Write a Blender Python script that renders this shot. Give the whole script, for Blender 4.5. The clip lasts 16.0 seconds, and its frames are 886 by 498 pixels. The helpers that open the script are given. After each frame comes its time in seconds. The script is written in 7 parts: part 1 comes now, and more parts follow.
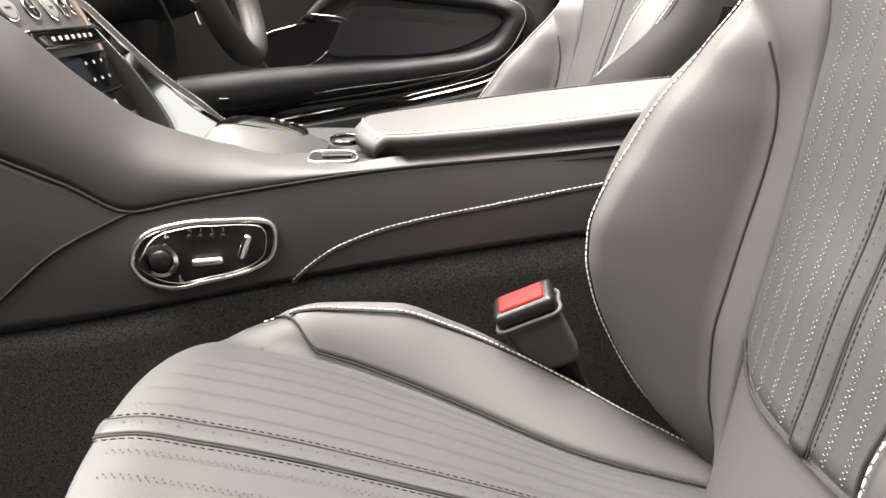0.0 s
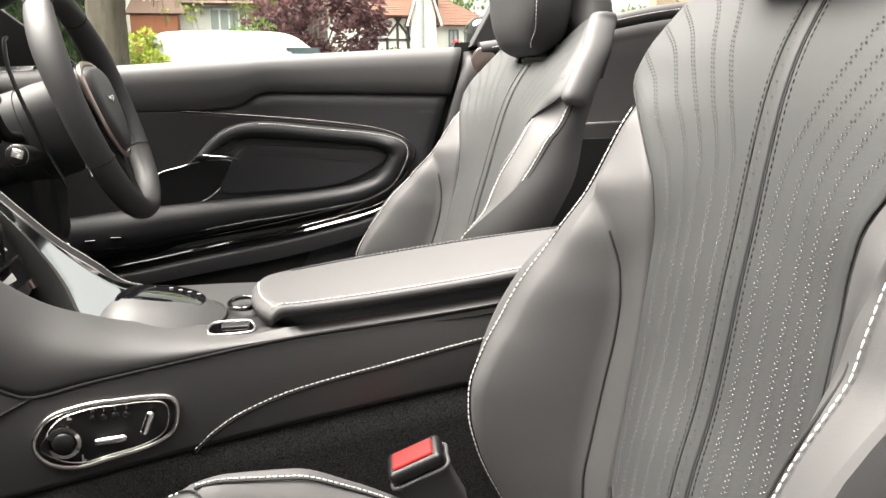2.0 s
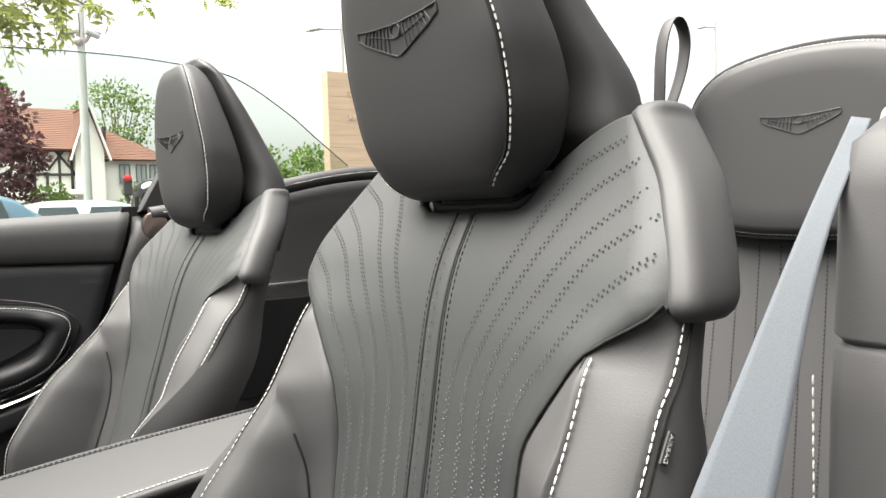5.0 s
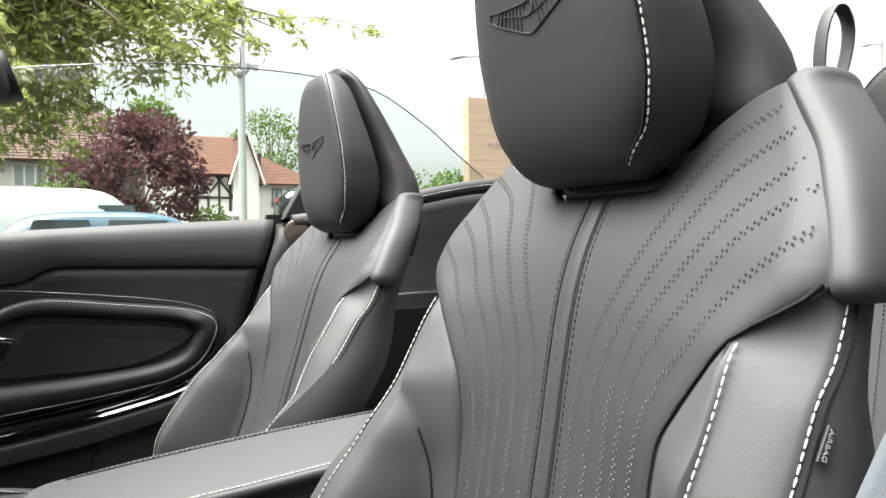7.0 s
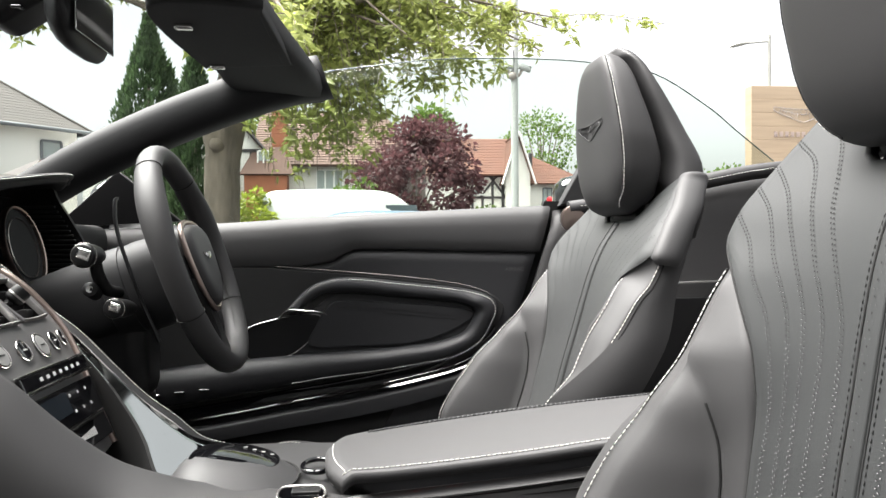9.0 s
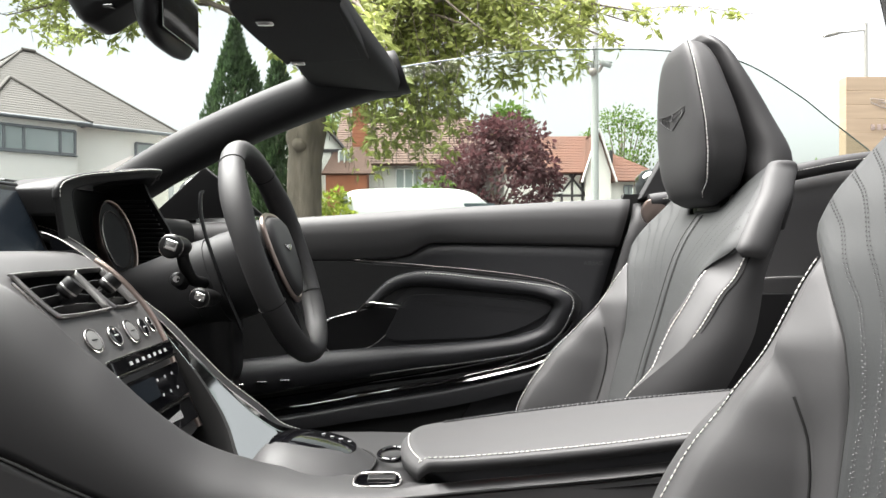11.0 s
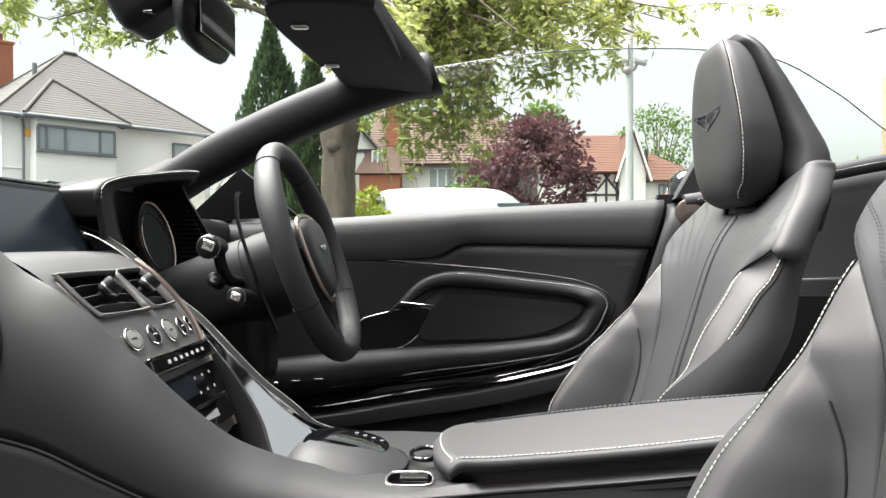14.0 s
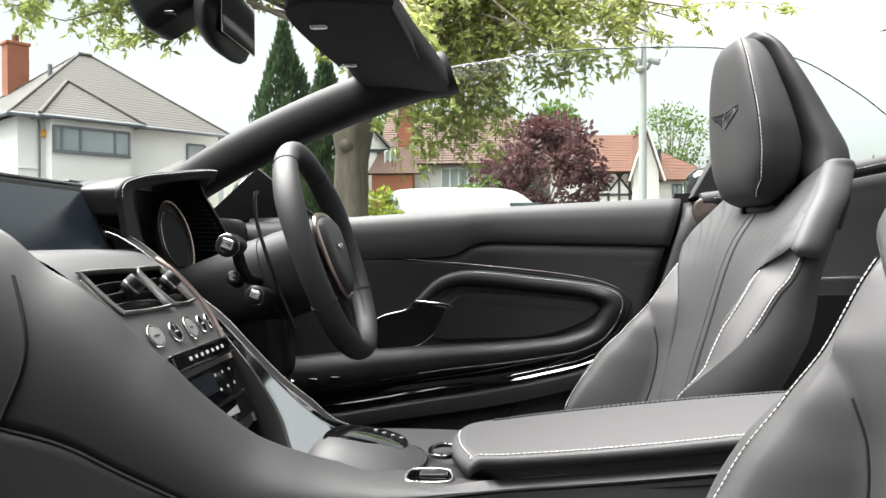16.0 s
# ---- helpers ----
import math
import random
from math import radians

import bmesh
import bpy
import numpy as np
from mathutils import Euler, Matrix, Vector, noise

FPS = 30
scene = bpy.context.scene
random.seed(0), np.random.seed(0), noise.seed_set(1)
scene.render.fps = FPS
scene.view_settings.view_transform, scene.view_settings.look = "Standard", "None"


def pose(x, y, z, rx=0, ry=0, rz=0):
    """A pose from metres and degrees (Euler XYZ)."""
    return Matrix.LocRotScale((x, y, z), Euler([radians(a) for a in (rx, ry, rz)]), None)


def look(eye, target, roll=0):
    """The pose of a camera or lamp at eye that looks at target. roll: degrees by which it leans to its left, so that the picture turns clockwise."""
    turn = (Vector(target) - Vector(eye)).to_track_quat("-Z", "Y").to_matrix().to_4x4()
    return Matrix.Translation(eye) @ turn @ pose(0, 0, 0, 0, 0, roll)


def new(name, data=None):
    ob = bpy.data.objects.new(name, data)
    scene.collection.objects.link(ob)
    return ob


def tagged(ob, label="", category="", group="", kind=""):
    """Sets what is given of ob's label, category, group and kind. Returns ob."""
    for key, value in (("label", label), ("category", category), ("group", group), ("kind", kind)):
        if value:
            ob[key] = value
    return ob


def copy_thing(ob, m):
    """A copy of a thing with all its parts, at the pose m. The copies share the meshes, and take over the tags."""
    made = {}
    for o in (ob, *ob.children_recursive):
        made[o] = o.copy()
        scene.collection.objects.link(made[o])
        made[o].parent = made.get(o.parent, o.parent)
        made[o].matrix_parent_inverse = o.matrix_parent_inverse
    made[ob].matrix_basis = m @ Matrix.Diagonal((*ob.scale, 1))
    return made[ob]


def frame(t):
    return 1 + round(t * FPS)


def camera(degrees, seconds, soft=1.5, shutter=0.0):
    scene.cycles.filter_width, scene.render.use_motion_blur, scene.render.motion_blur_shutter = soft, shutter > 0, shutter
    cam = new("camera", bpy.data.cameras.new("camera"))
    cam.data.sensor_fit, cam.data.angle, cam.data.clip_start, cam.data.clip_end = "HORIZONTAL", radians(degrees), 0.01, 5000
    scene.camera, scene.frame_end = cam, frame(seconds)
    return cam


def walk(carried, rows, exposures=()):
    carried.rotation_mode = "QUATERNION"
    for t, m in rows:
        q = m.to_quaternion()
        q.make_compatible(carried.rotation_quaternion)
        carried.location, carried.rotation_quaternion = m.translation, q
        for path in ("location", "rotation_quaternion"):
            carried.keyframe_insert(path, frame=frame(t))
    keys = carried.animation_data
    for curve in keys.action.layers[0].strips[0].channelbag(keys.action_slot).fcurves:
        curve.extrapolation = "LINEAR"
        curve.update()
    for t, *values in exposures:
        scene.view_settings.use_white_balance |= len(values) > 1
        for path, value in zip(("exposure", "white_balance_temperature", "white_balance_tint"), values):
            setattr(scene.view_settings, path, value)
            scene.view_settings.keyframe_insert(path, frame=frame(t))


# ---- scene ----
cam = camera(58.8, 16.0)
PATH = [
    (0, (0.186, 0.115, 0.789), (0.325, 2.017, 0.186), 0.0),
    (0.5, (0.186, 0.103, 0.804), (0.332, 2.007, 0.209), -0.2),
    (1, (0.216, 0.056, 0.867), (0.357, 1.972, 0.31), -0.7),
    (1.5, (0.213, 0.048, 0.882), (0.43, 1.981, 0.417), -0.7),
    (2, (0.186, 0.064, 0.885), (0.596, 1.98, 0.483), -0.6),
    (2.5, (0.18, 0.072, 0.903), (0.816, 1.931, 0.533), -0.7),
    (3, (0.195, 0.06, 0.932), (1.027, 1.849, 0.604), -1.2),
    (3.5, (0.205, 0.067, 0.941), (1.214, 1.774, 0.677), -1.3),
    (4, (0.201, 0.068, 0.946), (1.318, 1.716, 0.762), -1.0),
    (4.2, (0.198, 0.068, 0.948), (1.337, 1.705, 0.792), -1.1),
    (6.3, (0.205, 0.093, 0.927), (1.287, 1.774, 0.904), -0.7),
    (6.5, (0.205, 0.091, 0.923), (1.229, 1.809, 0.904), -0.5),
    (7, (0.216, 0.091, 0.916), (1.056, 1.906, 0.898), -0.7),
    (7.5, (0.213, 0.096, 0.901), (0.853, 1.99, 0.887), -0.7),
    (8, (0.21, 0.094, 0.894), (0.662, 2.042, 0.88), -0.5),
    (8.5, (0.209, 0.086, 0.892), (0.509, 2.064, 0.88), -0.4),
    (9, (0.202, 0.088, 0.89), (0.39, 2.079, 0.876), -0.3),
    (9.5, (0.202, 0.088, 0.887), (0.318, 2.084, 0.87), -0.3),
    (12, (0.208, 0.094, 0.879), (0.156, 2.093, 0.863), -0.2),
    (12.5, (0.209, 0.09, 0.879), (0.144, 2.089, 0.863), -0.2),
    (13, (0.21, 0.087, 0.882), (0.133, 2.086, 0.865), -0.3),
    (13.5, (0.207, 0.086, 0.884), (0.121, 2.084, 0.867), -0.2),
    (14, (0.206, 0.087, 0.882), (0.111, 2.085, 0.865), -0.2),
    (14.5, (0.202, 0.084, 0.883), (0.099, 2.081, 0.867), -0.2),
    (15, (0.2, 0.084, 0.884), (0.089, 2.08, 0.868), -0.2),
    (15.5, (0.2, 0.083, 0.882), (0.081, 2.08, 0.866), -0.2),
    (16, (0.199, 0.083, 0.88), (0.073, 2.079, 0.863), -0.2),
]
EXPOSE = [(0.0, 3.42, 7150, 14), (2.5, 2.94, 6950, 10), (4.2, 2.57, 6850, 9), (7.0, 2.46, 6570, 8), (9.0, 2.55, 6560, 10), (16.0, 2.54, 6470, 10)]
walk(cam, [(t, look(eye, target, roll)) for t, eye, target, roll in PATH], EXPOSE)

# ---- world and light: an even, bright overcast sky ----
world = bpy.data.worlds.new("overcast")
scene.world = world
world.use_nodes = True
wn, wl = world.node_tree.nodes, world.node_tree.links
sky = wn.new("ShaderNodeTexSky")
sky.sky_type, sky.sun_disc = "NISHITA", False
sky.sun_elevation, sky.sun_rotation = radians(55), radians(200)
sky.air_density, sky.dust_density = 1.0, 4.0
pale = wn.new("ShaderNodeHueSaturation")
pale.inputs["Saturation"].default_value = 0.12
wl.new(sky.outputs[0], pale.inputs["Color"])
wl.new(pale.outputs[0], wn["Background"].inputs["Color"])
wn["Background"].inputs["Strength"].default_value = 0.060
sun = new("sun", bpy.data.lights.new("sun", "SUN"))
sun.data.energy, sun.data.angle, sun.data.color = 4.2, radians(60), (1.0, 0.98, 0.95)
sun.matrix_world = look((0, 0, 30), (12, -6, 0))


# ---- helpers ----
def spl(pts, n, closed=False):
    """n points on a smooth curve through the given ones."""
    p = np.array(pts, float)
    k = len(p)
    out = []
    span = k if closed else k - 1
    for i in range(n):
        s = span * i / (n if closed else n - 1)
        j = min(int(s), span - 1)
        f = s - j
        if closed:
            a, b, c, d = p[(j - 1) % k], p[j % k], p[(j + 1) % k], p[(j + 2) % k]
        else:
            b, c = p[j], p[j + 1]
            a = p[j - 1] if j else 2 * b - c
            d = p[j + 2] if j + 2 < k else 2 * c - b
        out.append(0.5 * (2 * b + (c - a) * f + (2 * a - 5 * b + 4 * c - d) * f * f + (3 * b - a - 3 * c + d) * f**3))
    return np.array(out)


def fn(xs, ys):
    """A smooth function through (xs, ys) that does not overshoot."""
    xs, ys = np.array(xs, float), np.array(ys, float)
    d = np.diff(ys) / np.diff(xs)
    m = np.zeros(len(xs))
    m[0], m[-1] = d[0], d[-1]
    for i in range(1, len(xs) - 1):
        m[i] = 0 if d[i - 1] * d[i] <= 0 else 2 * d[i - 1] * d[i] / (d[i - 1] + d[i])

    def at(x):
        x = min(max(float(x), xs[0]), xs[-1])
        i = min(int(np.searchsorted(xs, x, "right")) - 1, len(xs) - 2)
        h = xs[i + 1] - xs[i]
        f = (x - xs[i]) / h
        return ((1 + 2 * f) * (1 - f) ** 2 * ys[i] + f * (1 - f) ** 2 * h * m[i] + f * f * (3 - 2 * f) * ys[i + 1] + f * f * (f - 1) * h * m[i + 1])

    return at


def sm(a, b, x):
    f = min(max((x - a) / (b - a), 0), 1)
    return f * f * (3 - 2 * f)


def even_normals(bm):
    """Corner normals that follow the large faces, so that flat faces between rounded edges stay flat."""
    bm.normal_update()
    area = {f: f.calc_area() for f in bm.faces}
    out = []
    for f in bm.faces:
        for v in f.verts:
            n = Vector((0, 0, 0))
            for g in v.link_faces:
                if g.normal.dot(f.normal) > 0.5:
                    n += g.normal * area[g]
            out.append(n.normalized() if n.length > 0 else f.normal.copy())
    return out


def part(name, bm, material, parent=None, label="", smooth=True, kind=""):
    """Links a bmesh as one mesh object under a thing or a part."""
    me = bpy.data.meshes.new(name)
    even = even_normals(bm) if smooth and len(bm.faces) < 700 else None
    bm.to_mesh(me)
    bm.free()
    for m in material if isinstance(material, (list, tuple)) else [material]:
        me.materials.append(m)
    if smooth:
        me.shade_smooth()
        if even:
            me.normals_split_custom_set(even)
    ob = new(name, me)
    if parent is not None:
        ob.parent = parent
    return tagged(ob, label, kind=kind)


def thing(name, label, category, group="", kind="", at=(0, 0, 0)):
    ob = new(name)
    ob.location = at
    return tagged(ob, label, category, group, kind)


def lay(bm, P, closed=False):
    """Adds a grid of points (rows, columns) as quads; returns its vertices."""
    V = [[bm.verts.new(p) for p in row] for row in P]
    for a, b in zip(V, V[1:]):
        n = len(a)
        for j in range(n if closed else n - 1):
            bm.faces.new((a[j], a[(j + 1) % n], b[(j + 1) % n], b[j]))
    return V


def normals(P):
    P = np.array(P, float)
    du, dv = np.gradient(P, axis=1), np.gradient(P, axis=0)
    n = np.cross(du, dv)
    return n / (np.linalg.norm(n, axis=2, keepdims=True) + 1e-12)


def slab(P, t, face=None, straight=None):
    """A sheet with thickness t behind it, closed all round. face: the way its front looks."""
    P = np.array(P, float)
    bm = bmesh.new()
    A = lay(bm, P)
    n = normals(P)
    if face is not None and float((n @ np.array(face, float)).mean()) < 0:
        n = -n
    if straight is not None:
        n = np.array(straight, float)
    B = lay(bm, P - t * n)
    ring = lambda V: [*V[0], *[r[-1] for r in V[1:]], *V[-1][-2::-1], *[r[0] for r in V[-2:0:-1]]]
    a, b = ring(A), ring(B)
    for i in range(len(a)):
        j = (i + 1) % len(a)
        bm.faces.new((a[i], a[j], b[j], b[i]))
    bmesh.ops.recalc_face_normals(bm, faces=bm.faces)
    return bm


def rings(P, bm=None):
    """A closed body from rings of points, capped at both ends."""
    bm = bm or bmesh.new()
    V = lay(bm, P, True)
    for row in (V[0], V[-1]):
        bm.faces.new(row)
    bmesh.ops.recalc_face_normals(bm, faces=bm.faces)
    return bm


def tube(path, r, n=8, bm=None, closed=False, flat=1.0):
    """A round (or flattened) bar along a path."""
    path = np.array(path, float)
    k = len(path)
    rs = r if hasattr(r, "__len__") else [r] * k
    T = np.gradient(path, axis=0)
    if closed:
        T = np.roll(path, -1, 0) - np.roll(path, 1, 0)
    T /= np.linalg.norm(T, axis=1, keepdims=True) + 1e-12
    up = np.array((0, 0, 1.0)) if abs(T[0][2]) < 0.9 else np.array((1.0, 0, 0))
    P = []
    for i in range(k):
        a = np.cross(T[i], up)
        a /= np.linalg.norm(a) + 1e-12
        b = np.cross(a, T[i])
        up = b
        P.append([path[i] + rs[i] * (math.cos(w) * a + flat * math.sin(w) * b) for w in np.linspace(0, 2 * math.pi, n, False)])
    bm = bm or bmesh.new()
    if closed:
        V = lay(bm, P, True)
        for j in range(n):
            bm.faces.new((V[-1][j], V[-1][(j + 1) % n], V[0][(j + 1) % n], V[0][j]))
        bmesh.ops.recalc_face_normals(bm, faces=bm.faces)
        return bm
    return rings(P, bm)


def length(path):
    return float(np.linalg.norm(np.diff(path, axis=0), axis=1).sum())


def along(path, step):
    """Points and directions at even steps along a path."""
    path = np.array(path, float)
    d = np.r_[0, np.cumsum(np.linalg.norm(np.diff(path, axis=0), axis=1))]
    at = np.arange(step / 2, d[-1], step)
    p = np.stack([np.interp(at, d, path[:, i]) for i in range(3)], 1)
    q = np.stack([np.interp(np.minimum(at + step * 0.2, d[-1]), d, path[:, i]) - np.interp(at - step * 0.2, d, path[:, i]) for i in range(3)], 1)
    return p, q / (np.linalg.norm(q, axis=1, keepdims=True) + 1e-12)


def stitches(path, long=0.0052, gap=0.0014, r=0.00075, lift=(0, 0, 0), bm=None):
    """A row of sewn stitches: short plump threads along a path."""
    bm = bm or bmesh.new()
    P, D = along(np.array(path, float) + np.array(lift), long + gap)
    for p, d in zip(P, D):
        a = np.cross(d, (0.3, 0.5, 0.8))
        a /= np.linalg.norm(a)
        b = np.cross(a, d)
        w = random.uniform(0.9, 1.08) * long / 2
        V = []
        for s, q in ((-1, 0.35), (-0.6, 1), (0.6, 1), (1, 0.35)):
            V.append([bm.verts.new(p + d * w * s + q * r * (math.cos(k) * a + math.sin(k) * b)) for k in (0, 1.57, 3.14, 4.71)])
        for x, y in zip(V, V[1:]):
            for j in range(4):
                bm.faces.new((x[j], x[(j + 1) % 4], y[(j + 1) % 4], y[j]))
        bm.faces.new(V[0])
        bm.faces.new(V[-1][::-1])
    return bm


def block(size, at=(0, 0, 0), bevel=0.005, seg=3, bm=None, turn=None):
    """A box with rounded edges."""
    tmp = bmesh.new()
    bmesh.ops.create_cube(tmp, size=1)
    bmesh.ops.scale(tmp, vec=size, verts=tmp.verts)
    if bevel:
        bmesh.ops.bevel(tmp, geom=tmp.edges, offset=min(bevel, min(size) * 0.49), segments=seg, affect="EDGES", profile=0.5)
    m = Matrix.Translation(at)
    if turn is not None:
        m = m @ turn.to_4x4()
    bmesh.ops.transform(tmp, matrix=m, verts=tmp.verts)
    return merge(bm, tmp)


def merge(bm, tmp):
    if bm is None:
        return tmp
    me = bpy.data.meshes.new("tmp")
    tmp.to_mesh(me)
    tmp.free()
    bm.from_mesh(me)
    bpy.data.meshes.remove(me)
    return bm


def turned(profile, n=32, axis=(0, 0, 1), at=(0, 0, 0), bm=None):
    """A turned body: profile of (radius, height) round an axis."""
    q = Vector((0, 0, 1)).rotation_difference(Vector(axis).normalized()).to_matrix()
    P = []
    for r, h in profile:
        P.append([np.array(q @ Vector((r * math.cos(w), r * math.sin(w), h))) + np.array(at) for w in np.linspace(0, 2 * math.pi, n, False)])
    return rings(P, bm)


def plate(outline, depth, normal_axis, at=0.0, bevel=0.002, bm=None, back=False):
    """An outline in two axes (the other two than normal_axis, in order) given depth along normal_axis from at, front edge rounded."""
    o = np.array(outline, float)
    c = o.mean(0)
    sc = np.abs(o - c).max()
    idx = [i for i in range(3) if i != normal_axis]
    rows = []
    for k, (h, shrink) in enumerate(((0, 0), (depth * 0.98 - bevel * np.sign(depth), 0), (depth - 0.3 * bevel * np.sign(depth), 0.35), (depth, 1), (depth, 2.5))):
        row = []
        q = o + (c - o) * (shrink * bevel / sc)
        for p in q:
            v = np.zeros(3)
            v[idx] = p
            v[normal_axis] = at + h
            row.append(v)
        rows.append(row)
    return rings(rows, bm)
# ---- materials ----
def material(name, color, rough=0.5, metal=0.0, grain=0, bump=0.0, vary=0.12, coarse=4.0, coat=0.0, spec=0.5, kind="noise", stretch=(1, 1, 1), span=(0.0, 1.0)):
    """A surface with colour varied at two scales and fine relief. grain: cells per metre of the relief."""
    m = bpy.data.materials.new(name)
    m.use_nodes = True
    nt = m.node_tree
    N, L = nt.nodes, nt.links
    b = N["Principled BSDF"]
    b.inputs["Roughness"].default_value, b.inputs["Metallic"].default_value = rough, metal
    b.inputs["Coat Weight"].default_value, b.inputs["Coat Roughness"].default_value = coat, 0.03
    b.inputs["Specular IOR Level"].default_value = spec
    co = N.new("ShaderNodeTexCoord")
    mp = N.new("ShaderNodeMapping")
    mp.inputs["Scale"].default_value = stretch
    L.new(co.outputs["Object"], mp.inputs[0])
    big = N.new("ShaderNodeTexNoise")
    big.inputs["Scale"].default_value, big.inputs["Detail"].default_value = coarse, 6
    L.new(mp.outputs[0], big.inputs["Vector"])
    ramp = N.new("ShaderNodeMapRange")
    ramp.inputs["From Min"].default_value, ramp.inputs["From Max"].default_value = span
    ramp.inputs["To Min"].default_value, ramp.inputs["To Max"].default_value = 1 - vary, 1 + vary
    L.new(big.outputs["Fac"], ramp.inputs["Value"])
    mul = N.new("ShaderNodeMix")
    mul.data_type, mul.blend_type = "RGBA", "MULTIPLY"
    mul.inputs["Factor"].default_value = 1.0
    mul.inputs[6].default_value = (*color, 1)
    L.new(ramp.outputs[0], mul.inputs[7])
    L.new(mul.outputs[2], b.inputs["Base Color"])
    if vary:
        rr = N.new("ShaderNodeMapRange")
        rr.inputs["To Min"].default_value, rr.inputs["To Max"].default_value = max(rough - 0.06, 0.02), rough + 0.06
        L.new(big.outputs["Fac"], rr.inputs["Value"])
        L.new(rr.outputs[0], b.inputs["Roughness"])
    if grain:
        if kind == "voronoi":
            g = N.new("ShaderNodeTexVoronoi")
            g.feature = "SMOOTH_F1"
            g.inputs["Scale"].default_value = grain
            out = g.outputs["Distance"]
        else:
            g = N.new("ShaderNodeTexNoise")
            g.inputs["Scale"].default_value, g.inputs["Detail"].default_value = grain, 3
            out = g.outputs["Fac"]
        L.new(mp.outputs[0], g.inputs["Vector"])
        bp = N.new("ShaderNodeBump")
        bp.inputs["Strength"].default_value, bp.inputs["Distance"].default_value = bump, 0.4 / grain
        L.new(out, bp.inputs["Height"])
        L.new(bp.outputs[0], b.inputs["Normal"])
    return m


def glass(name, tint, alpha):
    """Thin pane: mostly clear, with a faint mirror gloss."""
    m = bpy.data.materials.new(name)
    m.use_nodes = True
    N, L = m.node_tree.nodes, m.node_tree.links
    N.remove(N["Principled BSDF"])
    t, g, mx = N.new("ShaderNodeBsdfTransparent"), N.new("ShaderNodeBsdfGlossy"), N.new("ShaderNodeMixShader")
    mx.inputs[0].default_value = 0.010
    t.inputs[0].default_value = (*tint, 1)
    g.inputs["Roughness"].default_value = 0.0
    g.inputs["Color"].default_value = (alpha, alpha, alpha, 1)
    L.new(t.outputs[0], mx.inputs[1])
    L.new(g.outputs[0], mx.inputs[2])
    L.new(mx.outputs[0], N["Material Output"].inputs[0])
    return m


LEATHER = material("charcoal_leather", (0.0455, 0.0448, 0.0458), 0.63, grain=1100, bump=0.14, vary=0.12, spec=0.45, kind="voronoi")
PERF = material("perforated_leather", (0.0275, 0.0292, 0.0296), 0.64, grain=1100, bump=0.12, vary=0.12, spec=0.45, kind="voronoi")
LEATHER_B = material("black_leather", (0.030, 0.0293, 0.0303), 0.57, grain=1200, bump=0.09, vary=0.1, spec=0.48, kind="voronoi")
SUEDE = material("black_lining", (0.012, 0.012, 0.013), 0.8, grain=500, bump=0.2)
TRIMB = material("matt_black_trim", (0.011, 0.011, 0.012), 0.62, grain=900, bump=0.1, spec=0.35)
PLASTIC = material("satin_black_plastic", (0.007, 0.007, 0.0075), 0.36, grain=1500, bump=0.08, spec=0.3)
GLOSS = material("gloss_black_trim", (0.004, 0.004, 0.005), 0.06, vary=0.02, coat=1.0)
CHROME = material("polished_chrome", (0.82, 0.81, 0.79), 0.09, metal=1.0, vary=0.03)
SATIN = material("satin_metal", (0.55, 0.52, 0.50), 0.25, metal=1.0, vary=0.05)
BRONZE = material("bronze_metal", (0.45, 0.36, 0.32), 0.28, metal=1.0, vary=0.05)
THREAD = material("pale_thread", (0.62, 0.61, 0.58), 0.7, vary=0.1, coarse=300)
DTHREAD = material("grey_thread", (0.016, 0.016, 0.017), 0.7, vary=0.15, coarse=300)
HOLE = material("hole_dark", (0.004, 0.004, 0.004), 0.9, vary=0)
# pale colour for the light caught by each hole's lower lip
LIP_LIGHT = material("hole_lip_light", (0.26, 0.26, 0.26), 0.6, vary=0.05, coarse=200)
CARPET = material("black_carpet", (0.0185, 0.0185, 0.0190), 0.95, grain=700, bump=1.0, vary=0.60, coarse=620, spec=0.1, span=(0.36, 0.64))
RED = material("red_plastic", (0.42, 0.008, 0.008), 0.6, vary=0.05, spec=0.2)
BELT = material("grey_webbing", (0.068, 0.077, 0.089), 0.8, grain=1800, bump=0.5, vary=0.10, coarse=1800, span=(0.35, 0.65), stretch=(1, 1, 0.5))
SCREEN = material("dark_screen", (0.010, 0.014, 0.019), 0.20, vary=0.02, spec=0.9)
PALE = material("printed_white", (0.50, 0.50, 0.50), 0.5, vary=0)
DIAL = material("dial_face", (0.20, 0.20, 0.195), 0.4, vary=0.03)
DOOR = material("black_door_leather", (0.0260, 0.0262, 0.0285), 0.46, grain=800, bump=0.2, vary=0.1, spec=0.28, kind="voronoi")
TITAN = material("smoked_mirror_trim", (0.62, 0.65, 0.63), 0.06, metal=1.0, vary=0.03)
RING = material("dark_satin_ring", (0.30, 0.29, 0.285), 0.35, metal=1.0, vary=0.03)
# console leather, its colour darkened to stand for the shade on it
LEATHER_SHADED = material("smooth_shaded_leather", (0.0255, 0.0250, 0.0257), 0.50, grain=1300, bump=0.06, vary=0.10, spec=0.5, kind="voronoi")
BLACK_L = material("black_dash_leather", (0.014, 0.014, 0.0145), 0.58, grain=900, bump=0.15, vary=0.1, spec=0.4, kind="voronoi")
BEIGE = material("beige_trim", (0.27, 0.24, 0.22), 0.45, vary=0.06)
TINT = glass("green_tinted_glass", (0.86, 0.893, 0.865), 0.9)
CLEAR = glass("windscreen_glass", (0.90, 0.93, 0.92), 0.9)
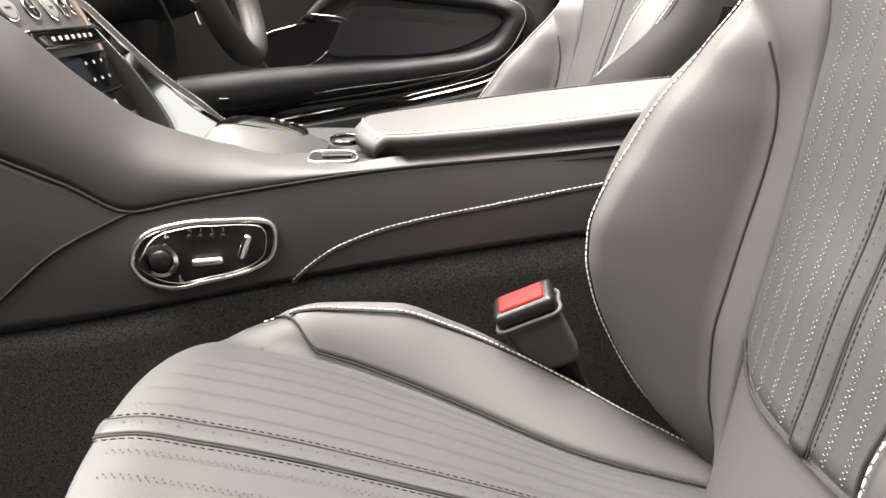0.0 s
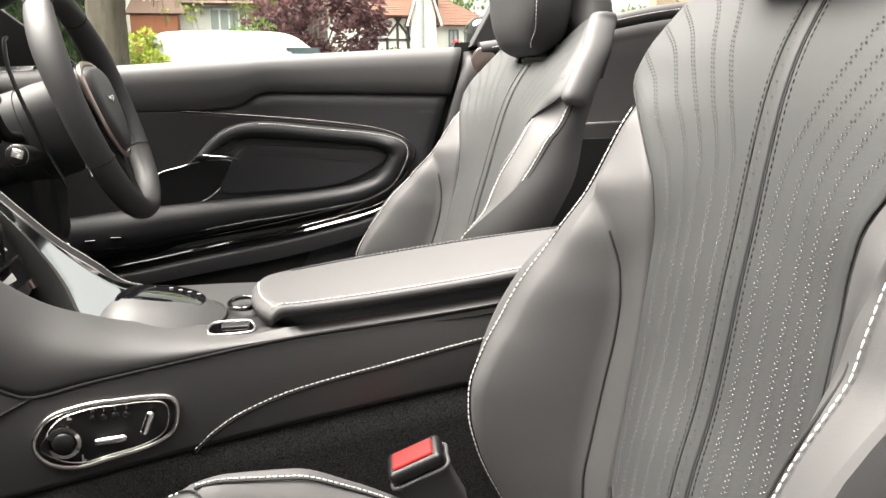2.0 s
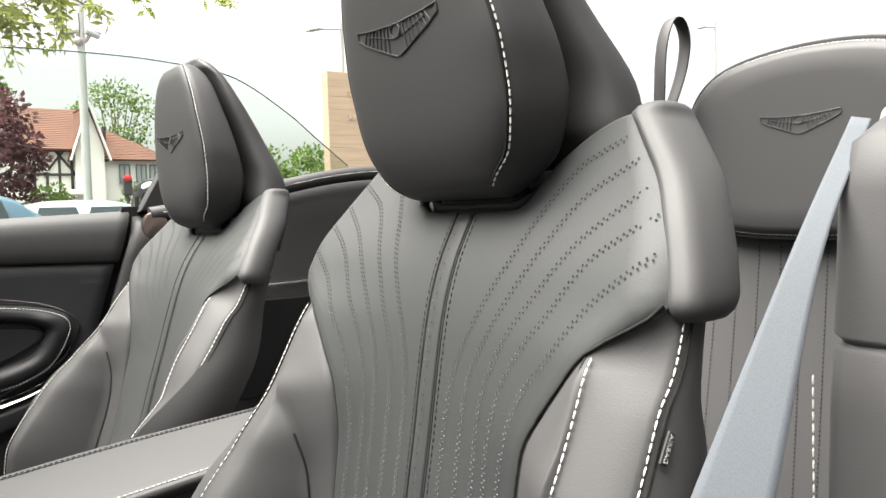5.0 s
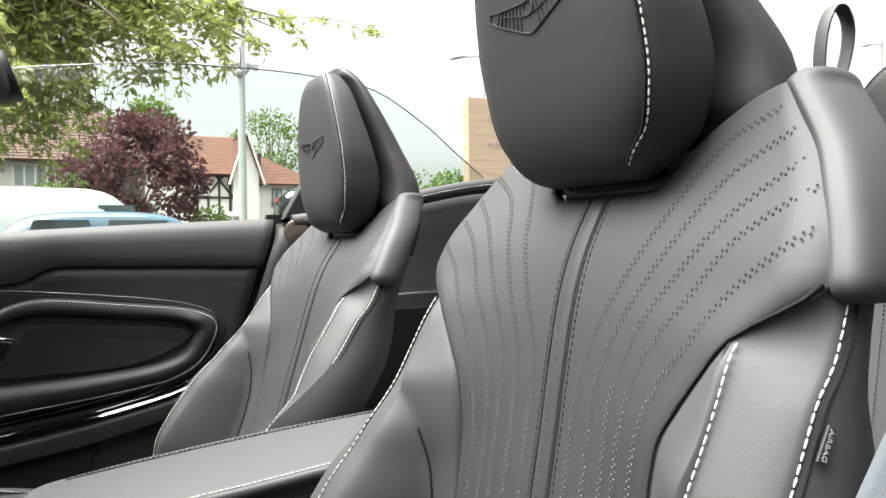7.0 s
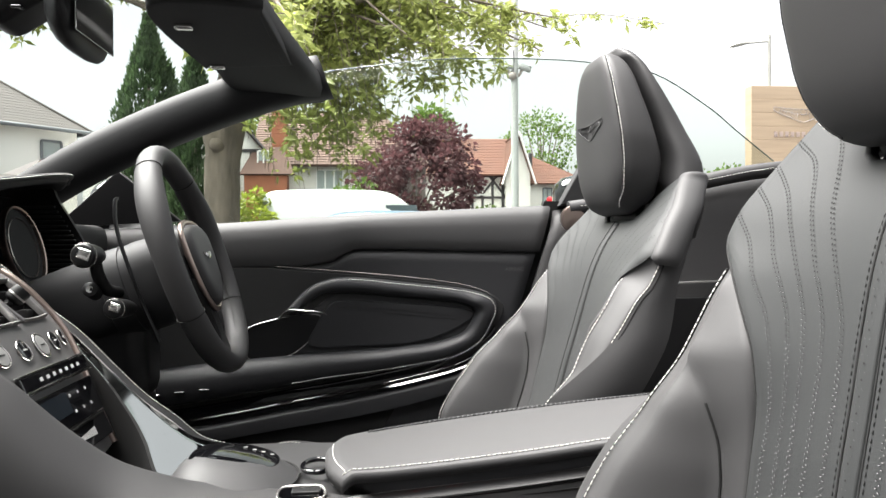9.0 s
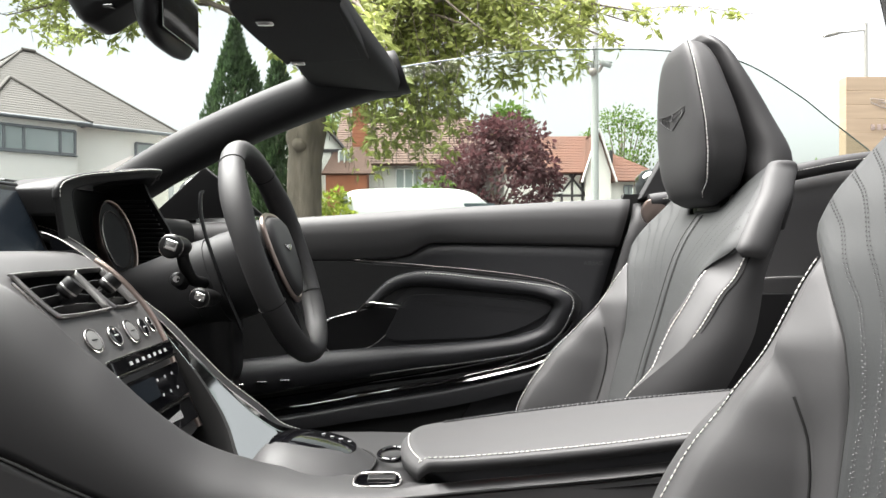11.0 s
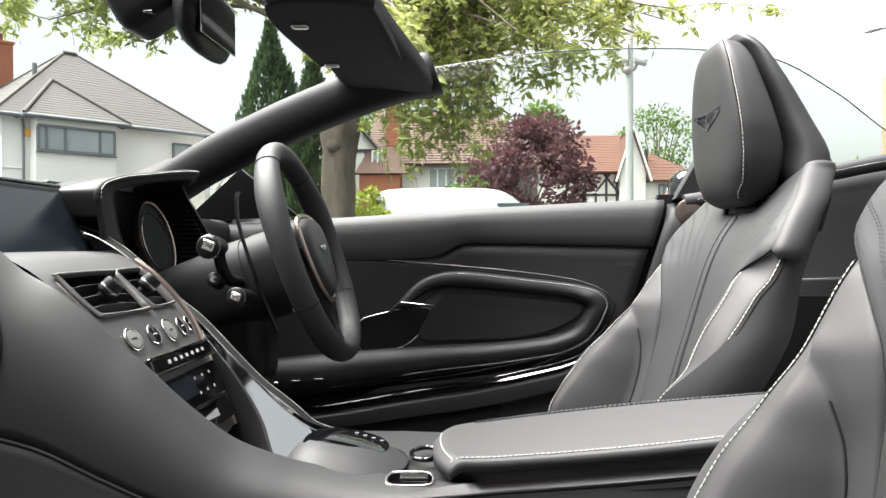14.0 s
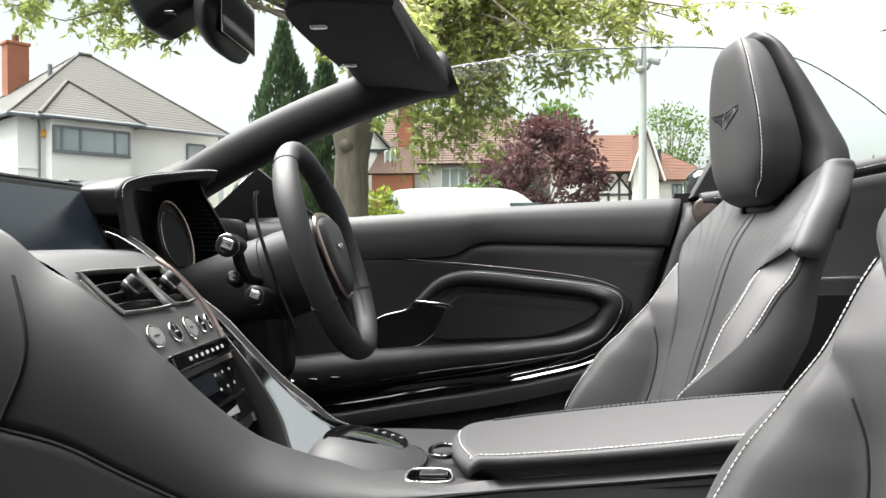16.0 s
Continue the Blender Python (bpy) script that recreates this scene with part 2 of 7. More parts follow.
# ---- sports seats: x to the rear, y from the seat's middle, z up ----
back_x = fn([0.36, 0.45, 0.51, 0.543, 0.60, 0.656, 0.70, 0.742, 0.787, 0.83, 0.872, 0.905, 0.943, 0.98, 1.01], [0.428, 0.442, 0.452, 0.459, 0.470, 0.4845, 0.4925, 0.499, 0.507, 0.514, 0.522, 0.532, 0.551, 0.573, 0.592])
back_w = fn([0.36, 0.70, 0.767, 0.80, 0.81, 0.824, 0.846, 0.867, 0.881, 0.895, 0.92, 0.94, 0.96, 0.98, 1.01], [0.114, 0.116, 0.117, 0.123, 0.127, 0.137, 0.154, 0.172, 0.195, 0.212, 0.210, 0.201, 0.188, 0.171, 0.150])
back_e = fn([0.36, 0.50, 0.56, 0.60, 0.65, 0.70, 0.75, 0.80, 0.846, 0.88, 0.92, 0.96, 1.01], [0.010, 0.008, 0.005, 0.004, -0.002, -0.005, -0.006, -0.013, -0.018, -0.020, -0.017, -0.012, -0.012])


SHAPE = {"push": 0.018, "tag": True, "cap": 1.0}


def back_at(y, z):
    """The front of the backrest's middle panel."""
    u = abs(y) / back_w(z)
    return np.array((back_x(z) + back_e(z) * u * u + 0.016 * sm(0.90, 1.04, u) * sm(0.86, 0.90, z), y, z))


# the side bolster: seam to the panel, inner crease, front crest, outer edge, rear edge (x and y by height)
b2 = (fn([0.36, 0.389, 0.429, 0.473, 0.524, 0.573, 0.62, 0.67, 0.703, 0.722, 0.76, 0.794, 0.82, 0.85], [0.505, 0.489, 0.464, 0.452, 0.450, 0.458, 0.4675, 0.478, 0.4815, 0.4815, 0.474, 0.4665, 0.4795, 0.4935]),
      fn([0.36, 0.60, 0.70, 0.72, 0.76, 0.794, 0.82, 0.85], [0.138, 0.140, 0.141, 0.143, 0.152, 0.170, 0.172, 0.170]))
b3 = (fn([0.36, 0.414, 0.45, 0.495, 0.548, 0.578, 0.603, 0.646, 0.672, 0.704, 0.743, 0.757, 0.793, 0.858, 0.868], [0.490, 0.449, 0.414, 0.386, 0.363, 0.356, 0.357, 0.3745, 0.391, 0.4085, 0.436, 0.444, 0.4695, 0.499, 0.502]),
      fn([0.36, 0.50, 0.60, 0.75, 0.868], [0.168, 0.174, 0.176, 0.175, 0.174]))
b4 = (fn([0.36, 0.40, 0.48, 0.55, 0.60, 0.65, 0.709, 0.761, 0.786, 0.80, 0.825, 0.842, 0.86, 0.90], [0.510, 0.470, 0.408, 0.376, 0.370, 0.380, 0.410, 0.458, 0.480, 0.490, 0.502, 0.510, 0.5225, 0.537]),
      fn([0.36, 0.50, 0.60, 0.75, 0.90], [0.205, 0.222, 0.226, 0.219, 0.214]))
b5 = fn([0.36, 0.46, 0.57, 0.69, 0.76, 0.86, 0.90, 0.94, 1.01], [0.56, 0.52, 0.495, 0.510, 0.540, 0.580, 0.592, 0.603, 0.632])


def bolster_rows(side, n=76):
    """Sections of the bolster by height, each tucked under the panel's edge; at the top the panel's edge sweeps over it."""
    rows = []
    for z in np.linspace(0.36, 0.895, n):
        w = back_w(z) - 0.003
        k = [back_at(w, z) + (0.0030, 0, 0)]
        end = np.array((b4[0](z), b4[1](z), z))
        for (bx, by), top in ((b2, 0.85), (b3, 0.868)):
            push = SHAPE["push"] * sm(0.80, 0.74, z) if side < 0 and bx is b3[0] else 0
            p = np.array((bx(min(z, top)) + push, by(min(z, top)), z))
            lead = k[-1][1] + 0.0012
            near = sm(0.016, 0.0, p[1] - w)
            base = k[0] + (end - k[0]) * min(1.0, max(0.0, (max(p[1], lead) - w) / (end[1] - w)))
            p[1] = max(p[1], lead)
            p[0] += (base[0] - 0.001 - p[0]) * near
            k.append(p)
        end[0] += SHAPE["push"] * sm(0.80, 0.74, z) if side < 0 else 0
        k.append(end)
        row = []
        for j, (m, puff) in enumerate(((5, 0.003), (9, 0.011), (6, 0.006))):
            p, q = k[j], k[j + 1]
            d = q - p
            nrm = np.array((-1.0, 0, 0)) if j < 2 else np.array((-0.6, 0.8, 0))
            fade = sm(0.895, 0.80, z) * min(1.0, np.linalg.norm(d) / 0.045)
            for c in range(m):
                t = c / m
                row.append(p + d * t + nrm * puff * fade * math.sin(math.pi * t) ** 0.8)
        row.append(k[3])
        rows.append([(p[0], side * p[1], p[2]) for p in row])
    return np.array(rows)


def hole_mesh(spots):
    """Punched holes: a dark disc, and a pale arc painting light on the lower lip."""
    bm = bmesh.new()
    for p, n, up in spots:
        size, lip, up = up[3], (up[4] if len(up) > 4 else 1.0), np.array(up[:3])
        a = np.cross(n, up)
        a /= np.linalg.norm(a)
        b = np.cross(a, n)
        if b @ up < 0:
            b = -b
        r = 0.00066 * size
        o = p + n * 0.0006
        ring = [bm.verts.new(o + r * (math.cos(w) * a + math.sin(w) * b)) for w in np.linspace(0, 6.2832, 6, False)]
        bm.faces.new(ring)
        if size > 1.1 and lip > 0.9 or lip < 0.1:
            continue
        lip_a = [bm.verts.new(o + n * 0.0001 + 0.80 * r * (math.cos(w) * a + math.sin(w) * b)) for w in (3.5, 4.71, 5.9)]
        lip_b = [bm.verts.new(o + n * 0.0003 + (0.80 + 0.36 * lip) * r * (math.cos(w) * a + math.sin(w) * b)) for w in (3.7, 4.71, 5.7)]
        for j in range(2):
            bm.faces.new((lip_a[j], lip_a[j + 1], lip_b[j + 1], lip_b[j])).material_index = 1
    return bm


def surf_normal(f, a, b, toward):
    e = 0.002
    n = np.cross(f(a + e, b) - f(a - e, b), f(a, b + e) - f(a, b - e))
    n /= np.linalg.norm(n)
    return n if n @ np.array(toward) > 0 else -n


def wings(bm, f, size, n=7, r=0.0006):
    """An embossed pair of spread wings, as plain raised bars; f maps (right, up) to a place and normal."""
    top = fn([0, 0.25, 0.6, 1.0], [0.10, 0.11, 0.13, 0.17])
    low = fn([0, 0.2, 0.5, 0.8, 1.0], [-0.32, -0.26, -0.15, -0.04, 0.06])
    k = r * size / 0.055

    def bar(pts, closed=False, w=1.0):
        q = [f(size * u, size * v) for u, v in pts]
        tube([p + nn * 0.0003 for p, nn in q], k * w, 5, bm, closed)

    for s in (-1, 1):
        us = np.linspace(0.02, 1.0, 12)
        bar([(s * u, top(u)) for u in us])
        bar([(s * u, low(u)) for u in us])
        bar([(s * u, 0.5 * top(u) + 0.5 * low(u) + 0.03) for u in us[:9]], w=0.7)
        bar([(s, top(1.0)), (s, 0.5 * top(1.0) + 0.5 * low(1.0)), (s, low(1.0))])
        for i in range(1, n + 1):
            u0 = 0.10 + 0.62 * i / n
            u1 = u0 + 0.02 + 0.10 * i / n
            bar([(s * (u0 * (1 - t) + u1 * t), top(u0) * (1 - t) + low(u1) * t) for t in (0, 0.5, 1)], w=0.7)
    bar([(0.12 * math.cos(w), 0.02 + 0.09 * math.sin(w)) for w in np.linspace(0, 6.28, 12, False)], True)


cush_c = fn([-0.04, -0.02, 0.0, 0.03, 0.07, 0.12, 0.19, 0.245, 0.34, 0.48], [0.512, 0.530, 0.540, 0.543, 0.535, 0.522, 0.500, 0.482, 0.448, 0.405])
crest_z = fn([-0.04, 0.03, 0.075, 0.13, 0.19, 0.242, 0.30, 0.348, 0.41, 0.48], [0.500, 0.508, 0.519, 0.532, 0.530, 0.511, 0.481, 0.452, 0.412, 0.370])


def cush_seam(x):
    return 0.176 - 0.055 * sm(0.11, 0.38, x)


def cush_at(x, y):
    """The top of the cushion."""
    a = abs(y)
    seam = cush_seam(x)
    c = cush_c(x) - 0.022 * min(a / seam, 1) ** 2.5
    if a <= seam:
        z = c
    elif a <= 0.212:
        f = (a - seam) / (0.212 - seam)
        z = c + (crest_z(x) - c) * f ** 1.2 + 0.010 * math.sin(math.pi * f) * sm(0.02, 0.12, x)
    else:
        f = (a - 0.212) / 0.026
        z = crest_z(x) - 0.05 * f ** 2.2
    return np.array((x, y, z))


def cush_front(y):
    return 0.007 + 0.075 * (abs(y) / 0.235) ** 2.6


class Row:
    """One row of holes: its distance from the seat's middle by height."""

    def __init__(self, zs, ys):
        self.f, self.top = fn(zs, ys), zs[-1]

    def __call__(self, z):
        return self.f(z)


ROWS = [
    Row([0.51, 0.79, 0.83, 0.862, 0.889, 0.916, 0.943, 0.974, 0.988], [0.027, 0.027, 0.030, 0.043, 0.058, 0.074, 0.088, 0.112, 0.145]),
    Row([0.51, 0.80, 0.825, 0.845, 0.8746, 0.917, 0.952, 0.973], [0.047, 0.047, 0.049, 0.055, 0.072, 0.099, 0.124, 0.161]),
    Row([0.51, 0.80, 0.83, 0.855, 0.898, 0.928, 0.956], [0.066, 0.066, 0.070, 0.081, 0.112, 0.137, 0.177]),
    Row([0.51, 0.78, 0.80, 0.83, 0.859, 0.8785, 0.915, 0.940], [0.084, 0.080, 0.081, 0.088, 0.105, 0.122, 0.150, 0.190]),
    Row([0.51, 0.72, 0.77, 0.80, 0.832, 0.857, 0.89, 0.9195], [0.100, 0.098, 0.096, 0.100, 0.112, 0.134, 0.160, 0.199]),
]


def seat(at):
    """A sports seat with all its parts."""
    T = thing("sports_seat", "charcoal leather sports seat with perforated middle and white stitching", "car seat", "front seats", at=at)
    # middle panel of the backrest, its foot rounded, and the plain leather below it
    foot = lambda y: 0.504 + 0.030 * (abs(y) / 0.114) ** 6
    P = []
    us = np.r_[-1, -0.997, -0.985, np.linspace(-0.96, 0.96, 39), 0.985, 0.997, 1]
    for i in np.r_[0, 0.3, 0.8, np.arange(1.5, 58, 1.0), 58.4, 58.8, 59]:
        row = []
        for u in us:
            t = max(0.0, (abs(u) - 0.27) / 0.68)
            top = 0.946 + 0.058 * (1 - max(0.0, 1 - t) ** 2) * sm(0.0, 0.25, t)
            low = foot(u * 0.114)
            z = low + (top - low) * i / 59
            row.append(back_at(u * back_w(z), z) + (0.004 * sm(low + 0.012, low, z) + 0.0028 * sm(0.975, 1.0, abs(u)), 0, 0))
        P.append(row)
    back = part("backrest", slab(P, 0.010, None, (-1, 0, 0)), PERF, T, "perforated grey leather middle panel")
    part("lower_back", slab([[back_at(u * 0.114, z) + (0.0035, 0, 0) for u in np.linspace(-1, 1, 25)] for z in np.linspace(0.36, 0.56, 16)], 0.010, None, (-1, 0, 0)), LEATHER, T)
    part("seam", tube([back_at(y, foot(y)) + (0.0012, 0, 0) for y in np.linspace(-0.114, 0.114, 50)], 0.0014, 6), HOLE, back)
    # perforation: paired rows of holes that fan out to the shoulders
    spots = []
    for side in (-1, 1):
        for row in ROWS:
            lo, hi = foot(row(0.51)) + 0.008, row.top
            line = [back_at(side * row(z), z) for z in np.linspace(lo, hi, 80)]
            pts, dirs = along(line, 0.0045)
            for k, (p, d) in enumerate(zip(pts, dirs)):
                n = surf_normal(back_at, p[1], p[2], (-1, 0, 0))
                o = np.cross(n, d)
                for s in (-1, 1):
                    # the painted lip light is full low down and gone above z 0.885
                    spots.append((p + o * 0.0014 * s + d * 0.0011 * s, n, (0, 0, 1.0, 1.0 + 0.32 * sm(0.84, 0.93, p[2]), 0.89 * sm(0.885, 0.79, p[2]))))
    for k, z in enumerate(np.arange(0.512, 0.942, 0.0052)):
        n = surf_normal(back_at, 0.0, z, (-1, 0, 0))
        p = back_at(0.0, z) + n * 0.0024
        if k % 2 == 0:
            spots.append((p, n, (0, 0, 1, 1.2)))
        else:
            spots.extend((p + np.array((0, w, 0)), n, (0, 0, 1, 0.5)) for w in (-0.0024, 0.0024))
    part("perforation", hole_mesh(spots), [HOLE, LIP_LIGHT], back, "rows of punched holes", kind="stuff", smooth=False)
    # middle strip with its double row of sewing
    strip = [[back_at(y, z) + (-0.0012 - 0.0012 * math.cos(abs(y) * 200), 0, 0) for y in np.linspace(-0.0085, 0.0085, 9)] for z in np.linspace(0.507, 0.944, 60)]
    part("middle_seam", slab(strip, 0.003, (-1, 0, 0)), PERF, back, "raised middle strip")
    for y, r in ((-0.0105, 0.0005), (0.0105, 0.0012)):
        part("groove", tube([back_at(y, z) + (-0.0002, 0, 0) for z in np.linspace(0.507, 0.945, 50)], r, 6), HOLE, back)
    for y in (-0.0145, 0.0145):
        part("stitching", stitches([back_at(y, z) + (-0.0005, 0, 0) for z in np.linspace(0.507, 0.942, 60)], 0.0034, 0.0018, 0.00050 if y < 0 else 0.00038), DTHREAD, back, "dark grey stitching")
    # bolsters
    for side in (1, -1):
        R = bolster_rows(side)
        bol = part("bolster", slab(R, 0.005 if normals(R)[20][8][0] < 0 else -0.005), LEATHER, T)
        line = [r[14 if side < 0 else 16] for r in R if r[0][2] < 0.867]
        part("stitching", stitches([p + np.array((-0.0022, 0.0012 * side, 0)) for p in line[2:]], 0.0046, 0.0012, 0.00068), THREAD, bol, "white stitching")
        part("seam", tube([p + np.array((0.0, 0.0045, 0)) for p in line[2:]], 0.0013, 6), HOLE, bol)
        part("seam", tube([r[5] + np.array((-0.0010, 0, 0)) for r in R if 0.37 < r[0][2] < (0.76 if side > 0 else 0.58)], 0.0011, 6), HOLE, bol)
        part("crease", tube([r[0] + np.array((-0.0022, 0, 0)) for r in R if r[0][2] > 0.60], [0.0004 + 0.0007 * sm(0.64, 0.80, r[0][2]) for r in R if r[0][2] > 0.60], 6), HOLE, bol)
        edge = [R[i][-1] for i in range(len(R))]
        if side < 0:
            part("stitching", stitches([p + np.array((-0.0016, -0.0006 * side, 0)) for p in edge[6:-1]], 0.0046, 0.0012, 0.00068), THREAD, bol, "white stitching")
        part("seam", tube([p + np.array((0.0034, 0.0004 * side, 0)) for p in edge[2:]], 0.0012, 6), HOLE, bol)
        rows = []
        for i in range(40):
            z = 0.36 + 0.537 * i / 39
            a = np.array((b4[0](z), b4[1](z), z))
            g = sm(0.78, 0.885, z)
            c = np.array((b5(z) - 0.016 * g, b4[1](z) - 0.006 - 0.020 * g, z))
            rows.append([(lambda q: (q[0], side * (q[1] + 0.010 * math.sin(math.pi * f)), q[2]))(a + (c - a) * f) for f in np.linspace(0, 1, 8)])
        sp = part("side_panel", slab(rows, 0.01 * (1 if normals(rows)[20][4][1] * side > 0 else -1)), LEATHER, T)
        # shoulder cap that guides the belt
        path = spl([(0.592, 0.154, 1.003), (0.582, 0.171, 0.985), (0.571, 0.190, 0.962), (0.557, 0.205, 0.938), (0.546, 0.216, 0.914), (0.540, 0.221, 0.898), (0.538, 0.221, 0.886)], 24) if side < 0 else spl([(0.590, 0.164, 1.003), (0.582, 0.172, 0.988), (0.565, 0.190, 0.955), (0.546, 0.204, 0.92), (0.538, 0.2095, 0.897), (0.537, 0.209, 0.884)], 24)
        flat = spl([(-0.014, -0.011), (-0.0150, -0.004), (-0.0115, 0.002), (-0.002, 0.0045), (0.020, 0.002), (0.040, -0.006), (0.046, -0.018), (0.030, -0.028), (0.002, -0.026)], 32, True)
        ring = []
        ends = [(path[0] + np.array((0.003 * (1 - k), 0, h)), k) for k, h in ((0.12, 0.0088), (0.40, 0.0084), (0.65, 0.0072), (0.83, 0.0052), (0.95, 0.0025))]
        body = [(p, 0.55 + 0.45 * max(0, 1 - ((i - 19) / 4.2) ** 2) ** 0.5 if i > 19 else 1.0) for i, p in enumerate(path)]
        for p, k in ends + body:
            ring.append([(p + np.array(((0.022 if side > 0 else -0.003) + 0.012 + (q[0] * (SHAPE["cap"] if q[0] > 0 else 1) - 0.012) * k, -0.008 + (q[1] + 0.008) * k - (0.016 if side > 0 else 0), 0))) * (1, side, 1) for q in flat])
        part("shoulder_cap", rings(ring), LEATHER, T, "padded leather shoulder cap")
    # rear shell
    rows = []
    for i in range(40):
        z = 0.34 + (0.955 - 0.34) * i / 39
        w = b4[1](z) - 0.010 - 0.026 * sm(0.78, 0.885, z) if z < 0.89 else back_w(z) - 0.034
        fx = b5(z) - 0.018 * sm(0.78, 0.89, z)
        rows.append([(fx + 0.055 * (1 - abs(u) ** 2.4) - 0.002, u * w, z) for u in np.linspace(-1, 1, 25)])
    part("rear_shell", slab(rows, 0.012), LEATHER_B, T)
    # collar in which the headrest stands
    ring = []
    for z, k in ((0.90, 0.9), (0.948, 1.0), (0.955, 1.0), (0.958, 0.9)):
        ring.append([(0.590 + 0.030 * math.cos(a) * k + (z - 0.95) * 0.3, 0.086 * k * np.sign(math.sin(a)) * abs(math.sin(a)) ** 0.7, z) for a in np.linspace(0, 6.2832, 24, False)])
    part("headrest_collar", rings(ring), PLASTIC, T, "black plastic collar")
    part("collar_trim", block((0.060, 0.215, 0.015), (0.600, 0, 0.9655), 0.006), BEIGE, T, "pale plastic trim under the headrest")
    part("neck_piping", tube([back_at(y, 0.9475 + 0.020 * sm(0.045, 0.085, abs(y))) + (0.010, 0, 0.002) for y in np.linspace(-0.088, 0.088, 40)], 0.0042, 10), LEATHER_B, T, "rolled leather edge below the headrest")
    for y in (-0.099, 0.099):
        part("collar_end", block((0.030, 0.030, 0.016), (0.588, y * 0.92, 0.970), 0.006), BEIGE, T, "pale plastic trim under the headrest")
    part("headrest_post", block((0.035, 0.10, 0.09), (0.578, 0, 0.965), 0.008), PLASTIC, T)
    # headrest pad
    zs = np.r_[np.linspace(0.955, 0.985, 12), np.linspace(0.992, 1.15, 20), np.linspace(1.156, 1.180, 10)]
    hw = fn([0.955, 0.958, 0.966, 0.978, 0.995, 1.02, 1.05, 1.08, 1.11, 1.14, 1.16, 1.172, 1.180], [0.052, 0.062, 0.074, 0.084, 0.0945, 0.101, 0.102, 0.097, 0.088, 0.075, 0.060, 0.045, 0.022])
    xf = fn([0.955, 0.960, 0.972, 0.995, 1.03, 1.075, 1.12, 1.155, 1.172, 1.180], [0.545, 0.531, 0.520, 0.510, 0.502, 0.494, 0.487, 0.484, 0.487, 0.498])
    xb = fn([0.955, 0.965, 0.985, 1.02, 1.06, 1.12, 1.16, 1.180], [0.552, 0.562, 0.574, 0.574, 0.562, 0.538, 0.522, 0.506])

    def pad_at(y, z, back=False):
        u = min(abs(y) / hw(z), 1)
        m = xf(z) + 0.66 * (xb(z) - xf(z))
        f = max(0.0, 1 - u**4.5) ** (1 / 4.5)
        return np.array((m + ((xb(z) if back else xf(z)) - m) * f, y, z))

    ring = []
    for z in zs:
        us = [math.sin(k) for k in np.linspace(-math.pi / 2, math.pi / 2, 29)]
        us = [math.copysign(abs(u) ** 0.8, u) for u in us]
        ring.append([pad_at(u * hw(z), z) for u in us] + [pad_at(u * hw(z), z, True) for u in us[-2:0:-1]])
    head = part("headrest", rings(ring), LEATHER_B, T, "black leather headrest with embossed wings")
    for side in (-1, 1):
        edge = []
        for z in np.r_[np.linspace(0.962, 1.15, 50), np.linspace(1.153, 1.177, 14)]:
            y = hw(z) * (0.945 - 0.10 * sm(0.985, 0.958, z))
            edge.append(pad_at(side * y, z) + (-0.0007, 0.0005 * side, 0))
        part("stitching", stitches(edge, 0.0046, 0.0012, 0.00068), THREAD, head, "white stitching")
        part("seam", tube([pad_at(side * (abs(p[1]) - 0.0022), p[2]) for p in edge], 0.0011, 6), HOLE, head)
    bm = bmesh.new()
    wings(bm, lambda u, v: (pad_at(u, 1.073 + v) - (0.0002, 0, 0), np.array((-1.0, 0, 0))), 0.052)
    part("emblem", bm, LEATHER_B, head, "embossed wings", kind="stuff")
    # shell behind the headrest, running down to the shoulders
    ring = []
    for z in np.r_[np.linspace(0.93, 1.16, 24), np.linspace(1.165, 1.190, 8)]:
        w = fn([0.93, 0.98, 1.02, 1.08, 1.13, 1.165, 1.180, 1.190], [0.112, 0.118, 0.114, 0.096, 0.082, 0.066, 0.050, 0.026])(z)
        a = xb(min(max(z, 0.985), 1.175)) + 0.002 + 0.022 * sm(0.995, 0.970, z)
        b = fn([0.93, 0.98, 1.02, 1.08, 1.11, 1.145, 1.17, 1.190], [0.630, 0.636, 0.634, 0.603, 0.583, 0.558, 0.540, 0.522])(z)
        m = (a + b) / 2
        row = []
        for k in np.linspace(0, 6.2832, 40, False):
            c, s = math.cos(k), math.sin(k)
            row.append((m - (b - a) / 2 * np.sign(c) * abs(c) ** 0.6, w * np.sign(s) * abs(s) ** 0.6, z))
        ring.append(row)
    shell = part("headrest_shell", rings(ring), LEATHER_B, T)
    for side in (-1, 1):
        part("seam", tube([(0.5 * (r[24 if side < 0 else 16][0] + r[22 if side < 0 else 18][0]), side * abs(r[24 if side < 0 else 16][1]) * 1.005, r[0][2]) for r in ring[2:-2]], 0.0013, 6), HOLE, shell)
    # cushion
    rows = []
    ys = np.r_[np.linspace(-0.238, -0.212, 6), np.linspace(-0.202, 0.202, 43), np.linspace(0.212, 0.238, 6)]
    for i in range(7):
        f = i / 7
        rows.append([(cush_front(y) + 0.014 * (1 - f) ** 2 - 0.006 * math.sin(math.pi * f), y * (0.97 + 0.03 * f), 0.33 + (cush_at(cush_front(y) + 0.002, y)[2] - 0.012 - 0.33) * f) for y in ys])
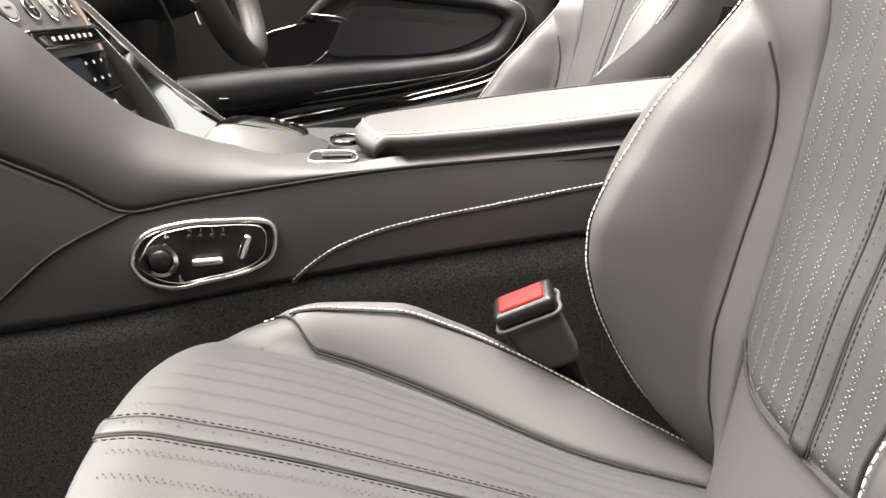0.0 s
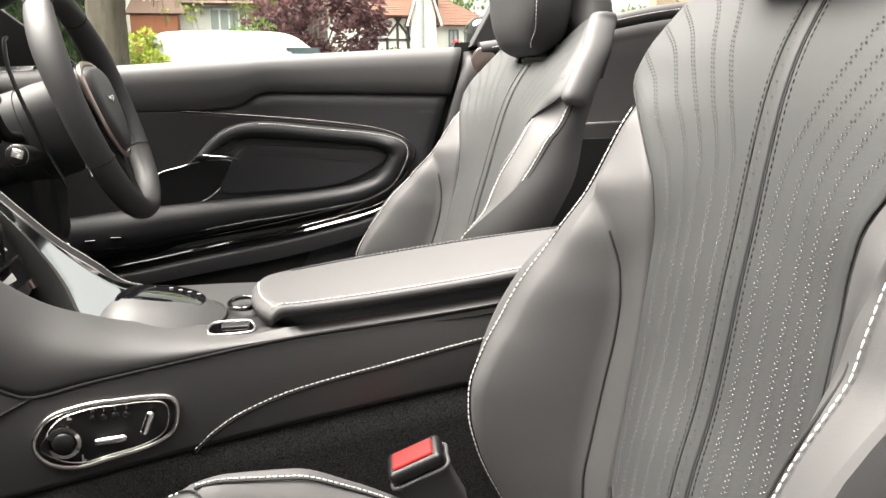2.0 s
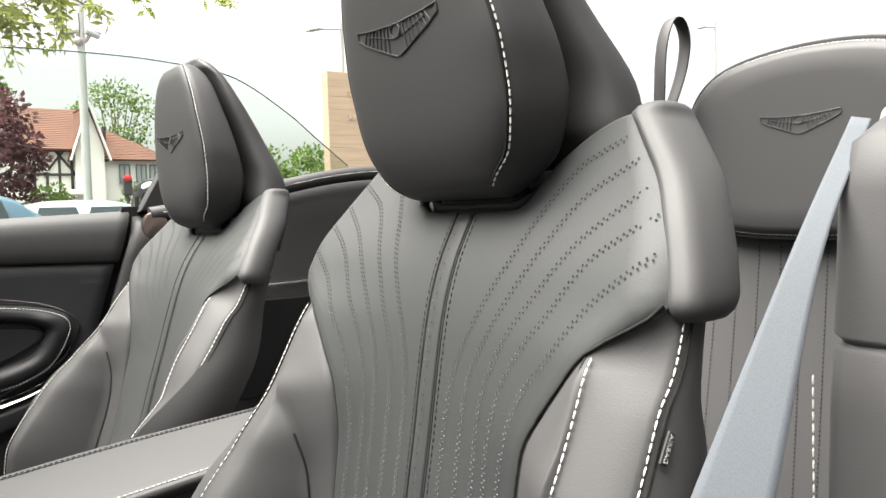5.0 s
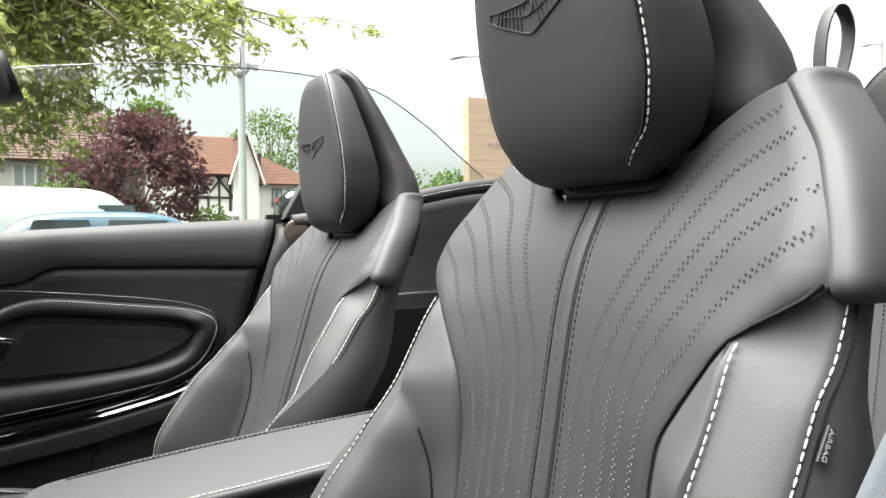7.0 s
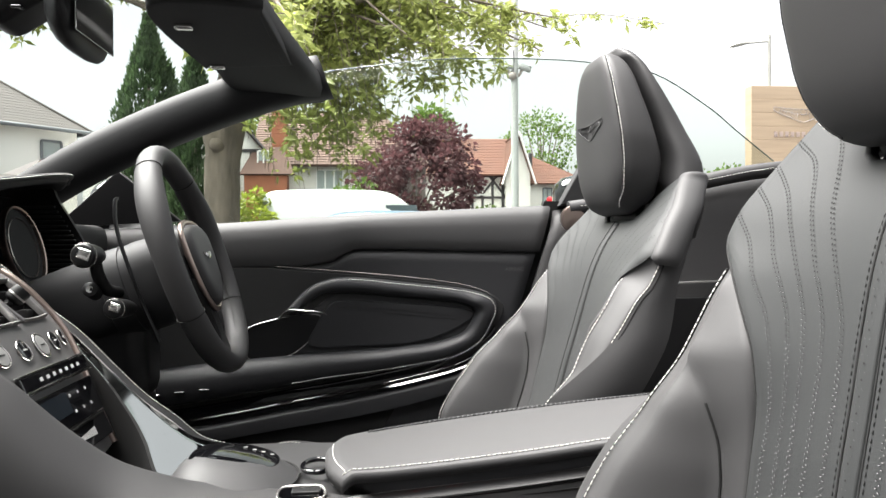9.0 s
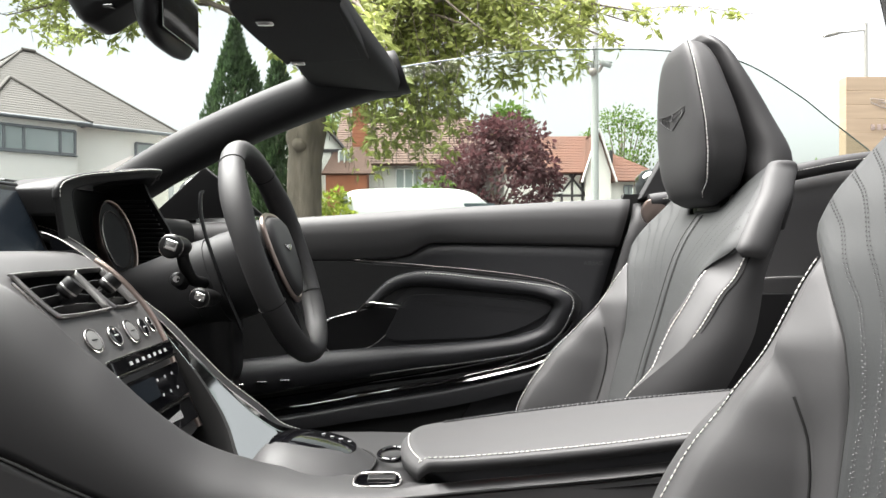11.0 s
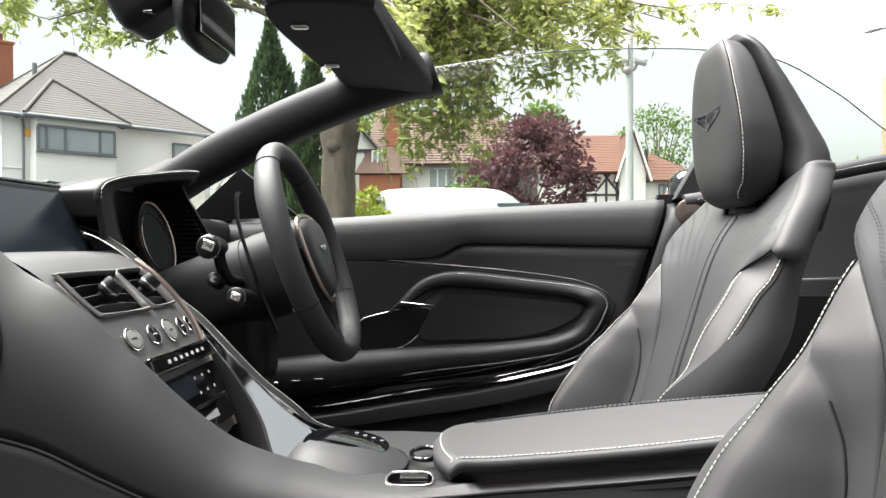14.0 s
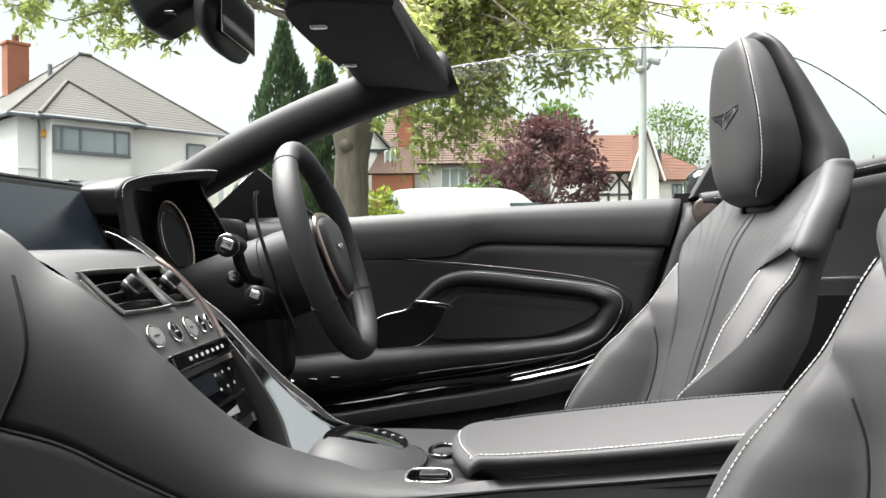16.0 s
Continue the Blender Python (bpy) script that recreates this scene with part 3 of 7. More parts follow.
    for i in range(70):
        f = (i / 69) ** 1.25
        row = []
        for j, y in enumerate(ys):
            x = cush_front(y) + 0.004 + (0.48 - cush_front(y)) * f
            if 5 < j < len(ys) - 6:
                u = (j - 6) / 42 * 2 - 1
                m = cush_seam(x)
                y += (math.copysign(m * abs(u) / 0.8 if abs(u) <= 0.8 else m + (0.208 - m) * (abs(u) - 0.8) / 0.2, u) - y) * sm(0.0, 0.14, f)
            row.append(cush_at(x, y))
        rows.append(row)
    cush = part("cushion", slab(rows, 0.03 * (1 if normals(rows)[40][27][2] > 0 else -1)), PERF, T, "perforated grey leather cushion")
    part("cushion_base", block((0.44, 0.42, 0.16), (0.22, 0, 0.32), 0.02), LEATHER_B, T)
    spots = []
    for side in (-1, 1):
        for i in range(6):
            y0 = 0.028 + 0.0235 * i
            line = [cush_at(x, side * (y0 * (1 - 0.24 * sm(0.10, 0.40, x))) ) for x in np.linspace(0.022 + 0.03 * i * i / 12, 0.45, 70)]
            pts, dirs = along(line, 0.0045)
            for p, d in zip(pts, dirs):
                n = surf_normal(cush_at, p[0], p[1], (0, 0, 1))
                o = np.cross(n, d)
                for s in (-1, 1):
                    spots.append((p + o * 0.0014 * s + d * 0.0011 * s, n, (0, 1.0, 0.2, 0.90)))
    for k, x in enumerate(np.arange(0.024, 0.45, 0.0052)):
        n = surf_normal(cush_at, x, 0.0, (0, 0, 1))
        p = cush_at(x, 0.0) + n * 0.0024
        if k % 2 == 0:
            spots.append((p, n, (0, 1, 0.2, 1.2)))
        else:
            spots.extend((p + np.array((0, w, 0)), n, (0, 1, 0.2, 0.5)) for w in (-0.0024, 0.0024))
    part("perforation", hole_mesh(spots), [HOLE, LIP_LIGHT], cush, "rows of punched holes", kind="stuff", smooth=False)
    for side in (-1, 1):
        edge = [cush_at(x, side * 0.205) + (0, 0, 0.0062) for x in np.linspace(0.10, 0.47, 60)]
        part("stitching", stitches(edge, 0.0046, 0.0012, 0.00068), THREAD, cush, "white stitching")
        part("seam", tube([p + np.array((0, -side * 0.0036, -0.0012)) for p in edge], 0.0011, 6), HOLE, cush)
        part("stitching", stitches([cush_at(x, side * 0.2135) + (0, 0, 0.0012) for x in np.linspace(0.075, 0.13, 16)], 0.0046, 0.0012, 0.00068), THREAD, cush, "white stitching")
        bol = [[cush_at(x, side * y) + (0, 0, 0.0036 * min(1, (y - sy) * 100) + 0.0016) for y in np.linspace(sy + 0.003, 0.213, 16)] for x in np.linspace(0.085, 0.475, 70) for sy in [cush_seam(x) + 0.034 * sm(0.125, 0.085, x)]]
        part("cushion_bolster", slab(bol, 0.006, (0, 0, 1)), LEATHER, T)
        part("seam", tube([r[0] + np.array((0, -0.0018 * side, 0.0)) for r in bol], 0.0010, 6), HOLE, cush)
    strip = [[cush_at(x, y) + (0, 0, 0.0012 + 0.0012 * math.cos(abs(y) * 180)) for y in np.linspace(-0.0085, 0.0085, 9)] for x in np.linspace(cush_front(0) + 0.002, 0.45, 64)]
    part("middle_seam", slab(strip, 0.003, (0, 0, 1)), PERF, cush, "raised middle strip")
    for y in (-0.0105, 0.0105):
        part("groove", tube([cush_at(x, y) for x in np.linspace(cush_front(0) + 0.002, 0.45, 54)], 0.0012, 6), HOLE, cush)
    for y in (-0.0145, 0.0145):
        part("stitching", stitches([cush_at(x, y) + (0, 0, 0.0005) for x in np.linspace(cush_front(0) + 0.002, 0.45, 64)], 0.0034, 0.0018, 0.00045), DTHREAD, cush, "dark grey stitching")
    # airbag tag sewn into the outer edge
    if not SHAPE["tag"]:
        return T
    tag = part("airbag_tag", block((0.005, 0.0016, 0.017), (0.5075, -0.2205, 0.826), 0.0006, turn=Euler((0, radians(27), 0)).to_matrix()), LEATHER_B, T, "small black fabric tag with white letters")
    cu = bpy.data.curves.new("letters", "FONT")
    cu.body, cu.size, cu.extrude, cu.align_x, cu.align_y = "AIRBAG", 0.0043, 0.0001, "CENTER", "CENTER"
    tmp = new("letters", cu)
    me = bpy.data.meshes.new_from_object(tmp)
    bpy.data.objects.remove(tmp)
    me.materials.append(PALE)
    lt = new("letters", me)
    lt.parent = tag
    lt.matrix_basis = Matrix.Translation((0.5075, -0.2216, 0.826)) @ Euler((radians(90), 0, 0)).to_matrix().to_4x4() @ Euler((0, 0, radians(66 + 180))).to_matrix().to_4x4()
    return T


seat((0, 0.55, 0))
SHAPE.update(tag=False, cap=0.55)
driver_seat = seat((0, 0, 0))
driver_seat.matrix_world = pose(-0.0639, 1.2705, -0.0862, 0, 0, 2.4) @ Matrix.Scale(1.085, 4) @ pose(0.45, 0, 0.5) @ pose(0, 0, 0, 0, 7.13, 0) @ pose(-0.45, 0, -0.5)

# ---- floor and tunnel ----
floor = thing("floor", "black carpeted footwell floor", "floor", kind="structure")
part("carpet", block((2.6, 1.60, 0.05), (0.2, 0.95, 0.215), 0.01), CARPET, floor)
side_y = fn([-0.6, -0.2, 0.0, 0.2, 0.45, 0.8], [0.775, 0.795, 0.813, 0.829, 0.850, 0.865])
low_z = fn([-0.6, -0.181, -0.076, 0.096, 0.246, 0.376, 0.8], [0.44, 0.500, 0.512, 0.538, 0.557, 0.570, 0.60])
seam_z = fn([-0.6, -0.33, -0.263, -0.208, -0.148, -0.091, -0.042, 0.0, 0.09, 0.195, 0.36, 0.45, 0.8], [0.76, 0.725, 0.708, 0.693, 0.664, 0.636, 0.610, 0.617, 0.629, 0.641, 0.650, 0.658, 0.69])
crest_y = fn([-0.6, -0.2, 0.12, 0.2, 0.3, 0.7], [0.825, 0.835, 0.880, 0.860, 0.852, 0.878])
crest_h = fn([-0.6, -0.40, -0.284, -0.24, -0.208, -0.175, -0.148, -0.121, -0.10, -0.07, -0.035, 0.0, 0.035, 0.10, 0.19, 0.3, 0.45, 0.7], [0.985, 0.945, 0.893, 0.856, 0.838, 0.811, 0.784, 0.761, 0.739, 0.711, 0.685, 0.670, 0.659, 0.648, 0.643, 0.6485, 0.6595, 0.6825])
wall = [[(x, side_y(x) + 0.003 - 0.02 * (1 - f), 0.23 + (low_z(x) - 0.23) * f) for f in np.linspace(0, 1, 10)] for x in np.linspace(-0.7, 0.95, 50)]
part("tunnel_carpet", slab(wall, 0.01, (0, -1, 0)), CARPET, floor, "black carpet over the tunnel side")

console = thing("centre_console", "charcoal leather centre console with armrest and gloss black panel", "centre console")


def side_at(x, z):
    f = (z - low_z(x)) / (seam_z(x) - low_z(x))
    return np.array((x, side_y(x) - 0.004 * math.sin(math.pi * min(max(f, 0), 1)) + 0.010 * f * sm(-0.15, 0.3, x), z))


rows = []
for x in np.linspace(-0.62, 0.80, 110):
    rows.append([side_at(x, low_z(x) + (seam_z(x) - low_z(x)) * f) for f in np.linspace(0, 1, 16)])
part("side_panel", slab(rows, 0.012, (0, -1, 0)), LEATHER_SHADED, console)


def bolster_at(x, f):
    a, c = side_at(x, seam_z(x)), np.array((x, crest_y(x), crest_h(x)))
    k = np.array((x, a[1] - 0.006, a[2] + (c[2] - a[2]) * 0.72))
    if f <= 1:
        return (1 - f) ** 2 * a + 2 * f * (1 - f) * k + f * f * c
    g = f - 1
    d = np.array((x, c[1] + 0.012, c[2] - 0.002))
    e = np.array((x, c[1] + 0.016, c[2] - 0.045))
    return (1 - g) ** 2 * c + 2 * g * (1 - g) * d + g * g * e


rows = [[bolster_at(x, f) for f in np.linspace(0, 2, 34)] for x in np.linspace(-0.62, 0.70, 140)]
part("sweeping_bolster", slab(rows, 0.01, (0, -1, 0.6)), LEATHER_SHADED, console, "smooth charcoal leather bolster rising to the dashboard")


def seamline(f, n=60, r=0.0016, parent=None, mat=None):
    return part("seam", tube([f(i / (n - 1)) for i in range(n)], r, 6), mat or HOLE, parent)


off = np.array((0, -0.0004, 0))
seamline(lambda t: side_at(-0.62 + 1.30 * t, seam_z(-0.62 + 1.30 * t) - 0.001) + off, 120, 0.0018, console)
low_seam = fn([0, 0.3, 0.6, 1.0], [0.500, 0.540, 0.578, 0.609])
seamline(lambda t: side_at(-0.20 + 0.157 * t, low_seam(t)) + off, 30, 0.0018, console)
seamline(lambda t: bolster_at(-0.262 + 0.022 * math.sin(math.pi * t), 0.02 + 0.75 * t) + off * 3, 40, 0.0018, console)
arc = fn([0.095, 0.112, 0.139, 0.193, 0.301, 0.398, 0.62], [0.5375, 0.553, 0.570, 0.588, 0.606, 0.621, 0.652])
line = [side_at(x, arc(x)) + (0, -0.0012, 0) for x in np.r_[np.linspace(0.095, 0.14, 14), np.linspace(0.15, 0.6, 50)]]
part("stitching", stitches(line, 0.0042, 0.0012, 0.0006), THREAD, console, "white stitching")
part("seam", tube([p + np.array((0.0012, 0.0008, -0.0028)) for p in line], 0.0013, 6), HOLE, console)

# seat switch panel
def oval(k, n=48):
    base = spl([(-0.044, 0.566), (-0.030, 0.589), (0.003, 0.598), (0.035, 0.599), (0.066, 0.5985), (0.080, 0.594), (0.083, 0.580), (0.077, 0.562), (0.055, 0.550), (0.02, 0.543), (-0.008, 0.538), (-0.033, 0.546)], n, True)
    c = base.mean(0)
    return [side_at(p[0], p[1]) for p in c + (base - c) * k]


sw = thing("seat_switch_panel", "gloss black oval seat switch panel with chrome surround", "switch panel")
part("surround", tube([p + off * 8 for p in oval(1.0)], 0.0028, 8, closed=True), SATIN, sw, "satin metal oval ring")
bm = bmesh.new()
bm.faces.new([bm.verts.new(p + off * 6) for p in oval(0.98)])
bmesh.ops.solidify(bm, geom=bm.faces[:], thickness=0.003)
part("plate", bm, PLASTIC, sw, "satin black plate")
part("inner_ring", tube([p + off * 12 for p in oval(0.86)], 0.0008, 6, closed=True), SATIN, sw)
def on_side(x, z, d):
    return side_at(x, z) + (0, -d, 0)
part("bezel", turned([(0.0155, 0), (0.0160, 0.006), (0.0150, 0.009), (0.0115, 0.0095), (0.0112, 0.004)], 32, (0, -1, 0.05), on_side(-0.0165, 0.5665, 0.002)), CHROME, sw, "chrome knob ring")
part("knob", turned([(0.0105, 0), (0.0105, 0.009), (0.0085, 0.012), (0.0, 0.0122)], 28, (0, -1, 0.05), on_side(-0.0165, 0.5665, 0.002)), PLASTIC, sw, "black round knob")
P = spl([(-0.038, 0.562), (-0.033, 0.556), (-0.026, 0.552), (-0.026, 0.557), (-0.031, 0.563), (-0.031, 0.570), (-0.028, 0.577), (-0.035, 0.570)], 24, True)
part("pointer", plate([p for p in P], -0.006, 1, on_side(-0.03, 0.56, 0.002)[1], 0.001), CHROME, sw)
part("lever", block((0.030, 0.010, 0.0075), on_side(0.023, 0.564, 0.008), 0.0036, turn=Euler((0, radians(-4), 0)).to_matrix()), CHROME, sw, "chrome rocker")
part("lever", block((0.0085, 0.010, 0.025), on_side(0.056, 0.576, 0.008), 0.0036, turn=Euler((0, radians(22), 0)).to_matrix()), CHROME, sw, "chrome rocker")
for i in range(4):
    x = 0.008 + 0.0098 * i
    part("button", turned([(0.0029, 0), (0.0029, 0.003), (0.0022, 0.0038), (0, 0.004)], 14, (0, -1, 0), on_side(x, 0.5855, 0.002)), PLASTIC, sw)


def letters(body, size, m, material, parent, name="letters"):
    cu = bpy.data.curves.new(name, "FONT")
    cu.body, cu.size, cu.extrude, cu.align_x, cu.align_y = body, size, 0.0001, "CENTER", "CENTER"
    tmp = new(name, cu)
    me = bpy.data.meshes.new_from_object(tmp)
    bpy.data.objects.remove(tmp)
    me.materials.append(material)
    ob = new(name, me)
    ob.parent = parent
    ob.matrix_basis = m
    return ob


for i, ch in enumerate("M123"):
    p = on_side(0.008 + 0.0098 * i, 0.5915, 0.0036)
    letters(ch, 0.0045, pose(*p, 90, 0, 0), PALE, sw)
for x, z in ((-0.013, 0.589), (-0.004, 0.547)):
    part("symbol", block((0.0014, 0.0006, 0.006), on_side(x, z, 0.0036), 0, bm=block((0.004, 0.0006, 0.0014), on_side(x + 0.001, z - 0.0025, 0.0036), 0)), PALE, sw)

# deck between bolster and armrest
deck = lambda x: 0.640 - 0.002 * sm(0.1, 0.2, x)
rows = [[(x, y, deck(x)) for y in np.linspace(0.878, 1.09, 10)] for x in np.linspace(0.005, 0.62, 30)]
part("deck", slab(rows, 0.02 if normals(rows)[3][3][2] > 0 else -0.02), LEATHER_SHADED, console)
# armrest
arm_n = fn([0.155, 0.196, 0.25, 0.36, 0.454, 0.7], [0.664, 0.664, 0.667, 0.677, 0.688, 0.712])
arm_f = fn([0.155, 0.198, 0.285, 0.417, 0.541, 0.7], [0.656, 0.664, 0.677, 0.692, 0.702, 0.714])


def arm_at(x, u):
    """The armrest's top; u from 0 (near edge) to 1."""
    front = 0.160 + 0.030 * (2 * u - 1) ** 4 * 0.5 - 0.006 * math.sin(math.pi * u)
    x = front + (x - 0.16) / 0.54 * (0.70 - front)
    e = sm(front - 0.001, front + 0.014, x) ** 0.6
    z = arm_n(x) * (1 - u) + arm_f(x) * u + 0.010 * math.sin(math.pi * u) ** 0.7 - 0.010 * (1 - e)
    return np.array((x, 0.865 + 0.170 * u, z))


us = np.r_[0, 0.012, np.linspace(0.04, 0.96, 24), 0.988, 1]
rows = [[arm_at(x, u) for u in us] for x in np.r_[np.linspace(0.16, 0.19, 10), np.linspace(0.20, 0.70, 40)]]
arm = part("armrest", slab(rows, 0.010, None, (0, 0, 1)), LEATHER, console, "padded charcoal leather armrest lid")
edge = [arm_at(0.70 - 0.535 * t, 0.035) + (0, 0, 0.0008) for t in np.linspace(0, 1, 60)] + [arm_at(0.168, u) + (0, 0, 0.0008) for u in np.linspace(0.05, 0.60, 14)]
part("stitching", stitches(edge, 0.0042, 0.0012, 0.0006), THREAD, arm, "white stitching")
for d in (0.80, 0.84):
    edge = [arm_at(x, d) + (0, 0, 0.0012) for x in np.linspace(0.20, 0.70, 50)]
    part("stitching", stitches(edge, 0.0040, 0.0016, 0.0009), DTHREAD, arm, "grey stitching")
part("seam", tube([arm_at(x, 0.82) for x in np.linspace(0.20, 0.7, 40)], 0.001, 6), HOLE, arm)
rows = []
for x in np.linspace(0.0, 1.0, 24):
    row = []
    for y, d, lead in ((0.868, 0.008, 0.0), (0.8675, 0.014, 0.002), (0.875, 0.050, 0.034), (1.028, 0.050, 0.034), (1.032, 0.008, 0.0)):
        q = 0.172 + lead + (0.72 - 0.172 - lead) * x
        row.append((q, y + 0.016 * sm(0.05, 0.0, x) * (1 if y < 0.95 else -1), arm_n(q) - d))
    rows.append(row)
part("armrest_base", rings(rows), DOOR, console, "black leather armrest side")
# park brake switch in its chrome recess
bk = thing("park_brake_switch", "small chrome framed parking brake switch", "switch")
ring = spl([(0.112, 0.858), (0.118, 0.850), (0.150, 0.850), (0.158, 0.857), (0.157, 0.868), (0.150, 0.876), (0.120, 0.876), (0.113, 0.869)], 40, True)
ring3 = [(p[0], p[1] + 0.004, 0.6435 + 0.20 * (p[1] - 0.85)) for p in ring]
part("frame", tube(ring3, 0.0015, 8, closed=True), SATIN, bk, "chrome frame")
bm = bmesh.new()
bm.faces.new([bm.verts.new((q[0], q[1], q[2] + 0.0003)) for q in ring3])
bmesh.ops.solidify(bm, geom=bm.faces[:], thickness=0.002)
part("well", bm, GLOSS, bk)
part("paddle", block((0.028, 0.011, 0.004), (0.139, 0.869, 0.6470), 0.0018, turn=Euler((radians(10), 0, 0)).to_matrix()), PLASTIC, bk, "black switch")
# touch controller dome
dome = thing("touch_controller", "rounded charcoal leather touch controller with gloss top", "controller")


def dome_at(a, f):
    ca, sa = math.cos(a), math.sin(a)
    r = 1 + 0.05 * ca
    x = 0.056 + 0.067 * r * f * math.copysign(abs(ca) ** 0.85, ca)
    y = 0.932 + 0.073 * f * math.copysign(abs(sa) ** 0.85, sa)
    return np.array((x, y, 0.643 + 0.026 * (1 - f**3.2) + 0.010 * (0.062 - x) / 0.07 * (1 - f**4)))


part("pad", rings([[dome_at(a, f) for a in np.linspace(0, 6.2832, 48, False)] for f in (1.0, 0.985, 0.96, 0.92, 0.86, 0.78, 0.68, 0.55, 0.4, 0.2, 0.05)]), LEATHER_B, dome)
# near-black tube painting the shadow line round the pad's foot
part("seam", tube([dome_at(a, 1.0) + (0, 0, 0.0012) for a in np.linspace(0, 6.2832, 60, False)], 0.0013, 6, closed=True), HOLE, dome)
part("touch_surface", rings([[dome_at(a, f) + (0, 0.012, h) for a in np.linspace(0, 6.2832, 40, False)] for f, h in ((0.70, -0.001), (0.69, 0.0012), (0.66, 0.0016), (0.5, 0.0018), (0.3, 0.0018), (0.05, 0.0018))]), GLOSS, dome, "gloss black touch surface")
for i in range(4):
    part("mark", block((0.004, 0.002, 0.0006), (0.068 + 0.010 * i, 0.955 - 0.004 * i, 0.6705 - 0.0018 * i), 0), PALE, dome)
part("control_ring", tube([(0.145 + 0.016 * math.cos(a), 0.955 + 0.026 * math.sin(a), 0.648) for a in np.linspace(0, 6.28, 30, False)], 0.003, 8, closed=True), GLOSS, dome, "gloss black control ring")

# ---- centre stack ----
stack = thing("centre_stack", "satin dark grey dashboard centre stack with gloss controls", "dashboard stack")
st_x = fn([0, 0.18, 0.30, 0.62, 0.88, 1.0], [-0.345, -0.26, -0.228, -0.156, -0.115, -0.095])
st_z = fn([0, 0.18, 0.30, 0.62, 0.88, 1.0], [0.875, 0.870, 0.858, 0.787, 0.700, 0.655])


def stack_at(y, s, d=0.0):
    p = np.array((st_x(s), y, st_z(s)))
    t = np.array((st_x(s + 0.01) - st_x(s - 0.01), 0, st_z(s + 0.01) - st_z(s - 0.01)))
    n = np.array((-t[2], 0, t[0]))
    n /= np.linalg.norm(n)
    return p + n * d - np.array((0.05 * ((y - 0.96) / 0.12) ** 2 * 0.25, 0, 0))


VENT = material("vent_black", (0.006, 0.006, 0.0065), 0.5, vary=0.05, spec=0.25)
GREY = material("satin_grey_panel", (0.066, 0.065, 0.065), 0.42, vary=0.05, grain=1200, bump=0.05)
def on_stack(y, s, d=0.0):
    """A frame on the stack: x to the right (+y), y up the slope, z out."""
    o = stack_at(y, s, d)
    up = stack_at(y, s - 0.02) - stack_at(y, s + 0.02)
    up /= np.linalg.norm(up)
    right = stack_at(y + 0.005, s) - stack_at(y - 0.005, s)
    right /= np.linalg.norm(right)
    n = np.cross(right, up)
    n /= np.linalg.norm(n)
    up = np.cross(n, right)
    return Matrix(((right[0], up[0], n[0], o[0]), (right[1], up[1], n[1], o[1]), (right[2], up[2], n[2], o[2]), (0, 0, 0, 1)))


def placed(bm, m):
    bmesh.ops.transform(bm, matrix=m, verts=bm.verts)
    return bm


VENTS = []
for y, w in ((0.908, 0.104), (1.007, 0.078)):
    o = spl([(-w / 2, 0.022), (-w * 0.44, 0.029), (w * 0.44, 0.029), (w / 2, 0.024), (w / 2, -0.022), (w * 0.44, -0.029), (-w * 0.28, -0.029), (-w * 0.43, -0.021)], 48, True)
    VENTS.append((on_stack(y, 0.452), w, o))


def inside(p, o):
    """Whether a point lies within a closed outline."""
    x, y = p
    hit = False
    for (x0, y0), (x1, y1) in zip(o, np.roll(o, -1, 0)):
        if (y0 > y) != (y1 > y) and x < (x1 - x0) * (y - y0) / (y1 - y0) + x0:
            hit = not hit
    return hit


def in_vent(p):
    for m, w, o in VENTS:
        q = m.inverted() @ Vector(p)
        if inside((q.x, q.y), o):
            return True
    return False


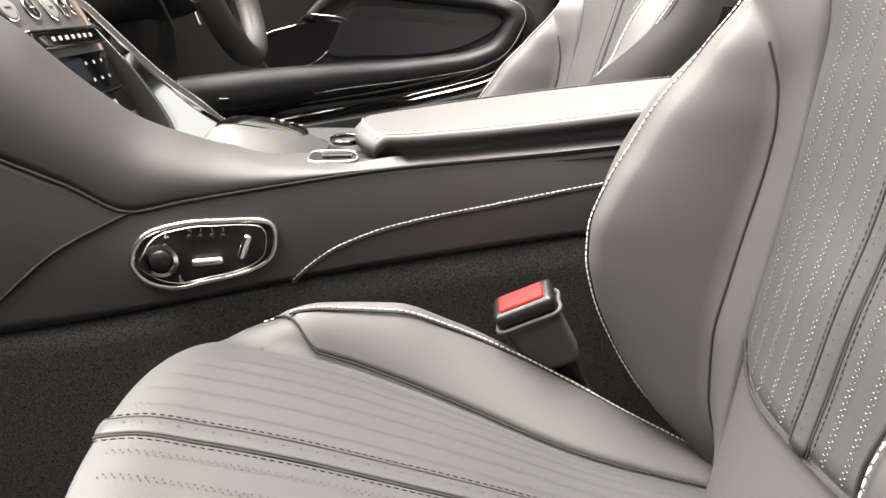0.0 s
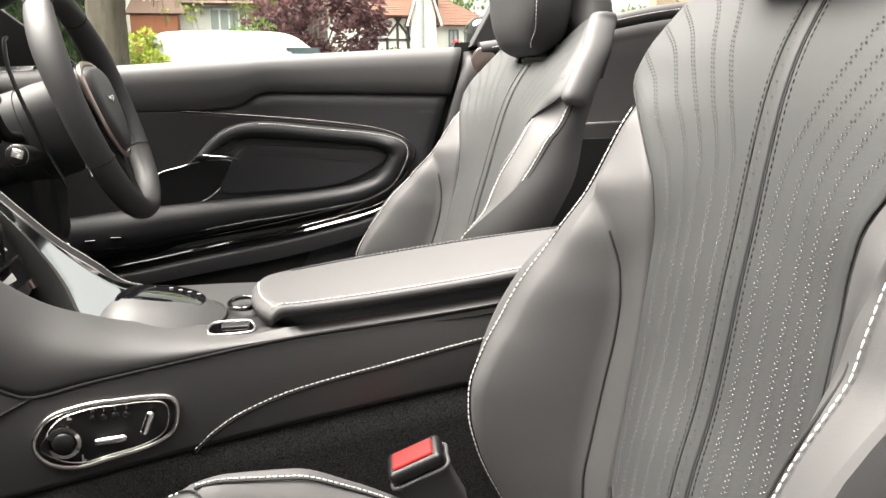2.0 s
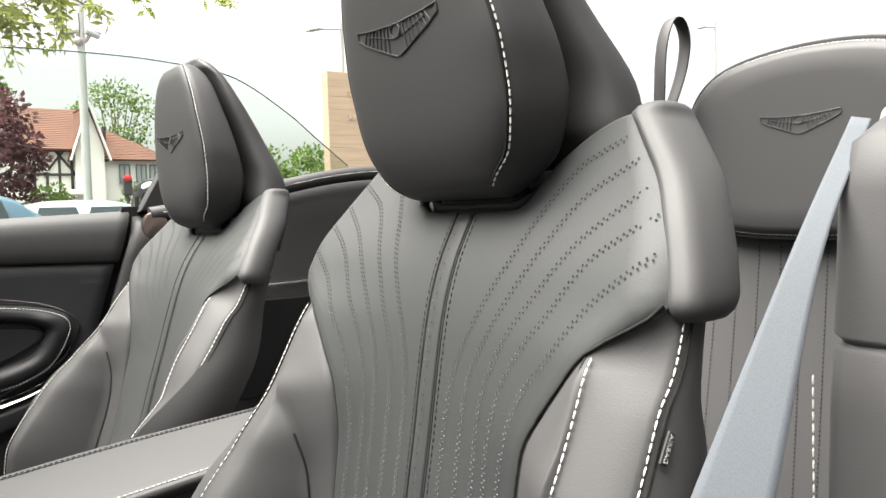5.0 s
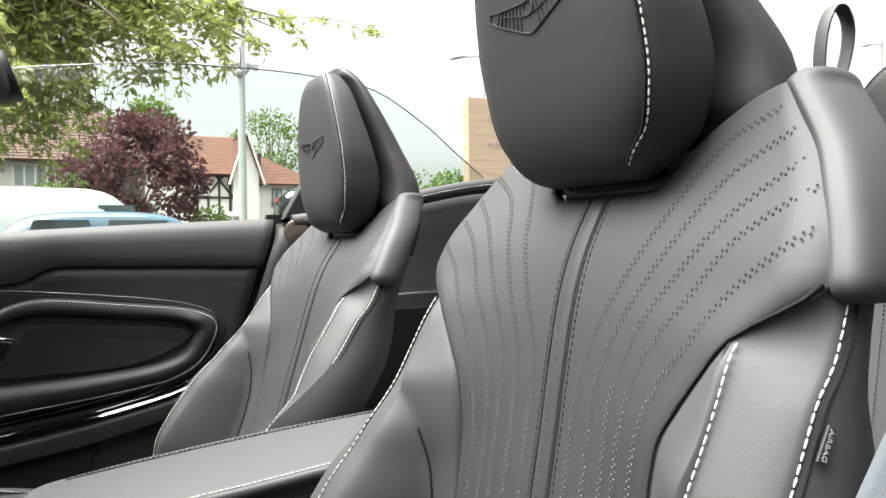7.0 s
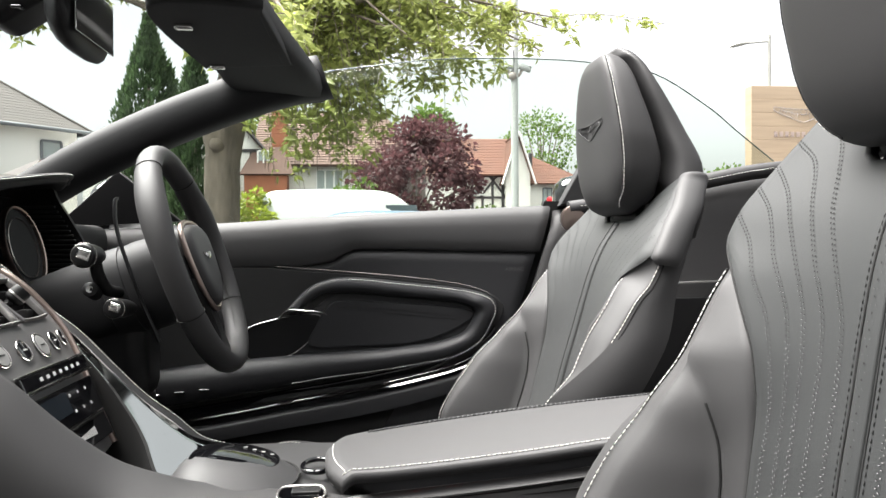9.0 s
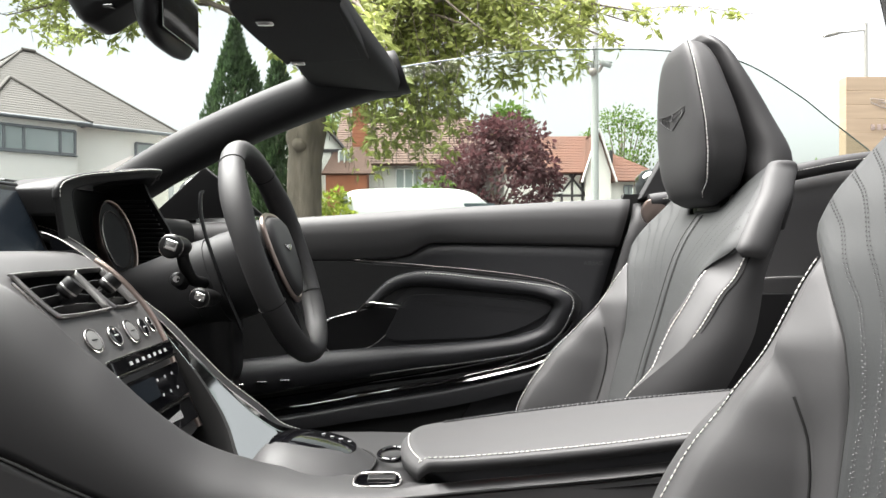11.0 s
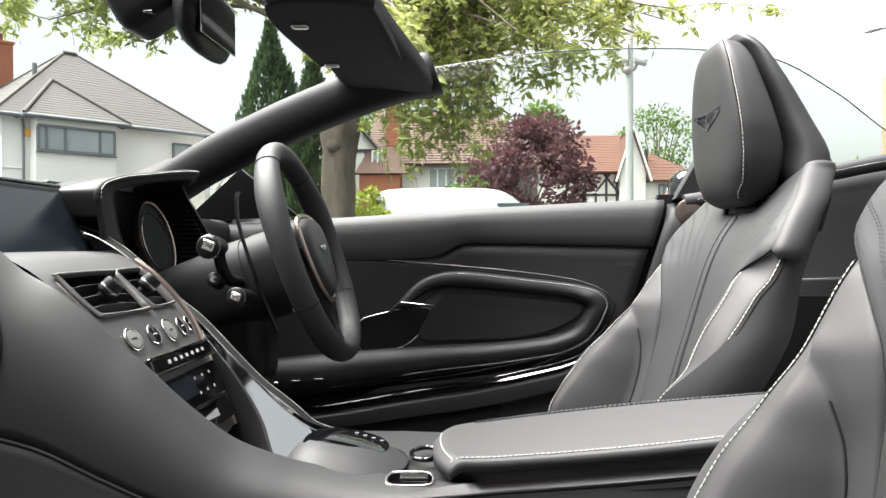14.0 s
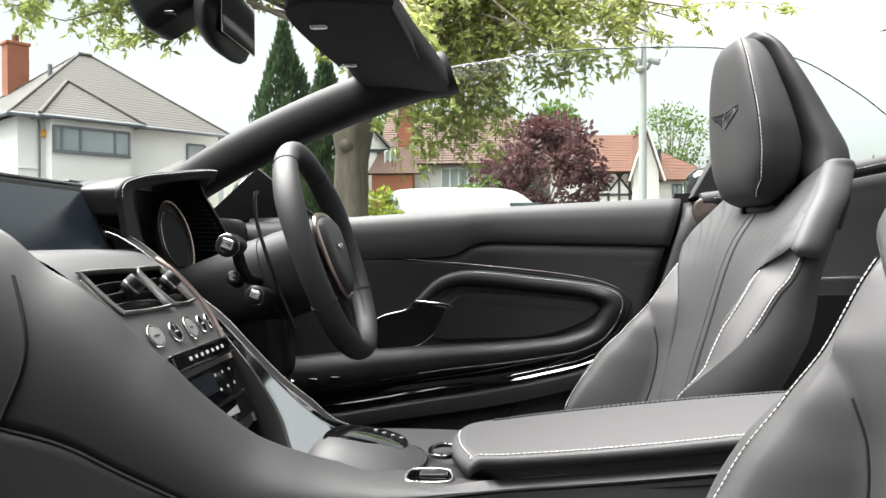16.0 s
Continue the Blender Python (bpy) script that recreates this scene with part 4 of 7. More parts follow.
bm = bmesh.new()
right_edge = lambda t: 1.084 - 0.028 * sm(0.55, 1.0, t)
P = [[stack_at(y, t) for y in np.linspace(0.838, right_edge(t) + 0.002, 90)] for t in np.linspace(0, 1, 110)]
V = [[bm.verts.new(p) for p in row] for row in P]
for i in range(109):
    for j in range(89):
        if not (30 < i < 75 and in_vent((P[i][j] + P[i + 1][j + 1]) / 2)):
            bm.faces.new((V[i][j], V[i][j + 1], V[i + 1][j + 1], V[i + 1][j]))
bmesh.ops.delete(bm, geom=[v for v in bm.verts if not v.link_faces], context="VERTS")
part("face", bm, GREY, stack)
for m, w, o in VENTS:
    rim_ = [[(p[0] * k, p[1] * k, h) for p in o] for k, h in ((1.09, -0.001), (1.085, 0.0012), (1.03, 0.0024), (0.97, 0.0012), (0.95, -0.004))]
    bm = bmesh.new()
    lay(bm, rim_, True)
    bmesh.ops.recalc_face_normals(bm, faces=bm.faces)
    vent = part("air_vent", placed(bm, m), RING, stack, "satin framed air vent with black louvres")
    bm = bmesh.new()
    Wl = lay(bm, [[(p[0] * k, p[1] * k, h) for p in o] for k, h in ((1.0, -0.001), (0.97, -0.032))], True)
    bm.faces.new(Wl[1])
    part("well", placed(bm, m), VENT, vent)
    for k in (-0.016, -0.002, 0.013):
        rows = [[(w * 0.47 * u, k + 0.004 * (1 - u * u) - 0.010 * v, -0.004 - 0.016 * v) for u in np.linspace(-1, 1, 12)] for v in np.linspace(0, 1, 4)]
        part("louvre", placed(slab(rows, 0.0016), m), VENT, vent)
    knob = part("knob", placed(turned([(0.0050, -0.020), (0.0055, -0.002), (0.0095, 0.000), (0.0105, 0.003), (0.0108, 0.014), (0.0098, 0.0170), (0.0, 0.0175)], 28, (0.30, 0.05, 1), (w * 0.02, 0.001, -0.002)), m), VENT, vent, "black ribbed knob")
    part("knob_ring", placed(turned([(0.0108, 0.0055), (0.0111, 0.0065), (0.0108, 0.0075)], 28, (0.30, 0.05, 1), (w * 0.02, 0.001, -0.002)), m), RING, knob)
for i, (y, r) in enumerate(((0.890, 0.0138), (0.933, 0.0122), (0.976, 0.0150), (1.017, 0.0118), (1.050, 0.0105))):
    m = on_stack(y, 0.64, 0.0012)
    dial = part("dial", placed(turned([(r, 0), (r, 0.0006), (r * 0.96, 0.0012), (r * 0.90, 0.0010), (r * 0.86, 0.0003)], 28), m), SATIN, stack, "chrome ringed button")
    part("dial_gap", placed(turned([(r * 0.87, 0.0005), (r * 0.87, 0.0009), (0, 0.001)], 24), m), HOLE, dial)
    part("dial_face", placed(turned([(r * 0.80, 0.0010), (r * 0.78, 0.0013), (0, 0.0015)], 24), m), DIAL if i in (0, 2) else GLOSS, dial)
    part("mark", placed(block((r * 0.7, r * 0.12, 0.0004), (0, 0.0, 0.0017), 0), m), PLASTIC if i in (0, 2) else PALE, dial)
m = on_stack(0.970, 0.735, 0.001)
bar = part("button_bar", placed(block((0.180, 0.017, 0.006), (0, 0, 0.001), 0.002), m), GLOSS, stack, "gloss button bar with chrome edge")
part("chrome_edge", placed(block((0.183, 0.0036, 0.010), (0, -0.0095, 0.001), 0.001), m), CHROME, bar)
part("chrome_edge", placed(block((0.183, 0.0018, 0.008), (0, 0.0095, 0.001), 0.0008), m), CHROME, bar)
for k in range(7):
    part("symbol", placed(block((0.0070, 0.0042, 0.0005), (-0.045 + 0.0175 * k, 0, 0.0042), 0), m), PALE, bar)
m = on_stack(0.968, 0.835, 0.001)
clim = part("climate_panel", placed(block((0.174, 0.042, 0.005), (0, 0, 0), 0.002), m), GLOSS, stack, "gloss climate control panel")
part("display", placed(block((0.07, 0.024, 0.001), (-0.035, 0.004, 0.0028), 0), m), SCREEN, clim)
for k in range(6):
    part("symbol", placed(block((0.0038, 0.0034, 0.0005), (0.008 + 0.024 * (k % 3), 0.010 - 0.018 * (k // 3), 0.0028), 0), m), PALE, clim)
m = on_stack(0.964, 0.93, 0.001)
low = part("lower_panel", placed(block((0.165, 0.028, 0.005), (0, 0, 0), 0.002), m), GLOSS, stack)
part("chrome_edge", placed(block((0.168, 0.003, 0.008), (0, 0.015, 0.001), 0.001), m), CHROME, low)
for k in range(9):
    part("symbol", placed(block((0.0028, 0.0045 + 0.0006 * k, 0.0005), (-0.005 + 0.005 * k, 0, 0.0028), 0), m), PALE, low)
part("side_trim", tube([stack_at(right_edge(t), t, 0.002) for t in np.linspace(0.30, 1.0, 34)], 0.0042, 8), BRONZE, stack, "satin metal edge")
part("edge_strip", slab([[stack_at(right_edge(t) + 0.003, t, 0.001) + np.array((0, (0.001 + 0.017 * sm(0.66, 1.0, t)) * u, -0.002 * u)) for u in np.linspace(0, 1, 4)] for t in np.linspace(0.60, 1.0, 24)], 0.002, (1, 0, 0.5)), SATIN, stack, "pale satin metal strip")
part("side_trim", tube([stack_at(0.845, s, 0.003) for s in np.linspace(0.4, 1.0, 30)], 0.0016, 8), SATIN, stack)
# gloss panel that runs down from the stack, and the stitched rail beside it
rail = fn([-0.46, -0.38, -0.321, -0.297, -0.270, -0.232, -0.1935, -0.159, -0.117, -0.0795, -0.0415, -0.004, 0.03, 0.06], [0.924, 0.914, 0.8995, 0.8915, 0.8765, 0.8465, 0.8085, 0.781, 0.7375, 0.700, 0.6705, 0.641, 0.632, 0.628])
edge_z = fn([-0.16, -0.15, -0.112, -0.075, -0.038, -0.008, 0.035], [0.774, 0.766, 0.733, 0.697, 0.667, 0.649, 0.640])
fall_y = fn([-0.158, -0.130, -0.104, -0.079, -0.059, -0.047, -0.02, 0.035], [1.086, 1.075, 1.064, 1.050, 1.030, 1.010, 0.980, 0.965])
fall_z = lambda x: edge_z(x) - 0.44 * (1.0875 - fall_y(x))
# near-black sheet painting the shade in the gap left of the panel
part("gap_shade", slab([[(x, fall_y(x) - 0.0012, fall_z(x) - 0.0005 - 0.10 * u) for u in np.linspace(0, 1, 4)] for x in np.linspace(-0.155, 0.03, 30)], 0.004, (0, -1, 0)), HOLE, stack)
part("gloss_side", slab([[(x, 1.089, rail(x) - 0.002 - 0.11 * u) for u in np.linspace(0, 1, 4)] for x in np.linspace(-0.30, 0.03, 40)], 0.003, (0, -1, 0)), GLOSS, stack, "gloss black strip beside the rail")
rows = [[(x, fall_y(x) + (1.0875 - fall_y(x)) * u, fall_z(x) + (edge_z(x) - fall_z(x)) * (0.85 * u + 0.15 * u * u)) for u in np.linspace(0, 1, 10)] for x in np.linspace(-0.155, 0.035, 50)]
part("waterfall_panel", slab(rows, 0.0015, (0.5, -0.3, 0.8)), TITAN, stack, "smoked mirror-gloss panel running down to the console")
rows = [[(x, 1.090 + 0.038 * u, rail(x) + 0.004 * math.sin(math.pi * u) - 0.004 * u - 0.10 * max(0, u - 0.85) / 0.15) for u in np.linspace(0, 1, 20)] for x in np.linspace(-0.46, 0.06, 60)]
rl = part("side_rail", slab(rows, 0.012 if normals(rows)[10][4][2] > 0 else -0.012), BLACK_L, stack, "black leather side rail with white stitching")
part("stitching", stitches([(x, 1.106, rail(x) + 0.0046) for x in np.linspace(-0.325, 0.05, 80)], 0.0040, 0.0012, 0.0005), THREAD, rl, "white stitching")
part("chrome_edge", tube([(x, 1.0895, rail(x) - 0.0005) for x in np.linspace(-0.31, 0.05, 50)], 0.0013, 6), SATIN, rl)
part("far_wall", slab([[(x, 1.118, rail(x) - 0.01 - 0.45 * u) for u in np.linspace(0, 1, 5)] for x in np.linspace(-0.6, 0.75, 40)], 0.01), PLASTIC, console)

# ---- screen ----
scr = thing("display_screen", "dark tablet-like dashboard screen in a black frame", "screen")
m = Matrix.Translation((-0.321, 0.960, 0.8945)) @ Euler((0, radians(-25), 0)).to_matrix().to_4x4()
part("body", placed(block((0.016, 0.264, 0.130), (0, 0, 0), 0.006), m), PLASTIC, scr)
part("panel", placed(block((0.002, 0.236, 0.108), (0.0085, 0, 0), 0.0008), m), SCREEN, scr, "dark glass")
part("foot", block((0.05, 0.12, 0.05), (-0.345, 0.96, 0.850), 0.01), PLASTIC, scr)
part("speaker_bar", placed(block((0.018, 0.266, 0.006), (-0.001, 0, 0.066), 0.003), m), GLOSS, scr)
# ---- dashboard ----
RIBBED = material("ribbed_dark_plastic", (0.016, 0.016, 0.017), 0.5, vary=0.05, spec=0.4)
dash = thing("dashboard", "charcoal leather dashboard with stitched instrument hood", "dashboard")
rows = []
for y in np.linspace(0.10, 1.70, 60):
    h = 0.02 * sm(0.8, 1.0, y) * sm(1.15, 1.05, y)
    sec = spl([(-0.95, y, 0.90), (-0.70, y, 0.93), (-0.52, y, 0.935 - h), (-0.44, y, 0.915 - h), (-0.41, y, 0.87), (-0.42, y, 0.80), (-0.46, y, 0.70), (-0.50, y, 0.55), (-0.62, y, 0.40)], 40)
    rows.append(sec)
part("top_pad", slab(rows, 0.015 if normals(rows)[20][5][2] > 0 else -0.015), LEATHER_B, dash)
# hood over the instruments: a padded visor on two side walls, open to the rear
out = spl([(1.100, 0.850), (1.090, 0.900), (1.079, 0.942), (1.084, 0.956), (1.106, 0.965), (1.157, 0.975), (1.235, 0.985), (1.324, 0.996), (1.400, 1.004), (1.456, 1.006), (1.484, 0.998)], 90)
opening = spl([(1.185, 0.850), (1.146, 0.900), (1.130, 0.940), (1.132, 0.950), (1.145, 0.956), (1.180, 0.963), (1.235, 0.971), (1.324, 0.982), (1.400, 0.990), (1.440, 0.9905), (1.464, 0.982)], 90)
tip = lambda i: -0.022 * sm(72, 89, i) ** 1.5
rows = [[(-0.287 + tip(i) - d, o[0], o[1] + h * sm(20, 36, i)) for d, h in ((0.0, 0.0), (0.006, 0.0008), (0.02, -0.001), (0.06, -0.008), (0.11, -0.020), (0.18, -0.040))] for i, o in enumerate(out) if o[1] > 0.912 or i > 40]
hood = part("instrument_hood", slab(rows, 0.004, (0, -0.5, 1)), BLACK_L, dash, "black leather hood with white stitching")
rows = [[(-0.285 + tip(i) - 0.005 * u * u, a[0] + (b[0] - a[0]) * u, a[1] + (b[1] - a[1]) * u) for u in np.linspace(0, 1, 8)] for i, (a, b) in enumerate(zip(out, opening))]
part("hood_front", slab(rows, 0.006, (1, 0, 0)), BLACK_L, hood, "padded leather face of the hood")
part("rim_roll", tube([(-0.287 + tip(i), o[0], o[1] - 0.002) for i, o in enumerate(out) if i > 16], [0.0045] * 73, 12), BLACK_L, hood, "rolled leather rim")
part("lining", slab([[(-0.289 + tip(i) - 0.11 * u, b[0] - 0.01 * u, b[1]) for u in np.linspace(0, 1, 6)] for i, b in enumerate(opening)], 0.004, (0, 0, -1)), SUEDE, hood, "matt black lining")
part("stitching", stitches([(-0.2822 + tip(i), o[0] + 0.001, o[1] + 0.0002) for i, o in enumerate(out) if 16 < i < 78], 0.0042, 0.0013, 0.0007), THREAD, hood, "white stitching")
wall_r = fn([0.82, 0.886, 0.937, 0.965, 0.985], [-0.253, -0.270, -0.297, -0.314, -0.322])
rows = [[(-0.41 + (wall_r(z) + 0.41) * u, 1.456, z) for u in np.linspace(0, 1, 8)] for z in np.linspace(0.82, 0.985, 14)]
part("side_wall", slab(rows, 0.010, (0, -1, 0)), PLASTIC, hood)
for k in range(15):
    z = 0.842 + 0.0080 * k
    e = wall_r(z) - 0.010
    part("rib", block((e + 0.40, 0.005, 0.0040), ((e - 0.40) / 2, 1.4535, z), 0.0014, 2), RIBBED, hood)
part("end_cap", block((0.26, 0.17, 0.13), (-0.42, 1.560, 0.862), 0.02), BLACK_L, dash)
part("back_plate", block((0.012, 0.32, 0.14), (-0.395, 1.306, 0.90), 0.004), PLASTIC, dash)
part("cowl", block((0.10, 0.33, 0.05), (-0.34, 1.306, 0.815), 0.018), PLASTIC, dash)
gm = Matrix.Translation((-0.302, 1.325, 0.890)) @ Euler((0, radians(90 - 14), 0)).to_matrix().to_4x4()
gauge = part("gauge", placed(turned([(0.064, -0.018), (0.064, -0.010), (0.063, -0.008), (0.0605, -0.009), (0.060, -0.016)], 48), gm), BRONZE, dash, "round instrument in a metal ring")
part("gauge_glass", placed(turned([(0.060, -0.016), (0.060, -0.014), (0, -0.014)], 40), gm), SUEDE, gauge)
part("ring", placed(turned([(0.047, -0.0150), (0.047, -0.012), (0.0455, -0.0115), (0.0450, -0.0150)], 40), gm), SATIN, gauge)
# passenger side of the dashboard
part("lower_panel", slab([[(-0.46 - 0.10 * u, y, 0.86 - 0.42 * u) for u in np.linspace(0, 1, 10)] for y in np.linspace(0.10, 0.83, 20)], 0.01), LEATHER, dash)

# ---- steering column and wheel ----
col = thing("steering_column", "black plastic steering column with two stalks", "steering column")
axis = Vector((math.cos(radians(19)), 0, math.sin(radians(19))))
WC = np.array((-0.058, 1.310, 0.866))


def wheel_frame(o=WC):
    q = Matrix(((0, -math.sin(radians(19)), math.cos(radians(19))), (1, 0, 0), (0, math.cos(radians(19)), math.sin(radians(19)))))
    return Matrix.Translation(o) @ q.to_4x4()


WM = wheel_frame()
sec = []
for h, w, t in ((-0.26, 0.062, 0.060), (-0.20, 0.066, 0.064), (-0.14, 0.070, 0.066), (-0.095, 0.072, 0.066), (-0.070, 0.075, 0.068), (-0.040, 0.073, 0.066), (-0.030, 0.064, 0.058)):
    sec.append([(w * math.copysign(abs(math.cos(a)) ** 0.7, math.cos(a)), t * math.copysign(abs(math.sin(a)) ** 0.7, math.sin(a)) - 0.012, h) for a in np.linspace(0, 6.2832, 32, False)])
part("shroud", placed(rings(sec), WM), TRIMB, col, "black column shroud")
sec = [[((w + d) * math.copysign(abs(math.cos(a)) ** 0.7, math.cos(a)), (t + d) * math.copysign(abs(math.sin(a)) ** 0.7, math.sin(a)) - 0.012, h) for a in np.linspace(0, 6.2832, 32, False)] for h, w, t, d in ((-0.125, 0.07, 0.065, 0.0), (-0.123, 0.07, 0.065, 0.004), (-0.092, 0.07, 0.064, 0.004), (-0.09, 0.068, 0.062, 0.0))]
part("collar", placed(rings(sec), WM), TRIMB, col)
part("lower_cover", block((0.16, 0.11, 0.16), (-0.20, 1.31, 0.735), 0.03), PLASTIC, col)
for p0, p1, r in (((-0.158, 1.185, 0.876), (-0.163, 1.130, 0.877), 0.0152), ((-0.125, 1.215, 0.803), (-0.128, 1.138, 0.808), 0.0125)):
    a, b = np.array(p0), np.array(p1)
    d = (b - a) / np.linalg.norm(b - a)
    st = part("stalk", tube([a, a + (b - a) * 0.25, a + (b - a) * 0.5, b - d * 0.006, b - d * 0.002, b, b + d * 0.0005], [r * 0.55, r * 0.85, r, r * 1.06, r, r * 0.88, r * 0.4], 20), PLASTIC, col, "black stalk with chrome tip")
    part("rim_line", tube([b - d * 0.006 + r * 1.07 * (math.cos(w) * np.array((1.0, 0, 0)) + math.sin(w) * np.array((0, 0, 1.0))) for w in np.linspace(0, 6.2832, 28, False)], 0.0005, 6, closed=True), SATIN, st)
    part("tip", block((r * 1.15, 0.006, r * 0.95), (b + d * 0.0012) + np.array((0.003, 0, 0.0015)), 0.0026, 3, turn=Euler((0, radians(20), 0)).to_matrix()), CHROME, st, "square chrome button")
part("stalk_arm", tube(spl([(-0.160, 1.170, 0.872), (-0.159, 1.180, 0.850), (-0.155, 1.200, 0.830), (-0.150, 1.245, 0.822)], 14), [0.0085] * 14, 12), PLASTIC, col, "black stalk arm")
part("rotary_switch", turned([(0.0095, -0.03), (0.0100, 0.0), (0.0085, 0.002), (0, 0.0025)], 20, (0.1, -1, 0.25), (-0.163, 1.160, 0.832)), PLASTIC, col, "black rotary switch end")
part("knee_pad", placed(turned([(0.060, -0.02), (0.060, 0.0), (0.054, 0.006), (0.0, 0.009)], 36), Matrix.Translation((-0.150, 1.325, 0.690)) @ Euler((0, radians(75), 0)).to_matrix().to_4x4() @ Matrix.Diagonal((1.15, 0.95, 1, 1))), PLASTIC, col, "oval black knee pad")
part("switch_mark", turned([(0.0045, 0), (0.0045, 0.0004), (0.0032, 0.0004), (0.0032, 0)], 20, (0.3, -1, 0.2), (-0.163, 1.1575, 0.8325)), PALE, col)
# shift paddles
for s in (-1, 1):
    path = [(s * 0.078, -0.095, -0.070), (s * 0.088, -0.02, -0.072), (s * 0.090, 0.065, -0.070), (s * 0.082, 0.108, -0.062), (s * 0.070, 0.116, -0.058)]
    part("shift_paddle", placed(tube(spl(path, 20), [0.0045] * 15 + [0.004, 0.0035, 0.003, 0.0025, 0.002], 8, flat=0.6), WM), SATIN if s > 0 else PLASTIC, col)

wheel = thing("steering_wheel", "black leather three-spoke steering wheel with flattened rim", "steering wheel")
R = 0.166
rim = []
for i in range(72):
    a = 2 * math.pi * i / 72
    r = R - 0.010 * max(0, -math.sin(a) - 0.75) * 4 * 0.4
    grip = 0.0155 + 0.0022 * (math.exp(-((a - 0.5) / 0.3) ** 2) + math.exp(-((a - math.pi + 0.5) / 0.3) ** 2))
    P = []
    for w in np.linspace(0, 6.2832, 16, False):
        P.append((r * math.cos(a) + grip * math.cos(w) * math.cos(a), r * math.sin(a) + grip * math.cos(w) * math.sin(a), 1.18 * grip * math.sin(w)))
    rim.append(P)
bm = bmesh.new()
V = lay(bm, rim, True)
for j in range(16):
    bm.faces.new((V[-1][j], V[-1][(j + 1) % 16], V[0][(j + 1) % 16], V[0][j]))
bmesh.ops.recalc_face_normals(bm, faces=bm.faces)
rm = part("rim", placed(bm, WM), LEATHER_B, wheel, "black leather rim")
for a in (2.2, 0.94, 3.6, 5.8):
    part("seam", placed(tube([(math.cos(a) * (R + 0.0163 * math.cos(w)), math.sin(a) * (R + 0.0163 * math.cos(w)), 0.0192 * math.sin(w)) for w in np.linspace(0, 6.28, 20, False)], 0.0007, 5, closed=True), WM), HOLE, rm)
part("stitching", placed(stitches([((R - 0.0165) * math.cos(a), (R - 0.0165) * math.sin(a), 0.002) for a in np.linspace(-0.9, 0.9, 60)], 0.004, 0.002, 0.0006), WM), DTHREAD, rm)
hubo = spl([(-0.062, 0.040), (-0.030, 0.054), (0.030, 0.054), (0.062, 0.040), (0.066, 0.0), (0.050, -0.045), (0.018, -0.072), (-0.018, -0.072), (-0.050, -0.045), (-0.066, 0.0)], 60, True)
hub = part("airbag_cover", placed(plate(hubo, 0.040, 2, -0.022, 0.012), WM), LEATHER_B, wheel, "black leather hub")
part("trim_ring", placed(tube([(p[0] * 1.05, p[1] * 1.05, 0.006) for p in hubo], 0.0042, 8, closed=True), WM), BRONZE, wheel, "bronze metal hub ring")
bm = bmesh.new()
wings(bm, lambda u, v: (np.array((u, 0.004 + v, 0.0188)), np.array((0, 0, 1.0))), 0.022, 4, 0.0022)
part("badge", placed(bm, WM), CHROME, hub, "small chrome wings badge")
for a0, a1, w in ((-0.12, -0.10, 0.05), (math.pi + 0.12, math.pi + 0.10, 0.05), (-math.pi / 2, -math.pi / 2, 0.06)):
    q = []
    for k in range(6):
        t = k / 5
        r = 0.050 + (R - 0.012 - 0.050) * t
        a = a0 + (a1 - a0) * t
        c, s = math.cos(a), math.sin(a)
        ww = w * (1 - 0.35 * math.sin(math.pi * t)) / 2
        q.append([(r * c - s * ww * u, r * s + c * ww * u, -0.008 + 0.010 * h * (1 - 0.3 * abs(u))) for u, h in ((-1, 0), (-0.8, 1), (0.8, 1), (1, 0), (0.8, -1), (-0.8, -1))])
    part("spoke", placed(rings(q), WM), PLASTIC, wheel)

# ---- right-hand door ----
door = thing("door_1", "dark leather door trim with stitched armrest and chrome lines", "car door", kind="structure")
belt = fn([-0.60, -0.335, -0.105, 0.12, 0.342, 0.565], [0.908, 0.920, 0.930, 0.944, 0.956, 0.966])
lowl = fn([-0.60, -0.05, 0.05, 0.12, 0.176, 0.341, 0.565], [0.84, 0.843, 0.846, 0.852, 0.879, 0.876, 0.869])
xend = lambda z: 0.503 + 0.068 * (z - 0.75) / 0.216 if z > 0.75 else 0.503
rows = []
for i in range(60):
    t = i / 59
    row = []
    for y, k in ((1.705, -0.02), (1.700, 0.0), (1.672, 0.001), (1.652, -0.004), (1.641, -0.018), (1.638, -0.036), (1.638, -0.060), (1.641, -0.080)):
        x = -0.60 + (xend(0.96 + k) + 0.60) * t
        row.append((x, y, belt(x) + k * (belt(x) - lowl(x)) / 0.085 if k < 0 else belt(x) + k))
    x = -0.60 + (xend(lowl(x)) + 0.60) * t
    row.append((x, 1.646, lowl(x)))
    rows.append(row)
part("belt_pad", slab(rows, 0.01, (0, -1, 0.5)), LEATHER, door, "charcoal leather belt line")
rows = []
for i in range(50):
    t = i / 49
    row = []
    for z in np.linspace(0, 1, 24):
        zz = 0.24 + z * 0.62
        x = -0.60 + (xend(zz) + 0.60) * t
        zz = 0.24 + z * (lowl(x) + 0.002 - 0.24)
        row.append((x, 1.648 - 0.006 * math.sin(math.pi * z) + 0.03 * sm(0.35, 0.0, z), zz))
    rows.append(row)
part("panel", slab(rows, 0.012, (0, -1, 0)), DOOR, door)
ch1 = [(x, 1.641, z) for x, z in spl([(-0.20, 0.856), (-0.058, 0.852), (0.065, 0.8435), (0.231, 0.829), (0.35, 0.815), (0.415, 0.801), (0.452, 0.782), (0.462, 0.76)], 60)]
